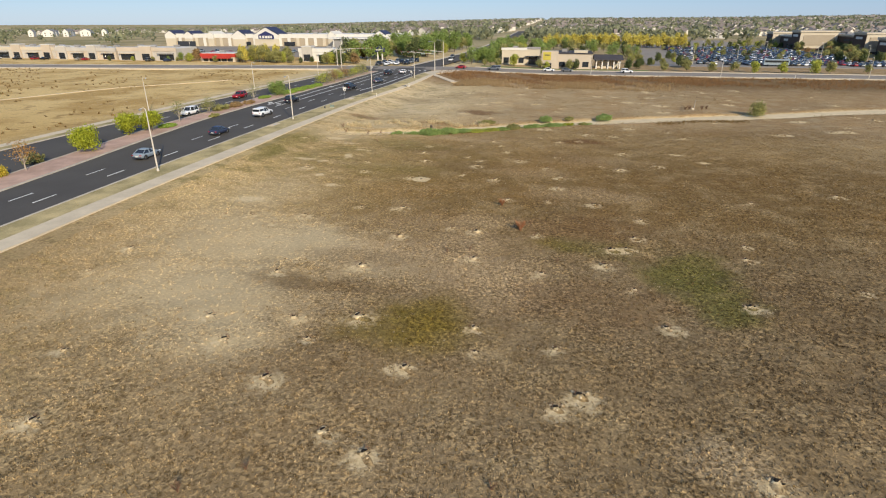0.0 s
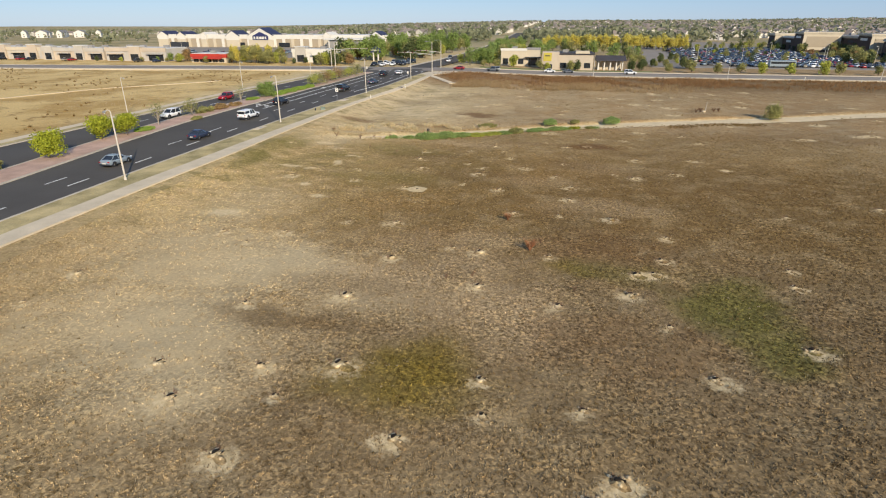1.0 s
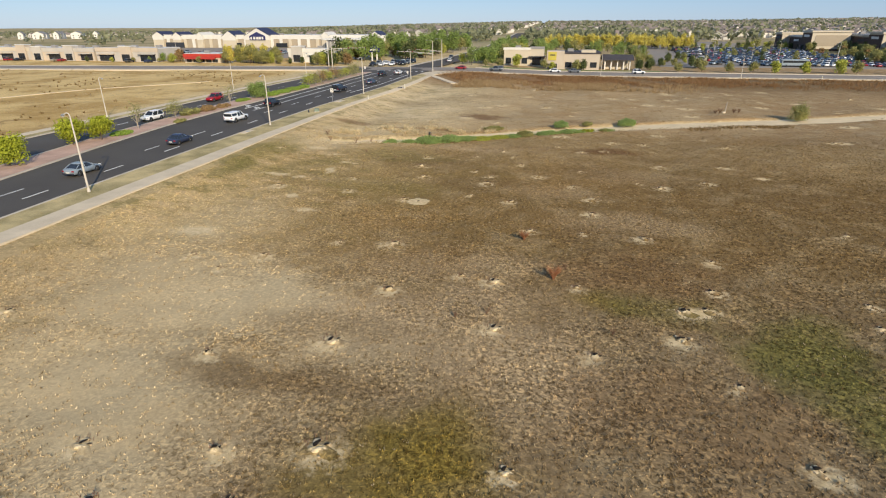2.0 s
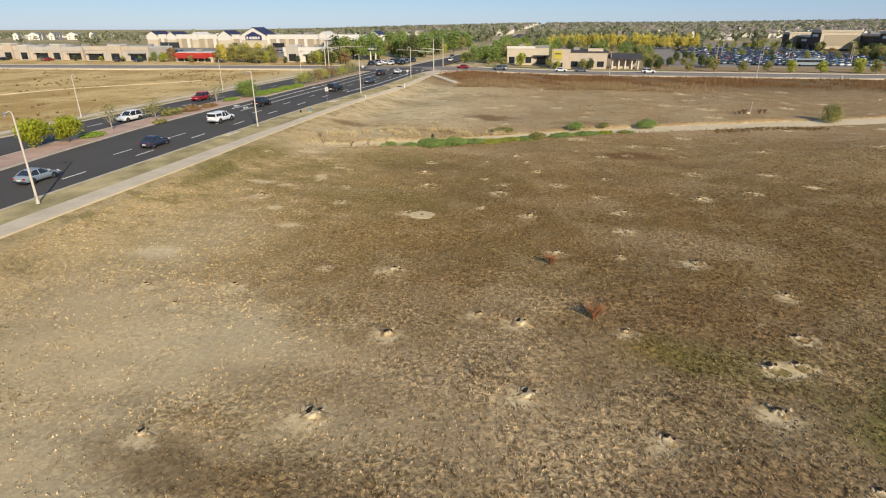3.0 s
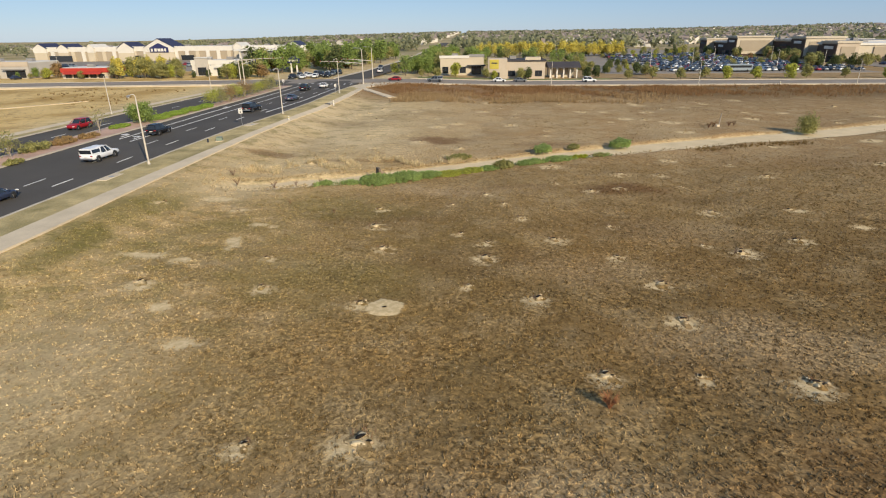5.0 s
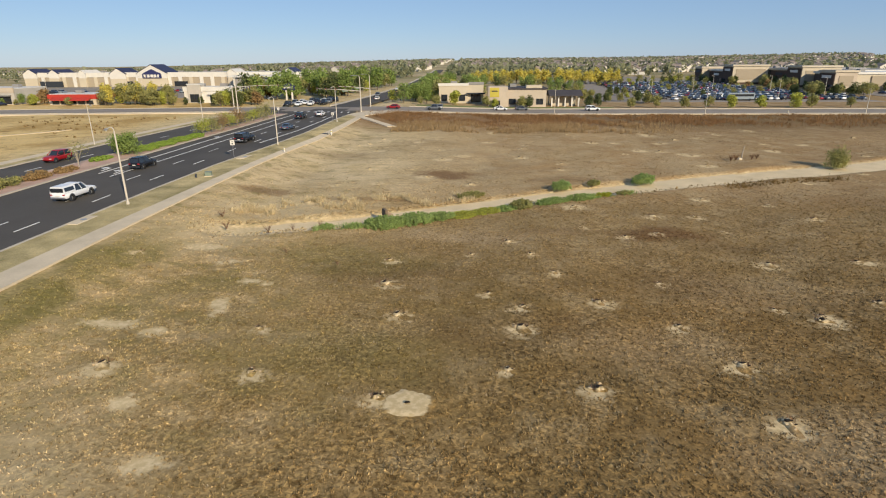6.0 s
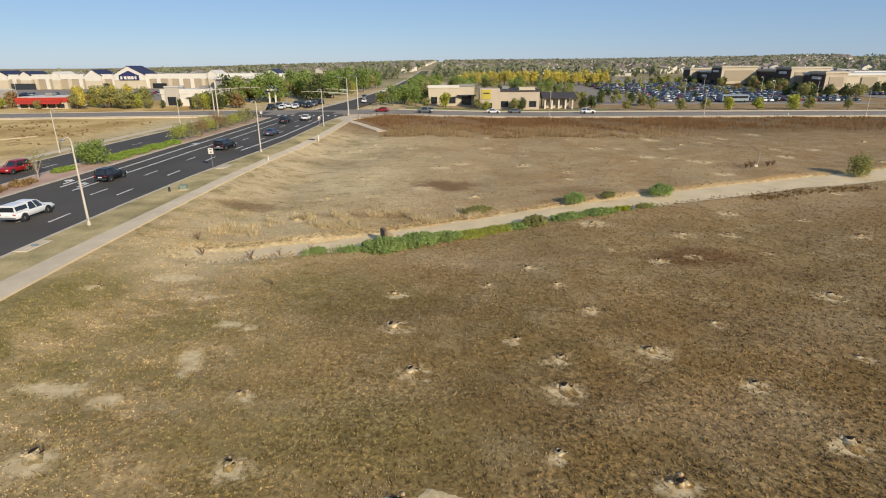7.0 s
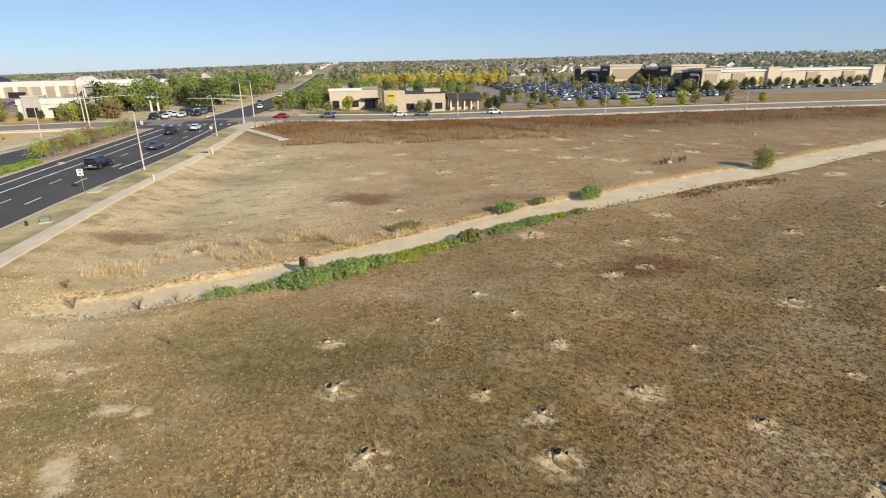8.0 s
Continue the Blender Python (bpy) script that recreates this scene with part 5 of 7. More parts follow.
def house(label, w, d, h, rise, seed):
    rng = np.random.default_rng(seed)
    top = empty("house", label, "house", group="houses of the far suburb")
    wall_box("wall", HOUSE_WALL, top, -w / 2, w / 2, -d / 2, d / 2, -2.5, h)
    gable("gable_wall", HOUSE_WALL, top, 0, w, -d / 2, d / 2, h, h + rise)
    gable_roof(top, 0, w, -d / 2, d / 2, h, h + rise, ROOF_BROWN, 0.6, 0.35).name = "roof"
    wall_box("garage", HOUSE_WALL, top, w / 2 - 0.5, w / 2 + 5, -d / 2 - 1, d / 4, -2.5, h * 0.55)
    wall_box("garage_roof", ROOF_BROWN, top, w / 2 - 0.5, w / 2 + 5.5, -d / 2 - 1.5, d / 4 + 0.5, h * 0.55, h * 0.55 + 0.9, 0.3)
    for x in (-w / 4, w / 4):
        for z in (1.0, 3.6):
            wall_box("window", GLASS, top, x - 0.8, x + 0.8, -d / 2 - 0.06, -d / 2 + 0.05, z, z + 1.4)
    wall_box("chimney", TAN, top, -w / 4 - 0.4, -w / 4 + 0.4, 0.5, 1.3, h, h + rise + 0.8)
    return top


# ---- placing: street furniture ----
lamp = stand(street_lamp("tall cream steel street lamp on a concrete footing beside the sidewalk"), -55.2, 69.0, 0)
for x, y in ((-54.3, 112.2), (-50.9, 157.4), (-48.4, 199.0), (-57.0, 27.0)):
    again(lamp, x, y)
for x, y in ((-91.6, 115.5), (-87.6, 157.5), (-95.5, 72.0), (-84.6, 199.0)):
    again(lamp, x, y, 180, 0.86, label="slim cream street lamp beside the golden field")
for x, y in ((14.4, 233.0), (62, 233), (112.5, 234), (165, 232)):
    again(lamp, x, y, -90, 0.85, label="cream street lamp on the field side of the cross street")

stand(traffic_signal("cream signal pole with long mast arm at the field corner", -14), -47.6, 231.0)
stand(traffic_signal("cream signal pole with a lamp beside the crossing", -11), -47.2, 247.5)
stand(traffic_signal("cream signal pole with a long mast arm before the store trees", 17, 7.4, False), -97, 251.0)
stand(traffic_signal("cream signal pole with a lamp at the far kerb", 12, 7.2), -86.0, 227.0, 90)
stand(road_sign("white rectangular speed sign on a steel post by the kerb"), -54.0, 143.4, 8)
stand(road_sign("small white road sign near the crossing", 0.6, 0.75, 1.9), -49.1, 197.5, 6)
stand(road_sign("white road sign on the median nose", 0.7, 0.9, 1.4), -70.5, 219.0, 0)


def marker_post(label, h=0.95):
    top = empty("marker_post", label, "marker post")
    bm = bmesh.new()
    tube(bm, [(0, 0, -0.2), (0, 0, h * 0.8), (0, 0, h)], [0.12, 0.12, 0.07], 8)
    part("post", bm, WHITE, top)
    bm = bmesh.new()
    tube(bm, [(0, 0, h * 0.62), (0, 0, h * 0.74)], [0.128, 0.128], 8)
    part("band", bm, YELLOW_WALL, top, "yellow band")
    return top


mp = stand(marker_post("white utility marker post beside the sidewalk"), -47.4, 150.2)
again(mp, -44.9, 177.0, 40, 1.35, label="taller white utility post beside the sidewalk")
again(mp, 87.5, 232.3, 0, 1.3, label="white utility post beside the cross street")
again(mp, 104, 228.5, 0, 1.0)
for x, y in ((-46.2, 176.2),):
    bm = bmesh.new()
    box(bm, -0.7, 0.7, -0.35, 0.35, -0.1, 0.35, 0.08)
    stand(tagged(part("valve_box", bm, DARK_PAINT), "low dark valve box in the dry grass", "utility box"), x, y, 20)


def utility_box(label, w, d, h, mat):
    top = empty("utility_box", label, "utility box")
    bm = bmesh.new()
    box(bm, -w / 2 - 0.15, w / 2 + 0.15, -d / 2 - 0.15, d / 2 + 0.15, -0.15, 0.08, 0.02)
    part("pad", bm, CONCRETE, top)
    bm = bmesh.new()
    box(bm, -w / 2, w / 2, -d / 2, d / 2, 0.08, h, 0.05)
    part("cabinet", bm, mat, top)
    bm = bmesh.new()
    box(bm, -w / 2 - 0.03, w / 2 + 0.03, -d / 2 - 0.03, d / 2 + 0.03, h, h + 0.06, 0.02)
    part("lid", bm, mat, top)
    return top


stand(utility_box("low grey-green utility cabinet on the verge", 1.1, 0.8, 0.75, BOX_GREEN), -51.6, 128.0, 8, 0.8, lift=0.18)
bm = bmesh.new()
tube(bm, [(0, 0, -0.1), (0, 0, 0.45), (0, 0, 0.55)], [0.16, 0.15, 0.06], 8)
stand(tagged(part("bollard", bm, DARK_PAINT), "short black bollard on the verge", "bollard"), -53.0, 127.0, lift=0.17)


def inlet(x, y, turn):
    top = empty("storm_inlet", "pale concrete storm drain inlet in the verge", "drain inlet")
    bm = bmesh.new()
    box(bm, -0.7, 0.7, -1.7, 1.7, -0.2, 0.05, 0.05)
    part("slab", bm, CONCRETE, top)
    bm = bmesh.new()
    tube(bm, [(0.2, 0, 0.06), (0.2, 0, 0.1)], [0.33, 0.33], 12)
    part("manhole_cover", bm, STEEL, top)
    stand(top, x, y, turn, lift=0.17)


inlet(-55.4, 105.5, -2)
inlet(-52.3, 143.5, -6)


# ---- headwall and channel growth ----
def headwall():
    top = empty("headwall", "small weathered concrete headwall at the channel", "headwall")
    bm = bmesh.new()
    prism(bm, [(-0.9, -0.5), (0.9, -0.5), (0.9, 0.95), (0.5, 1.25), (-0.9, 1.25)], "x", -0.16, 0.16)
    part("wall", bm, DARK_CONCRETE, top, "dark brown face")
    bm = bmesh.new()
    tube(bm, [(0.1, 0, 0.15), (0.26, 0, 0.15)], [0.42, 0.42], 12)
    part("pipe", bm, DARK_PAINT, top, "dark pipe mouth")
    bm = bmesh.new()
    prism(bm, [(0.1, -0.5), (1.4, -0.5), (1.4, 0.1), (0.1, 1.0)], "y", 0.85, 1.0)
    part("wing", bm, TAN, top)
    stand(top, -23.7, 111.4, 24, 0.85, lift=0.3)


headwall()

weed_spots = (
    (-29.6, 107.4, 1.8, 1.0, 0.7, WEED), (-26.6, 108.0, 2.2, 1.2, 0.7, WEED), (-23.4, 108.9, 4.6, 3.2, 1.4, WEED), (-20.2, 110.6, 4.6, 3.0, 1.3, WEED), (-17.4, 112.2, 4.0, 2.4, 0.9, WEED),
    (-15.0, 113.3, 4.4, 2.2, 0.7, DULL_LIME), (-12.0, 114.9, 4.4, 2.0, 0.7, DULL_LIME), (-9.4, 116.2, 3.4, 1.8, 0.8, WEED), (-7.4, 117.2, 3.0, 2.4, 1.2, OLIVE), (-3.2, 119.3, 4.8, 2.0, 0.8, WEED), (0.6, 121.0, 4.8, 2.0, 0.8, WEED), (3.8, 122.6, 3.0, 1.0, 0.7, LIME), (7.0, 124.2, 2.6, 1.0, 0.6, OLIVE),
    (-0.9, 126.8, 3.0, 1.8, 1.5, WEED), (4.2, 129.6, 2.2, 1.4, 0.9, OLIVE), (12.0, 131.9, 3.8, 2.2, 1.7, WEED), (-13.6, 122.8, 4.0, 1.8, 1.0, OLIVE),
)
for k, (x, y, w, d, h, m) in enumerate(weed_spots):
    kind = "green leafy weeds" if m is WEED else "yellow-green weeds" if m in (LIME, DULL_LIME) else "dull olive weeds"
    stand(shrub(w, d, h, int(2600 * max(1, w * d / 3)), 0.075, m, kind + " growing beside the sandy channel", 100 + k, "weeds", "weed_clump", loose=True), x, y, 26, lift=-0.08)

stand(shrub(1.7, 1.6, 4.0, 4200, 0.13, OLIVE, "bushy grey-green willow beside the sandy channel", 61, "bush", "willow_bush"), 48.0, 145.2)


def stump():
    top = empty("broken_post", "weathered leaning wooden post among dry weeds", "post")
    bm = bmesh.new()
    tube(bm, [(0, 0, -0.2), (0.06, 0, 1.2), (0.16, 0, 2.5)], [0.13, 0.11, 0.08], 7)
    part("post", bm, PALE_BARK, top)
    bm = bmesh.new()
    box(bm, -0.6, 0.1, -0.3, 0.3, -0.1, 0.35, 0.12)
    part("stone", bm, CONCRETE, top)
    stand(top, 35.4, 151.4)


stump()
for k, (x, y, h) in enumerate(((34.2, 151.0, 1.5), (37.4, 151.8, 1.3), (33.2, 150.6, 1.2), (38.6, 152.4, 1.1), (-2.3, 56.6, 1.3), (-5.0, 64.8, 1.0), (-1.3, 58.6, 0.6), (-6.9, 50.0, 0.7), (1.6, 49.0, 0.6), (-9.0, 49.2, 0.55), (-31.6, 99.5, 0.8), (-40.5, 107.0, 1.2), (-35.4, 105.6, 1.1), (-33.0, 106.4, 0.9), (-42.4, 110.5, 1.1), (-30.2, 107.4, 0.9), (-26.0, 96.5, 0.6), (-1.5, 20.5, 0.5), (-14.0, 19.5, 0.6), (-16.5, 17.5, 0.7))):
    stand(twiggy(h, 60 if k in (4, 5) else 34 if k < 4 else 16 if h > 1 else 11, RED_STALK if k in (4, 5) else TWIG, "dry reddish-brown weed stalks in the prairie", 200 + k), x, y, 40 * k)

# ---- median planting ----
stand(tree(4.2, 2.5, 3600, 0.17, LIME, BARK, "round lime-green young tree on the gravel median", 1, trunk=0.16, blobs=12), -75.3, 78.0)
stand(tree(4.0, 2.5, 3600, 0.17, LIME, BARK, "spreading lime-green tree on the gravel median", 2, trunk=0.12, blobs=12), -77.2, 91.0)
stand(tree(4.1, 2.5, 3600, 0.15, LIME, BARK, "yellow-green autumn tree on the gravel median", 3, trunk=0.14, blobs=12), -75.6, 95.2)
stand(tree(4.6, 2.3, 420, 0.12, OLIVE, PALE_BARK, "nearly bare pale-stemmed young tree on the median", 4, trunk=0.25, blobs=10), -76.4, 105.0)
stand(tree(4.6, 2.3, 520, 0.12, RUST, PALE_BARK, "nearly bare young tree with rusty leaves on the median", 5, trunk=0.25, blobs=10), -74.6, 66.0)
stand(tree(4.2, 2.3, 800, 0.13, OLIVE, PALE_BARK, "thin olive-leaved tree on the gravel median", 6, trunk=0.2, blobs=10), -76.3, 116.0)
stand(tree(4.4, 2.0, 260, 0.12, OLIVE, PALE_BARK, "bare pale-stemmed young tree on the gravel median", 7, trunk=0.25, blobs=10), -75.6, 135.0)
stand(tree(3.9, 2.9, 3600, 0.18, LEAF, BARK, "dense round green tree on the median", 8, trunk=0.08, blobs=13), -74.6, 146.0)
for k, (x, y, w, d, h, m, t) in enumerate(((-75.6, 99.8, 3.0, 4.5, 0.6, GROUNDCOVER, "low green shrubs"), (-76.0, 62.0, 2.6, 3.6, 1.8, GOLD, "orange and yellow shrub"), (-77.6, 70.5, 2.2, 3.0, 1.6, OLIVE, "olive shrub"),
                                          (-76.4, 120.6, 2.6, 5.0, 1.5, OLIVE, "dark olive shrub"), (-75.8, 126.0, 2.6, 5.0, 1.2, DULL_RUST, "brown-leaved shrub"), (-75.0, 131.0, 2.4, 4.0, 0.9, DULL_RUST, "brown dry shrub"),
                                          (-73.8, 151.0, 4.4, 6.5, 0.9, GROUNDCOVER, "low bright green shrubs"), (-73.2, 156.5, 4.4, 6.5, 0.8, GROUNDCOVER, "low bright green shrubs"), (-72.6, 162.0, 3.9, 6.5, 0.9, GROUNDCOVER, "low bright green shrubs"),
                                          (-72.0, 167.5, 3.0, 6.0, 0.9, GROUNDCOVER, "low bright green shrubs"), (-75.8, 141.0, 2.8, 5.0, 0.6, GROUNDCOVER, "low green shrubs"), (-73.2, 112.5, 1.6, 3.0, 0.6, OLIVE, "low dull shrubs"))):
    stand(shrub(w, d, h, 4000 if m is GROUNDCOVER else 2400, 0.1 if m is GROUNDCOVER else 0.13, m, t + " on the gravel median", 30 + k, loose=m is GROUNDCOVER), x, y, lift=0.18)
row = [tree(3.7, 2.8, 1000, 0.14, m, PALE_BARK, t, 40 + k, trunk=0.16, blobs=15, group="autumn trees along the median") for k, (m, t) in enumerate(((DULL_LIME, "yellow-green autumn tree on the gravel median"), (OLIVE, "olive-brown autumn tree on the gravel median"), (DULL_RUST, "rusty autumn tree on the gravel median")))]
for k, y in enumerate((171.5, 176, 180.5, 185, 189.5, 194, 199, 204, 209.5)):
    x = float(edge(MEDIAN_EAST, y) + edge(MEDIAN_WEST, y)) / 2 - 0.2
    (stand(row[k], x, y, 30 * k) if k < 3 else again(row[(0, 1, 1, 0, 2, 1)[k % 6]], x, y, 47 * k, 0.85 + 0.06 * (k % 5)))

# ---- vehicles on the road and waiting at the crossing ----
SILVER_BLUE, NAVY, BLACK = paint("pale_blue_paint", (0.27, 0.32, 0.36), 0.3, 0.2), paint("navy_paint", (0.03, 0.04, 0.075), 0.25), paint("black_paint", (0.012, 0.012, 0.014), 0.25)
WHITE_CAR, RED_CAR, GREY_CAR, BLUE_CAR = paint("white_car_paint", (0.74, 0.75, 0.76), 0.3), paint("red_paint", (0.30, 0.012, 0.018), 0.3), paint("grey_paint", (0.19, 0.20, 0.21), 0.3, 0.4), paint("blue_paint", (0.055, 0.085, 0.14), 0.3)
DARK_CAR, TAN_CAR = paint("dark_grey_paint", (0.055, 0.055, 0.055), 0.3), paint("tan_paint", (0.30, 0.26, 0.20), 0.35)
for x, y, turn, paint_, kind, label in (
        (-61.5, 95.5, 0, NAVY, "sedan", "dark navy sedan driving on the carriageway"), (-63.0, 115.6, -2, WHITE_CAR, "pickup", "white pickup with a canopy driving on the carriageway"),
        (-65.0, 134.8, -3, BLACK, "suv", "black SUV driving on the carriageway"), (-59.0, 161.8, -4, BLACK, "pickup", "black covered pickup on the carriageway"),
        (-62.6, 76.5, 0, SILVER_BLUE, "sedan", "pale blue-grey sedan driving on the carriageway"), (-56.4, 182.0, -3, BLUE_CAR, "sedan", "blue sedan slowing towards the crossing"),
        (-79.9, 113.7, 177, WHITE_CAR, "suv", "white van-like car on the far carriageway"), (-82.6, 140.0, 176, RED_CAR, "suv", "dark red SUV on the far carriageway"),
        (-60.3, 207.0, -2, BLACK, "suv", "black SUV near the crossing"), (-56.6, 214.5, -2, WHITE_CAR, "sedan", "white sedan waiting near the crossing"),
        (-38.5, 241.5, 84, RED_CAR, "sedan", "red car turning at the crossing"), (-2.0, 247.0, -91, WHITE_CAR, "sedan", "white sedan on the cross street"), (29.5, 246.5, -90, WHITE_CAR, "suv", "white SUV on the cross street"),
        (-24.5, 241.0, 88, GREY_CAR, "pickup", "grey pickup on the cross street"), (5.5, 248.5, -91, GREY_CAR, "sedan", "grey sedan on the cross street")):
    v = vehicle(label, paint_, kind)
    stand(v, x, y, turn, lift=0.1)
queue = [vehicle("dark car waiting in the queue at the crossing", BLACK, "suv", group="cars queueing at the crossing"), vehicle("white car waiting in the queue at the crossing", WHITE_CAR, "sedan", group="cars queueing at the crossing"), vehicle("grey car waiting in the queue at the crossing", GREY_CAR, "suv", group="cars queueing at the crossing")]
spots = [(-77.6, 251), (-74.2, 253), (-77.0, 258), (-73.6, 260), (-70.4, 256), (-70.0, 263), (-66.6, 259), (-66.2, 266), (-73.0, 267), (-69.4, 271), (-76.2, 265), (-65.6, 274), (-68.8, 279)]
for k, (x, y) in enumerate(spots):
    (stand(queue[k], x, y, 180, lift=0.1) if k < 3 else again(queue[(k * 5 + k // 2) % 3], x, y, 180, lift=0.1))

# ---- buildings ----
hardware_store()
corner_shops()
mall()
strip_shop(-300, -262, 268, 20, 5.6, PALE_GREY, CREAM, "low pale grey shop with a flat roof behind the golden field", 1, 4)
strip_shop(-258, -222, 264, 18, 5.4, LIGHT_TAN, PALE_GREY, "low tan and grey shop beside the cross street", 2, 4)
strip_shop(-219, -186, 262, 18, 5.8, PALE_GREY, LIGHT_TAN, "pale grey shop with arched front bays", 3, 3)
strip_shop(-352, -306, 270, 20, 5.4, PALE_GREY, CREAM, "low cream shop at the far end of the row", 4, 4)
restaurant()
strip_shop(-124, -106, 270, 14, 5.6, WHITE, WHITE, "small cream stucco shop with a flat roof", 6, 2)


def pylon_sign():
    g = ground_z(-87, 285)
    top = empty("pylon_sign", "dark blue pylon sign on white legs before the trees", "sign", pose(-87, 285, g))
    for x in (-1.2, 1.2):
        wall_box("leg", WHITE, top, x - 0.3, x + 0.3, -0.3, 0.3, -0.5, 4.2)
    bm = bmesh.new()
    prism(bm, [(-2.6, 4.0), (2.6, 4.0), (2.6, 5.6), (0, 7.0), (-2.6, 5.6)], "y", -0.4, 0.4)
    panel = part("panel", bm, SKYBLUE_SIGN, top)
    wall_box("bar", WHITE, panel, -1.9, 1.9, -0.46, -0.41, 4.6, 5.3)


pylon_sign()

# ---- car park ----
strip("car_park", [(286, 44), (620, 60)], [(286, 156), (372, 158), (620, 150)], 286, 600, 0.12, OLD_ASPHALT, step=12, label="grey asphalt car park of the shopping centre", category="car park")
strip("car_park", [(308, 178), (358, 178)], [(308, 300), (358, 300)], 308, 356, 0.14, OLD_ASPHALT, step=12, label="grey asphalt car park before the long store", category="car park")
strip("car_park", [(300, -300), (432, -300)], [(300, -98), (432, -112)], 300, 430, 0.12, OLD_ASPHALT, step=16, label="grey asphalt car park of the big store", category="car park")
lot = [vehicle("parked " + c + " in the car park", p, k, group="cars in the car park", simple=True) for c, p, k in (("white sedan", WHITE_CAR, "sedan"), ("black SUV", BLACK, "suv"), ("grey sedan", GREY_CAR, "sedan"), ("blue SUV", BLUE_CAR, "suv"), ("dark navy sedan", NAVY, "sedan"), ("red sedan", RED_CAR, "sedan"), ("silver SUV", SILVER_BLUE, "suv"), ("white SUV", WHITE_CAR, "suv"), ("dark grey SUV", DARK_CAR, "suv"), ("black sedan", BLACK, "sedan"), ("tan sedan", TAN_CAR, "sedan"))]
rng = np.random.default_rng(77)
places = []
y = 298.0
while y < 455:
    for dy, turn in ((0, 0), (5.6, 180)):
        for x in np.arange(70 + (y - 304) * 0.05, 156 - (y - 304) * 0.04, 3.0):
            if rng.uniform() < (0.86 if x > 84 or y > 380 else 0.3):
                places.append((x + rng.normal(0, 0.15), y + dy + rng.normal(0, 0.2), turn + rng.normal(0, 2)))
    y += 15.0
far_places = places[245:]
places = places[:245]
places += [(x, 256 - 0.02 * (x + 186) + rng.normal(0, 0.4), 0) for x in np.arange(-330, -184, 3.4) if rng.uniform() < 0.34]
places += [(x, 338 + rng.normal(0, 0.3), 0) for x in np.arange(190, 268, 3.1) if rng.uniform() < 0.7]
places += [(x, 330 + 12 * k + rng.normal(0, 0.3), 0) for k in range(3) for x in np.arange(-240, -120, 4.0) if rng.uniform() < 0.22]
for k, (x, y, turn) in enumerate(places):
    j = int(rng.integers(0, len(lot)))
    (stand(lot[k], x, y, turn, lift=0.14) if k < len(lot) else again(lot[j], x, y, turn, lift=0.14))


def joined(name, label, category, spots):
    """Copies of things too far off to tell apart, joined: (thing, x, y, turn, size, lift)."""
    verts, faces, slots, mats, n = [], [], [], [], 0
    for thing, x, y, turn, size, lift in spots:
        c, s = math.cos(turn), math.sin(turn)
        for child in thing.children:
            v = np.empty(3 * len(child.data.vertices))
            child.data.vertices.foreach_get("co", v)
            v = (v.reshape(-1, 3) + np.array(child.location)) @ np.array(((c, s, 0), (-s, c, 0), (0, 0, 1))) * size + np.array((x, y, ground_z(x, y) + lift))
            verts += v.tolist()
            mat = child.data.materials[0]
            if mat not in mats:
                mats.append(mat)
            polygons = list(child.data.polygons)
            for p in polygons[::2] if child.name.startswith("crown") else polygons:
                faces.append(tuple(i + n for i in p.vertices))
                slots.append(mats.index(mat))
            n += len(v)
    ob = link_mesh(name, verts, faces, mats)
    ob.data.polygons.foreach_set("material_index", slots)
    return tagged(ob, label, category, kind="stuff")


joined("far_cars", "far rows of parked cars in many colours", "cars", [(lot[int(rng.integers(0, len(lot)))], x, y, radians(turn), 1.0, 0.14) for x, y, turn in far_places])
bm = bmesh.new()
box(bm, -1.25, 1.25, -5.5, 5.5, 0.5, 3.1, 0.15)
bus = empty("coach", "pale blue coach parked in the car park", "bus")
part("body", bm, SILVER_BLUE, bus)
for s in (-1, 1):
    wall_box("window_band", GLASS, bus, s * 1.27 - 0.02, s * 1.27 + 0.02, -5.0, 5.0, 1.7, 2.6)
    for y in (-3.6, 3.6):
        ty, rim = wheel_mesh(0.5, 0.3)
        w = part("wheel", ty, RUBBER, bus)
        w.location = (s * 1.1, y, 0.5)
        part("rim", rim, RIM, w)
stand(bus, 101, 294, 90, lift=0.14)

for x, y in ((66, 300), (92, 322), (120, 300), (150, 318), (84, 360), (118, 362), (142, 350), (205, 330), (240, 330), (275, 328), (-130, 330), (-180, 340), (-225, 332)):
    again(lamp, x, y, 0, 0.95, label="slim cream lamp post in the car park")["group"] = "lamp posts in the car parks"

# ---- trees round the shops ----
kinds = [("green", LEAF, 9.5, 4.2, 0.12), ("olive", OLIVE, 7.5, 3.6, 0.1), ("yellow-green", DULL_LIME, 6.0, 3.0, 0.1), ("golden", DULL_GOLD, 9.5, 2.6, 0.1), ("rusty", DULL_RUST, 6.0, 2.8, 0.1), ("dark green", LEAF_DARK, 8.0, 3.3, 0.08)]
stock = {}
for k, (t, m, h, r, tr) in enumerate(kinds):
    stock[t] = [tree(h, r, 1250, 0.38, m, BARK, t + " leafy tree among the shops", 300 + 10 * k + j, trunk=tr, blobs=16, tall=1.25 if t == "golden" else 1.0, group="trees round the shops") for j in range(2)]
used = {t: 0 for t in stock}


def plant(t, x, y, size):
    i = used[t]
    used[t] += 1
    turn = (137 * i) % 360
    if i < 2:
        stand(stock[t][i], x, y, turn, size, -0.1)
    else:
        again(stock[t][i % 2], x, y, turn, size, -0.1)


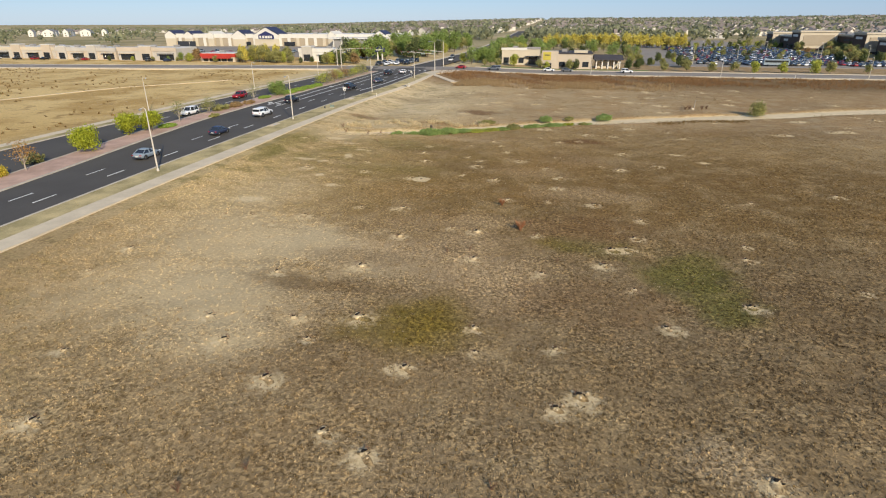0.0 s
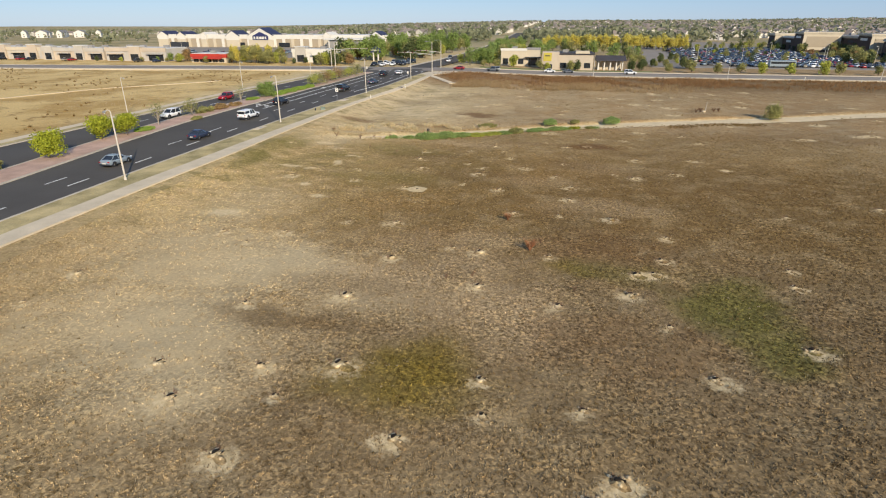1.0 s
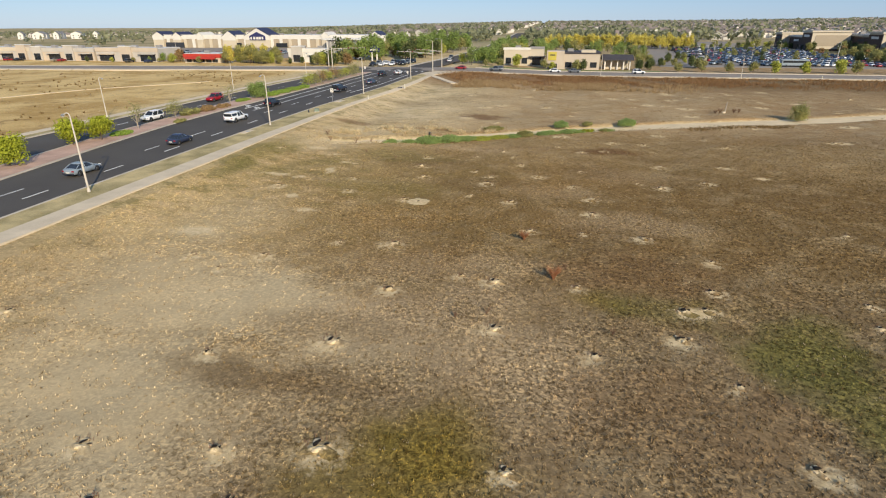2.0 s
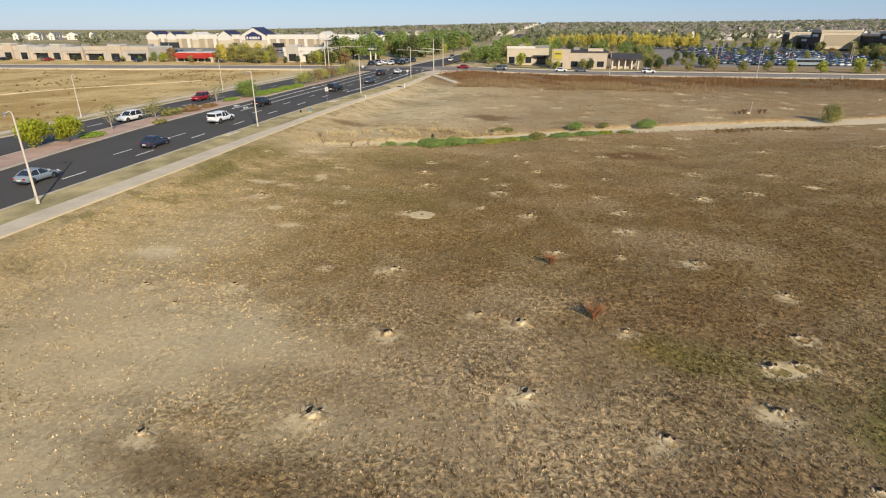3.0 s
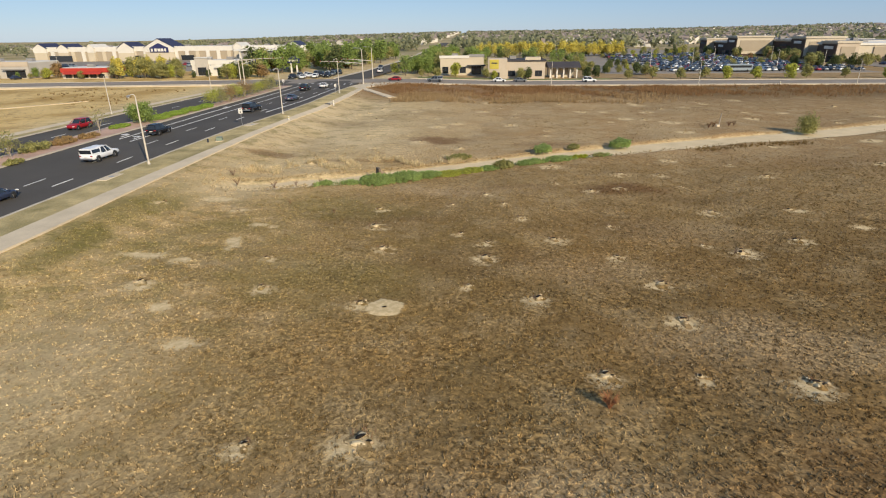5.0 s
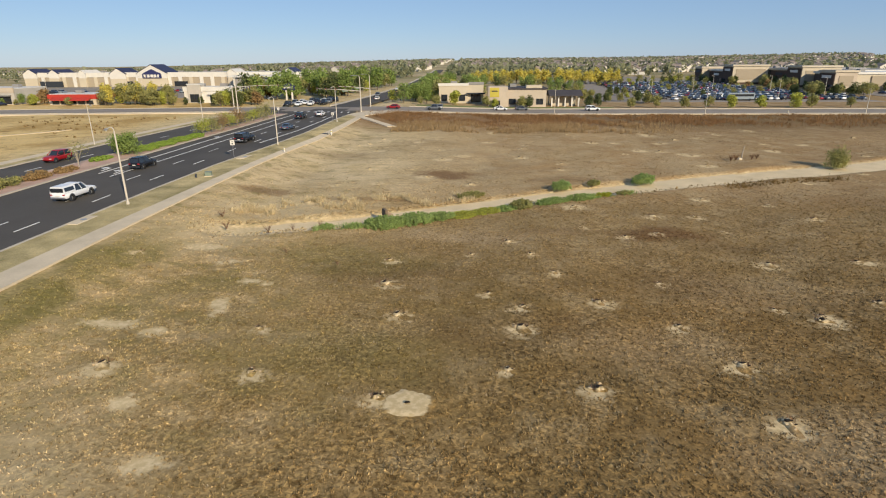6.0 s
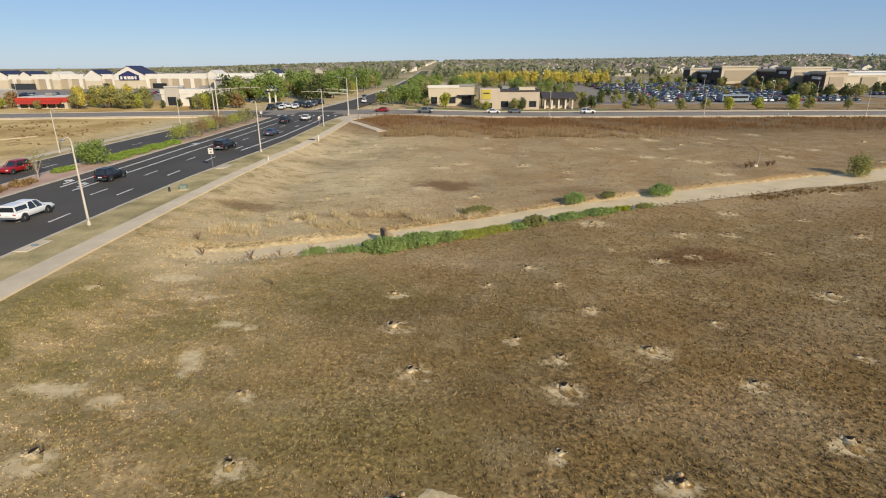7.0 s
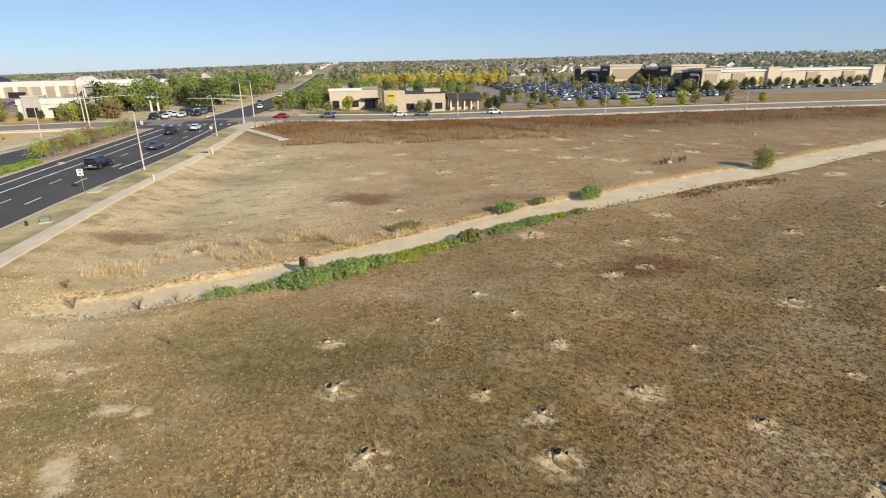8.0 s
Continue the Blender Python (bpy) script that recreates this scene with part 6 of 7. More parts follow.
rng = np.random.default_rng(5)
for x, t, s in ((46, "olive", 0.5), (55, "olive", 0.6), (65, "olive", 0.55), (73.5, "olive", 0.55), (81, "yellow-green", 0.75), (92, "yellow-green", 0.72), (104, "yellow-green", 0.85), (109.5, "olive", 0.65), (123, "olive", 0.5), (139, "yellow-green", 0.65)):
    plant(t, x, 258.5 + rng.uniform(-1, 1), s)
for x, y, t, s in ((6.5, 260.5, "olive", 0.55), (9.6, 261, "dark green", 0.55), (-18, 268, "yellow-green", 0.85), (-6.5, 261, "olive", 0.5), (-3.2, 261.5, "yellow-green", 0.5), (-29, 270, "green", 0.75), (-25, 262, "olive", 0.5), (-31, 262, "olive", 0.4), (32, 264, "dark green", 0.6), (36, 268, "dark green", 0.55)):
    plant(t, x, y, s)
for k in range(26):
    plant(("olive", "dark green", "olive", "yellow-green")[k % 4], rng.uniform(30, 62), rng.uniform(276, 345), rng.uniform(0.35, 0.6))
# the wooded strip along the street running on
for k in range(72):
    y = rng.uniform(284, 420)
    plant(("green", "green", "olive", "yellow-green", "green", "dark green", "olive", "rusty")[k % 8], rng.uniform(-108, -70) + (y - 284) * 0.1, y, rng.uniform(0.85, 1.35))
for k in range(40):
    y = rng.uniform(275, 430)
    plant(("green", "olive", "green", "yellow-green")[k % 4], rng.uniform(-36, -22) + (y - 300) * 0.03, y, rng.uniform(0.6, 1.0))
# the store's street trees
for k in range(110):
    x = -92 - 1.25 * k + rng.uniform(-1.5, 1.5)
    y, size = 254 + rng.uniform(0, 12) + 0.03 * abs(x + 92), rng.uniform(0.6, 1.05)
    if -126 < x < -104:
        size *= 0.5 if k % 3 == 0 else 0.0
    if -174 < x < -150:
        size *= 0.5 if k % 4 == 0 else 0.0
    if -150 < x < -126:
        size *= 1.12
    if x < -178:
        size *= 0.45 if k % 2 else 0.0
    if size > 0.1:
        warm = -150 < x < -122
        plant((("yellow-green", "golden", "olive", "yellow-green", "olive", "golden") if warm else ("olive", "green", "yellow-green", "olive", "rusty", "dark green"))[int(rng.integers(0, 6))], x, y, size)


def grove(name, label, spots):
    """Trees too far off to tell apart, joined."""
    joined(name, label, "trees", [(stock[t][k % 2], x, y, 2.4 * k, size, -0.1) for k, (t, x, y, size) in enumerate(spots)])


grove("street_trees", "mixed green trees lining the street running on", [(("green", "yellow-green", "olive", "green", "dark green")[k % 5], float(edge(NORTH_ROAD, y)) + rng.uniform(10, 18), y, rng.uniform(0.5, 0.9)) for k, y in enumerate(np.linspace(268, 520, 44))])
for k, (dx, y) in enumerate(((2.6, 282), (-2.8, 306), (2.4, 331), (-3.0, 362), (2.6, 395))):
    again(queue[(k + 1) % 3], float(edge(NORTH_ROAD, y)) + dx, y, 0 if dx > 0 else 180, lift=0.1, label=("white", "grey", "dark")[k % 3] + " car on the street running on")["group"] = ""
# aspens and the dark trees before them
grove("aspen_grove", "row of golden aspens behind the car park", [("golden", -8 + 2.6 * k + rng.uniform(-1, 1), 462 + rng.uniform(-6, 6), rng.uniform(0.85, 1.2)) for k in range(40)])
grove("dark_grove", "dark green trees before the golden aspens", [(("green", "dark green", "olive", "green")[k % 4], rng.uniform(-24, 50), rng.uniform(330, 452), rng.uniform(0.6, 1.0)) for k in range(40)] + [(("olive", "dark green", "yellow-green")[k % 3], 30 + 3.1 * k, 470 + rng.uniform(-8, 8), rng.uniform(0.5, 0.95)) for k in range(46)])
grove("car_park_trees", "small olive and green trees among the parked cars", [(("olive", "dark green", "yellow-green", "olive")[k % 4], rng.uniform(62, 160), rng.uniform(305, 452), rng.uniform(0.32, 0.62)) for k in range(48)])
for k in range(18):
    plant("golden" if k == 4 else ("dark green", "olive", "dark green")[k % 3], 192 + 5.2 * k, 354 + rng.uniform(-1, 1), rng.uniform(0.5, 0.8))
for k in range(10):
    plant(("dark green", "olive")[k % 2], 140 + 4 * k, 322 + rng.uniform(-6, 6), rng.uniform(0.6, 0.9))
for k in range(22):
    plant(("dark green", "olive", "dark green", "rusty")[k % 4], rng.uniform(150, 184), rng.uniform(345, 440), rng.uniform(0.55, 0.9))

# ---- far suburb ----
homes = [house("pale suburban house with a brown gabled roof", 11, 9, 5.4, 2.6, 1), house("tan two-storey suburban house with a brown roof", 12, 10, 5.8, 3.0, 2), house("light suburban house with a steep brown roof", 10, 11, 5.2, 3.2, 3)]
rng = np.random.default_rng(21)
n = 0
while n < 150:
    az, r = radians(rng.uniform(-56, 50)), 560 + 1700 * rng.uniform() ** 1.2
    x, y = r * math.sin(az), 60 + r * math.cos(az)
    if -360 < x < -95 and y < 620 or 120 < x < 330 and y < 640 or abs(x + 62) < 26 or (az < radians(-30) and r < 1500):
        continue
    (stand(homes[n], x, y, rng.uniform(0, 360)) if n < 3 else again(homes[n % 3], x, y, rng.uniform(0, 360), rng.uniform(0.85, 1.15)))
    n += 1


def far_roofs():
    """The many small houses towards the skyline."""
    rng = np.random.default_rng(14)
    n = 7200
    az, r = np.radians(rng.uniform(-58, 52, n)), 700 + 2300 * rng.uniform(0, 1, n)
    x, y = r * np.sin(az), 60 + r * np.cos(az)
    keep = ((az > np.radians(-27)) | (r > 1700)) & (np.abs(x - edge(NORTH_ROAD, y)) > 22) & ((az < np.radians(34)) | (r < 1300))
    x, y = x[keep], y[keep]
    n = len(x)
    z = land(x, y) - 0.5
    verts, faces, slots = [], [], []
    turn, w, d, h = rng.uniform(0, 3.14, n), rng.uniform(9, 15, n), rng.uniform(8, 12, n), rng.uniform(4.5, 6.5, n)
    for k in range(n):
        c, s, b = math.cos(turn[k]), math.sin(turn[k]), len(verts)
        a, e, t = w[k] / 2, d[k] / 2, h[k]
        for px, py, pz in ((-a, -e, -2), (a, -e, -2), (a, e, -2), (-a, e, -2), (-a, -e, t), (a, -e, t), (a, e, t), (-a, e, t), (0, -e, t + 3), (0, e, t + 3), (-a - 0.6, -e - 0.5, t - 0.2), (a + 0.6, -e - 0.5, t - 0.2), (a + 0.6, e + 0.5, t - 0.2), (-a - 0.6, e + 0.5, t - 0.2), (0, -e - 0.5, t + 3.3), (0, e + 0.5, t + 3.3)):
            verts.append((x[k] + c * px - s * py, y[k] + s * px + c * py, z[k] + pz))
        faces += [(b, b + 1, b + 5, b + 8, b + 4), (b + 1, b + 2, b + 6, b + 5), (b + 2, b + 3, b + 7, b + 9, b + 6), (b + 3, b, b + 4, b + 7), (b + 10, b + 14, b + 15, b + 13), (b + 14, b + 11, b + 12, b + 15)]
        slots += [0, 0, 0, 0, 1, 1]
    ob = link_mesh("far_houses", verts, faces, (HOUSE_WALL, ROOF_BROWN))
    ob.data.polygons.foreach_set("material_index", slots)
    tagged(ob, "many small pale houses with brown roofs near the skyline", "houses", kind="stuff")


far_roofs()


def apartments(x, y, label, n):
    g = ground_z(x, y)
    top = empty("apartment_building", label, "building", pose(x, y, g, 0, 0, 30), group="apartment blocks on the far plain")
    wall_box("wall", WHITE, top, -n * 4, n * 4, -7, 7, -3, 8.2)
    gable("gable", WHITE, top, 0, n * 8, -7, 7, 8.2, 12)
    gable_roof(top, 0, n * 8, -7, 7, 8.2, 12, GREY_WALL).name = "roof"
    for k in range(n):
        for z in (1, 4.6):
            wall_box("window", GLASS, top, -n * 4 + 8 * k + 3, -n * 4 + 8 * k + 4.6, -7.1, -6.95, z, z + 1.6)


for k in range(9):
    apartments(-884 + 11.5 * k, 866 + 30 * (k % 3), "white apartment block with a gabled roof on the far plain", 1 + k % 2)


def far_woods():
    """Tree crowns out to the skyline."""
    rng = np.random.default_rng(9)
    n = 21000
    az = np.radians(rng.uniform(-60, 56, n))
    r = 480 + 2900 * rng.uniform(0, 1, n) ** 1.15
    x, y = r * np.sin(az), 60 + r * np.cos(az)
    clump = np.sin(x * 0.013 + 1.3) * np.sin(y * 0.011) + 0.6 * np.sin(x * 0.031 + y * 0.027)
    keep = (clump > rng.normal(-0.1, 0.6, n)) & ~((x > -345) & (x < -95) & (y < 560)) & ~((x > 130) & (x < 330) & (y < 600)) & (np.abs(x - edge(NORTH_ROAD, y)) > 17) & ~((x > 40) & (x < 180) & (y < 600))
    open_plain = (az < np.radians(-29)) & (r < 1500)
    keep &= ~open_plain | (rng.uniform(0, 1, n) < 0.06)
    hill = (az > np.radians(33)) & (r > 900) & (rng.uniform(0, 1, n) < 0.8)
    keep &= ~hill
    x, y, r = x[keep], y[keep], r[keep]
    n = len(x)
    z = land(x, y)
    high = rng.uniform(6, 13, n)
    per = 22
    c = np.repeat(np.stack([x, y, z], 1), per, 0)
    h = np.repeat(high, per)
    d = rng.normal(size=(n * per, 3))
    d /= np.linalg.norm(d, axis=1)[:, None]
    d *= rng.uniform(0.4, 1.05, n * per)[:, None]
    c = c + d * np.stack([h * 0.42, h * 0.42, h * 0.44], 1) + np.stack([0 * h, 0 * h, h * 0.52], 1)
    t = rng.normal(size=(n * per, 3))
    t /= np.linalg.norm(t, axis=1)[:, None]
    b = np.cross(t, rng.normal(size=(n * per, 3)))
    b /= np.linalg.norm(b, axis=1)[:, None]
    s = (h * rng.uniform(0.14, 0.26, n * per))[:, None]
    v = np.stack([c - t * s, c + t * s + b * s * 0.4, c + b * s * 1.3], 1).reshape(-1, 3)
    f = np.arange(len(v)).reshape(-1, 3)
    ob = link_fast("far_woods", v, f, FAR_HAZY_LEAF)
    tagged(ob, "far hazy grey-green treetops of the suburb out to the skyline", "woods", kind="stuff")


far_woods()


# ---- prairie growth ----
def blades(name, n, region, high, wide, mat, label, seed, per=3, keep=None, lean=0.5, category="grass", clump=None):
    """Blade triangles in tufts over a stretch of the plan (x0, x1, y0, y1)."""
    rng = np.random.default_rng(seed)
    x, y = rng.uniform(region[0], region[1], n), rng.uniform(region[2], region[3], n)
    if keep is not None:
        k = keep(x, y, rng)
        x, y = x[k], y[k]
    n = len(x)
    z = surface(x, y)
    c = np.repeat(np.stack([x, y, z], 1), per, 0)
    m = n * per
    c[:, :2] += rng.normal(0, clump or wide * 1.2, (m, 2))
    c[:, 2] -= 0.12 * high + 0.03
    a = rng.uniform(0, 2 * np.pi, m)
    side = np.stack([np.cos(a), np.sin(a), 0 * a], 1) * (wide * rng.uniform(0.6, 1.3, m))[:, None]
    h = high * rng.uniform(0.5, 1.25, m)
    b = rng.uniform(0, 2 * np.pi, m)
    tip = c + np.stack([np.cos(b) * h * lean * rng.uniform(0, 1, m), np.sin(b) * h * lean * rng.uniform(0, 1, m), h], 1)
    v = np.stack([c - side, c + side, tip], 1).reshape(-1, 3)
    f = np.arange(len(v)).reshape(-1, 3)
    return tagged(link_fast(name, v, f, mat), label, category, kind="stuff")


def off_channel(x, y, margin=0.2):
    cx = [p[0] for p in CHANNEL]
    d = np.abs(y - np.interp(x, cx, [p[1] for p in CHANNEL])) - np.interp(x, cx, [p[2] for p in CHANNEL])
    return (d > margin) | (x < -42)


def drift(x, y, f, ph):
    return np.sin(x * f + ph) * np.sin(y * f * 0.83 + 1.7 * ph) + 0.6 * np.sin(x * f * 2.3 + y * f * 1.9 + ph) + 0.4 * np.sin(x * f * 5.1 - y * f * 4.3)


def off_worn(x, y):
    """Clear of the bare burrow fans and worn patches."""
    clear = np.hypot(x + 17.6, y - 75.4) > 1.5
    for k, (px, py) in enumerate((*SPOTS_NEAR, *SPOTS_FAR, *SPOTS_MORE)):
        clear &= np.hypot(x - px, (y - py) * 1.2) > 0.45 + 0.1 * ((k * 7) % 5)
    for px, py, rx, ry in WORN:
        clear &= np.hypot((x - px) / rx, (y - py) / ry) > 0.55
    return clear


def grown(x, y, r):
    """Fewer tufts on the ground painted with dust and sun glow."""
    keep = off_channel(x, y) & off_worn(x, y)
    for px, py, rx, ry, amount in DUST_GLOW_PATCHES:
        keep &= r.uniform(0, 1, len(x)) > amount * 0.85 * ease(1.3, 0.6, np.hypot((x - px) / rx, (y - py) / ry))
    return keep


def thinning(x, y, r):
    return grown(x, y, r) & (r.uniform(0, 1, len(x)) < ease(72, 34, x) * ease(138, 92, y))


blades("dry_grass", 15000, (-48, 72, 12, 136), 0.16, 0.045, STRAW, "short pale dry grass tufts scattered over the prairie", 31, per=5, keep=lambda x, y, r: thinning(x, y, r) & (drift(x, y, 0.2, 0.4) > r.normal(-0.2, 1.0, len(x))), lean=0.6)
blades("brown_grass", 20000, (-46, 72, 12, 136), 0.17, 0.045, BROWN_STRAW, "short brown grass tufts scattered over the prairie", 32, per=5, keep=lambda x, y, r: thinning(x, y, r) & (drift(x, y, 0.17, 2.1) > r.normal(-0.3, 1.0, len(x))) & (r.uniform(0, 1, len(x)) < ease(-46, -12, x) * 0.85 + 0.15), lean=0.6)
blades("prairie_grass", 190000, (-48, 72, 12, 136), 0.14, 0.06, STALKS, "short matted prairie grass in straw, brown and olive", 30, per=5, keep=thinning, lean=1.0)
blades("bank_grass", 900, (-43, -13, 110, 128), 0.68, 0.05, BUNCH, "tall pale bunch grass on the channel bank", 33, per=46, keep=lambda x, y, r: off_channel(x, y, 0.6) & (y > np.interp(x, [-42, -20], [111, 117])) & (y < np.interp(x, [-42, -30, -14], [116, 122, 124])) & (drift(x, y, 0.6, 0.3) > 0.15), lean=0.9, clump=0.2)
blades("field_grass", 12000, (-44, 110, 112, 232), 0.16, 0.05, STRAW, "pale dry grass of the farther prairie", 34, keep=lambda x, y, r: off_channel(x, y) & (drift(x, y, 0.12, 1.1) > r.normal(0.1, 0.5, len(x))))
blades("field_weeds", 12000, (-44, 110, 112, 232), 0.22, 0.06, BROWN_STRAW, "brown weeds of the farther prairie", 35, keep=lambda x, y, r: off_channel(x, y) & (drift(x, y, 0.1, 3.3) > r.normal(0.0, 0.5, len(x))) & (r.uniform(0, 1, len(x)) < 0.25 + 0.75 * ease(-25, 10, x)))
blades("reeds", 30000, (-44, 150, 196, 231), 0.85, 0.07, REED, "tall red-brown dry weeds along the cross street", 36, per=3, keep=lambda x, y, r: (r.uniform(0, 1, len(x)) < ease(196, 210, y)) & (r.uniform(0, 1, len(x)) < ease(-46, -34, x)) & (drift(x, y, 0.14, 0.8) > r.normal(-0.3, 0.4, len(x))) & (r.uniform(0, 1, len(x)) < ease(110, 30, x) * 0.6 + 0.4) & ~((x < -29) & (y < 217) & (y > 195) & (np.abs((x + 39) + 0.73 * (y - 206)) < 4)), category="weeds")
blades("pale_reeds", 11000, (-33, 60, 187, 205), 1.15, 0.055, PALE_REED, "pale dry stalks before the red-brown weeds", 37, per=3, keep=lambda x, y, r: (drift(x, y, 0.2, 0.1) > -0.3) & (r.uniform(0, 1, len(x)) < ease(48, 12, x)), category="weeds")
blades("golden_grass", 36000, (-330, -95, 60, 214), 0.2, 0.05, STRAW, "golden dry grass of the field beyond the road", 38, keep=lambda x, y, r: (x < edge(KERB_WEST, y) - 5.5) & (drift(x, y, 0.05, 0.9) > r.normal(-0.1, 0.6, len(x))))
blades("scrub", 2600, (-300, -96, 60, 212), 0.6, 0.12, BROWN_STRAW, "brown scrubby weeds scattered over the golden field", 42, per=9, keep=lambda x, y, r: (x < edge(KERB_WEST, y) - 6) & (drift(x, y, 0.06, 2.2) > r.normal(0.5, 0.5, len(x))), lean=0.9, category="weeds")
blades("verge_grass", 9000, (-57.5, -45, 20, 214), 0.07, 0.025, VERGE, "short brown-green grass of the roadside verge", 39, keep=lambda x, y, r: (x > edge(KERB_EAST, y) + 0.5) & (x < edge(WALK_IN, y) - 0.15)).location.z = 0.2


blades("weeds", 9000, (-31, 9, 106, 126), 0.55, 0.04, WEED, "green leafy weeds along the channel edge", 41, per=5, keep=lambda x, y, r: (np.abs(y - np.interp(x, [-31, -20, -9, 9], [106.8, 111.0, 116.8, 125.0])) < 0.9) & (drift(x, y, 0.8, 0.5) > -0.4), lean=0.8, category="weeds")
blades("dead_brush", 900, (23, 44, 126, 139), 0.5, 0.05, BROWN_STRAW, "dark dead brush along the channel bank", 40, per=8, keep=lambda x, y, r: off_channel(x, y, 0.1) & (np.abs(y - np.interp(x, [23, 44], [129.5, 135.5])) < 1.3), lean=0.9, category="brush")


# ---- burrow mounds ----
def worn_soil(ob, r, a=0.25, c=1.0, tone=0.95):
    """Bare towards the middle, grown over at the rim."""
    v = np.array([p.co.to_tuple() for p in ob.data.vertices])
    d = np.hypot(v[:, 0], v[:, 1]) / r
    layer = ob.data.attributes.new("bare", "FLOAT", "POINT")
    layer.data.foreach_set("value", (tone * (1 - ease(a, c, d))).astype(np.float32))
    for p in ob.data.polygons:
        p.use_smooth = True


def mound(r, h, seed, label, full=True):
    """A low fan of thrown-out soil with a lip at its west end and a dark slit behind the lip."""
    rng = np.random.default_rng(seed)
    top = empty("burrow_mound", label, "burrow mound", group="burrow mounds in the prairie")
    bm = bmesh.new()
    rings, sides = [], 20
    ph = rng.uniform(0, 6.28, 3)
    for f, z in ((1.3, -0.05), (1.0, 0.02 * h), (0.74, 0.3 * h), (0.48, 0.75 * h), (0.28, h), (0.1, 0.8 * h)):
        ring = []
        for k in range(sides):
            a = 2 * math.pi * k / sides
            w = 1 + (0.2 * math.sin(2 * a + ph[0]) + 0.14 * math.sin(3 * a + ph[1]) + 0.09 * math.sin(5 * a + ph[2])) * (0.3 + 0.7 * f)
            x, y = r * f * w * math.cos(a), 0.72 * r * f * w * math.sin(a)
            x = x * (1.5 if x > 0 else 0.5 + 0.25 * f) - 0.1 * r
            ring.append(bm.verts.new((x, y, z + rng.normal(0, 0.022) * (f < 0.95))))
        rings.append(ring)
    for a, c in zip(rings, rings[1:]):
        for k in range(sides):
            bm.faces.new((a[k], a[(k + 1) % sides], c[(k + 1) % sides], c[k]))
    bm.faces.new(rings[-1])
    worn_soil(part("soil", bm, PRAIRIE, top), 1.1 * r, tone=0.56)
    # fresh pale soil heaped on the sunlit side, clods round it
    for k in range(2 if full else 1):
        bm = bmesh.new()
        bmesh.ops.create_icosphere(bm, subdivisions=2, radius=1.0)
        ph = rng.uniform(0, 6.28, 3)
        for v in bm.verts:
            w = 1 + 0.2 * math.sin(3 * v.co.x + ph[0]) + 0.18 * math.sin(4 * v.co.y + ph[1]) + 0.1 * math.sin(7 * v.co.z + 5 * v.co.x + ph[2])
            v.co = Vector((v.co.x * 0.5 * w, v.co.y * 0.36 * w, v.co.z * 0.16 * w)) * r * (0.8, 0.5, 0.36)[k]
        o = part("lump", bm, FRESH, top, "pale fresh soil")
        o.location, o.rotation_euler = ((0.12, -0.42, 0.4)[k] * r + rng.normal(0, 0.05), (-0.05, 0.42, -0.3)[k] * r, 0.6 * h), (0, 0, rng.uniform(0, 3))
    # the openings behind the heaps: near-black flat lumps for the shade inside
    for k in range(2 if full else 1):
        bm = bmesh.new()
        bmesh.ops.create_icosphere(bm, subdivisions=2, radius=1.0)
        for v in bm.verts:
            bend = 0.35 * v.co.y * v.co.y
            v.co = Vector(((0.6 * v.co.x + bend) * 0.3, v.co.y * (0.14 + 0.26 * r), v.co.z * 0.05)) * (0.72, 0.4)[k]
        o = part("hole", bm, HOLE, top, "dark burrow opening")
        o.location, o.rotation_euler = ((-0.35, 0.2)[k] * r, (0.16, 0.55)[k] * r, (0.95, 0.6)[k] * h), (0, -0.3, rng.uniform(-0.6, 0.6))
    for k in range(3 if full else 0):
        a = rng.uniform(0, 6.28)
        bm = bmesh.new()
        bmesh.ops.create_icosphere(bm, subdivisions=1, radius=rng.uniform(0.03, 0.09))
        for v in bm.verts:
            v.co = Vector((v.co.x * rng.uniform(0.8, 1.5), v.co.y * rng.uniform(0.8, 1.2), v.co.z * rng.uniform(0.5, 0.9)))
        o = part("clod", bm, FRESH if k % 2 else BARE, top)
        d = r * rng.uniform(0.3, 1.5)
        o.location = (d * math.cos(a), d * math.sin(a), 0.03 + 0.5 * h * max(0, 1 - d / r))
    if not full:
        return top
    # a few dark dead stems left standing on the rim
    bm = bmesh.new()
    for k in range(14):
        a, d = rng.uniform(1.6, 3.6), r * rng.uniform(0.7, 1.3)
        x, y = d * math.cos(a), d * math.sin(a)
        tube(bm, [(x, y, -0.03), (x + rng.normal(0, 0.05), y + rng.normal(0, 0.05), rng.uniform(0.1, 0.26))], [0.018, 0.004], 3)
    part("stem_tuft", bm, TWIG, top, "dark dead stems")
    return top


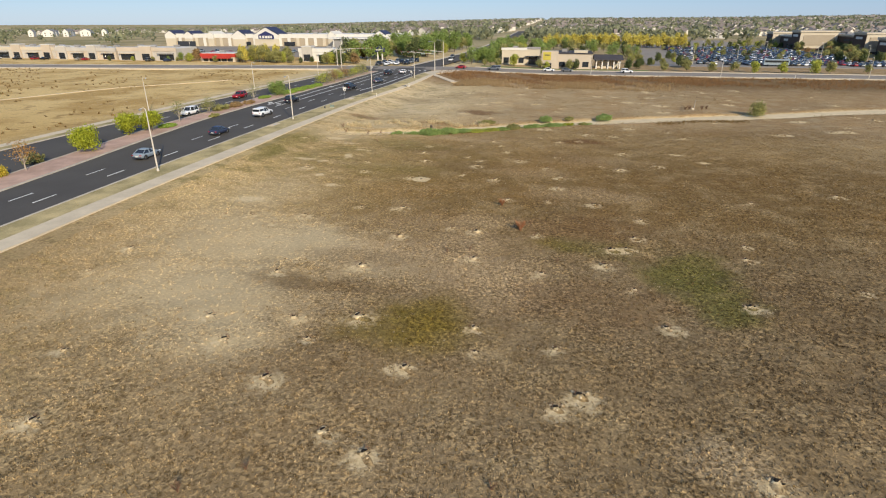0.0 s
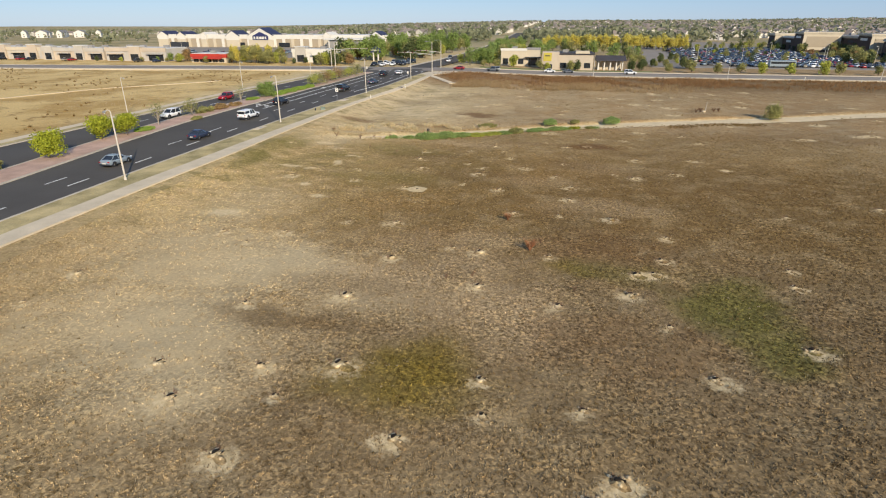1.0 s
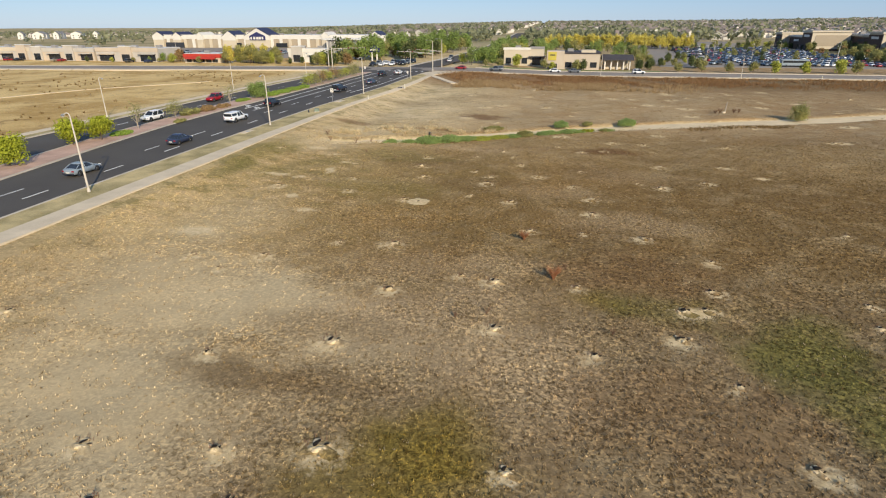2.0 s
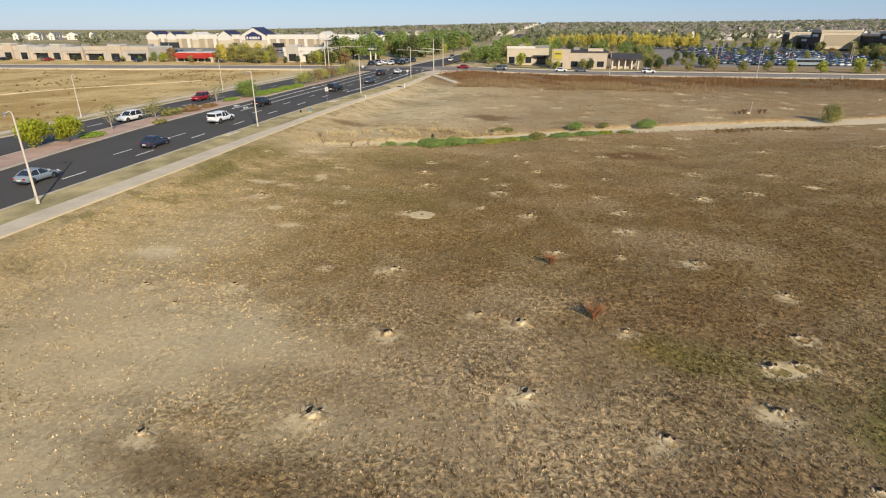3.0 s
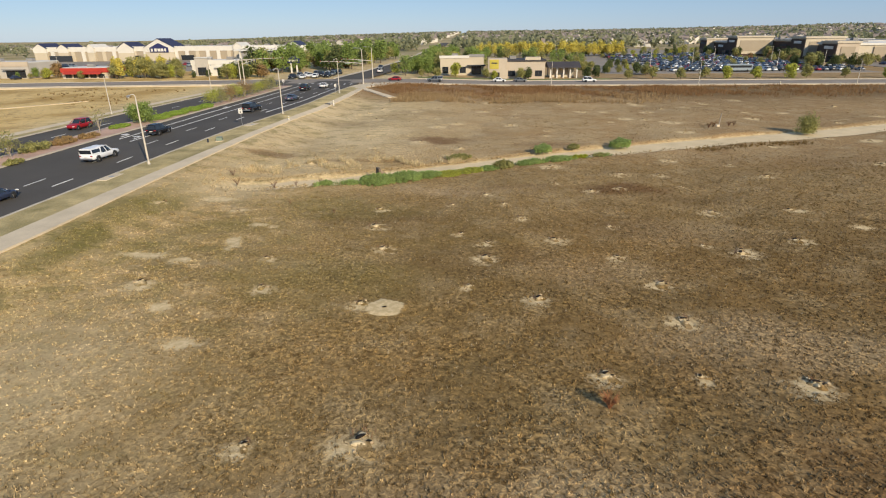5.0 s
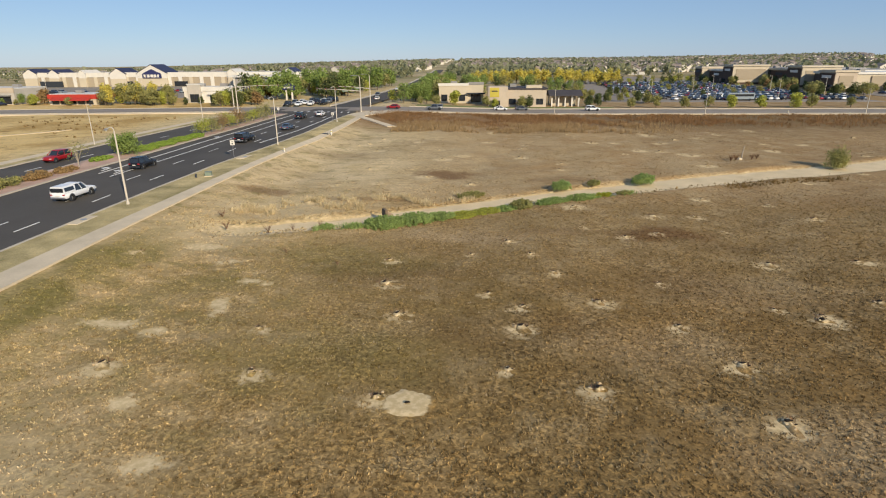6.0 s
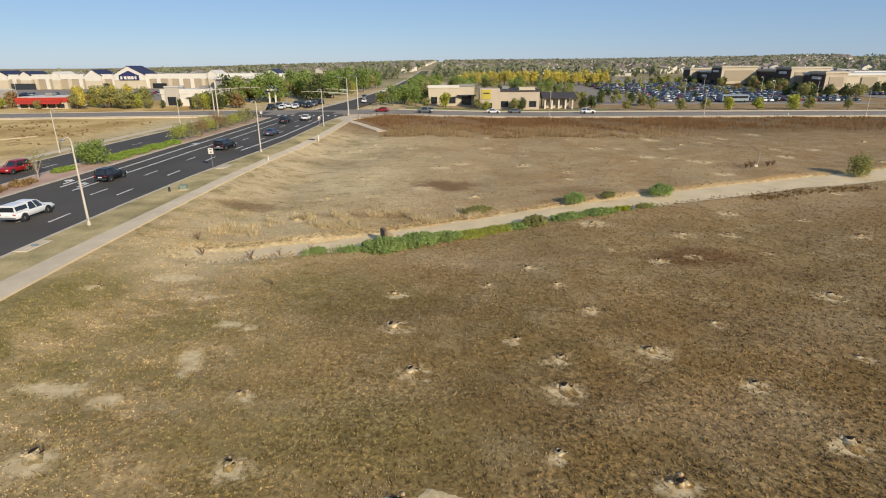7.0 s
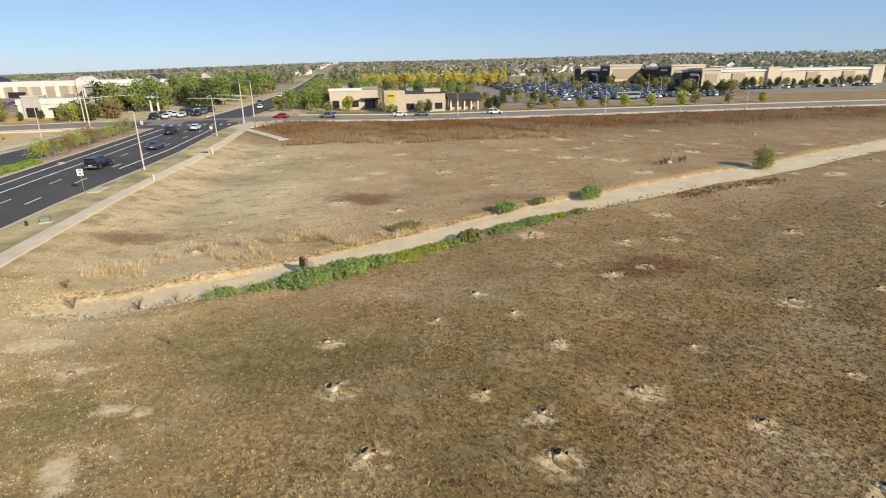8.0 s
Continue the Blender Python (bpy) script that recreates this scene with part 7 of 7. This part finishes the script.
mounds = [mound(0.46, 0.13, 1, "pale soil mound with a dark burrow hole"), mound(0.38, 0.11, 2, "small trampled burrow mound of pale soil"), mound(0.56, 0.11, 3, "broad low burrow mound of pale soil"), mound(0.34, 0.15, 4, "small steep burrow mound with loose clods")]
for k, (x, y) in enumerate(SPOTS_NEAR + SPOTS_FAR + SPOTS_MORE):
    size = 0.78 + 0.14 * ((k * 7) % 5)
    turn = (77 * k) % 80 - 85
    (stand(mounds[k], x, y, turn, size) if k < 4 else again(mounds[(k * 3 + k // 4) % 4], x, y, turn, size))
far_mounds = [mound(0.5, 0.12, 5, "low burrow mound of pale soil beyond the channel", False), mound(0.42, 0.14, 6, "small burrow mound of pale soil beyond the channel", False)]
for k, (x, y) in enumerate(SPOTS_BEYOND):
    size, turn = 0.9 + 0.2 * (k % 4), (50 * k) % 80 - 85
    (stand(far_mounds[k], x, y, turn, size) if k < 2 else again(far_mounds[k % 2], x, y, turn, size))


def bare_patch(x, y, rx, ry, seed, label):
    rng = np.random.default_rng(seed)
    bm = bmesh.new()
    sides, ph = 40, rng.uniform(0, 6.28, 3)
    rings = []
    for f, z in ((1.04, -0.02), (0.95, 0.004), (0.6, 0.02), (0.2, 0.005)):
        rings.append([bm.verts.new((rx * f * math.cos(a) * w, ry * f * math.sin(a) * w, z)) for a in [2 * math.pi * k / sides for k in range(sides)] for w in [1 + 0.07 * math.sin(2 * a + ph[0]) + 0.04 * math.sin(5 * a + ph[1]) + rng.normal(0, 0.055)]])
    for a, c in zip(rings, rings[1:]):
        for k in range(sides):
            bm.faces.new((a[k], a[(k + 1) % sides], c[(k + 1) % sides], c[k]))
    bm.faces.new(rings[-1])
    ob = part("bare_patch", bm, PRAIRIE)
    worn_soil(ob, rx, 0.72, 1.1)
    stand(tagged(ob, label, "bare soil"), x, y, lift=0.012)


bare_patch(-17.6, 75.4, 1.45, 1.25, 60, "round pale bare soil disc with a dark centre")
bm = bmesh.new()
bmesh.ops.create_icosphere(bm, subdivisions=2, radius=0.12)
for v in bm.verts:
    v.co = Vector((v.co.x * 1.4, v.co.y * 0.8, max(v.co.z * 0.35, -0.02)))
stand(tagged(part("dark_clod", bm, HOLE), "dark clod at the centre of the bare disc", "clod"), -17.6, 75.3, 20, lift=0.1)
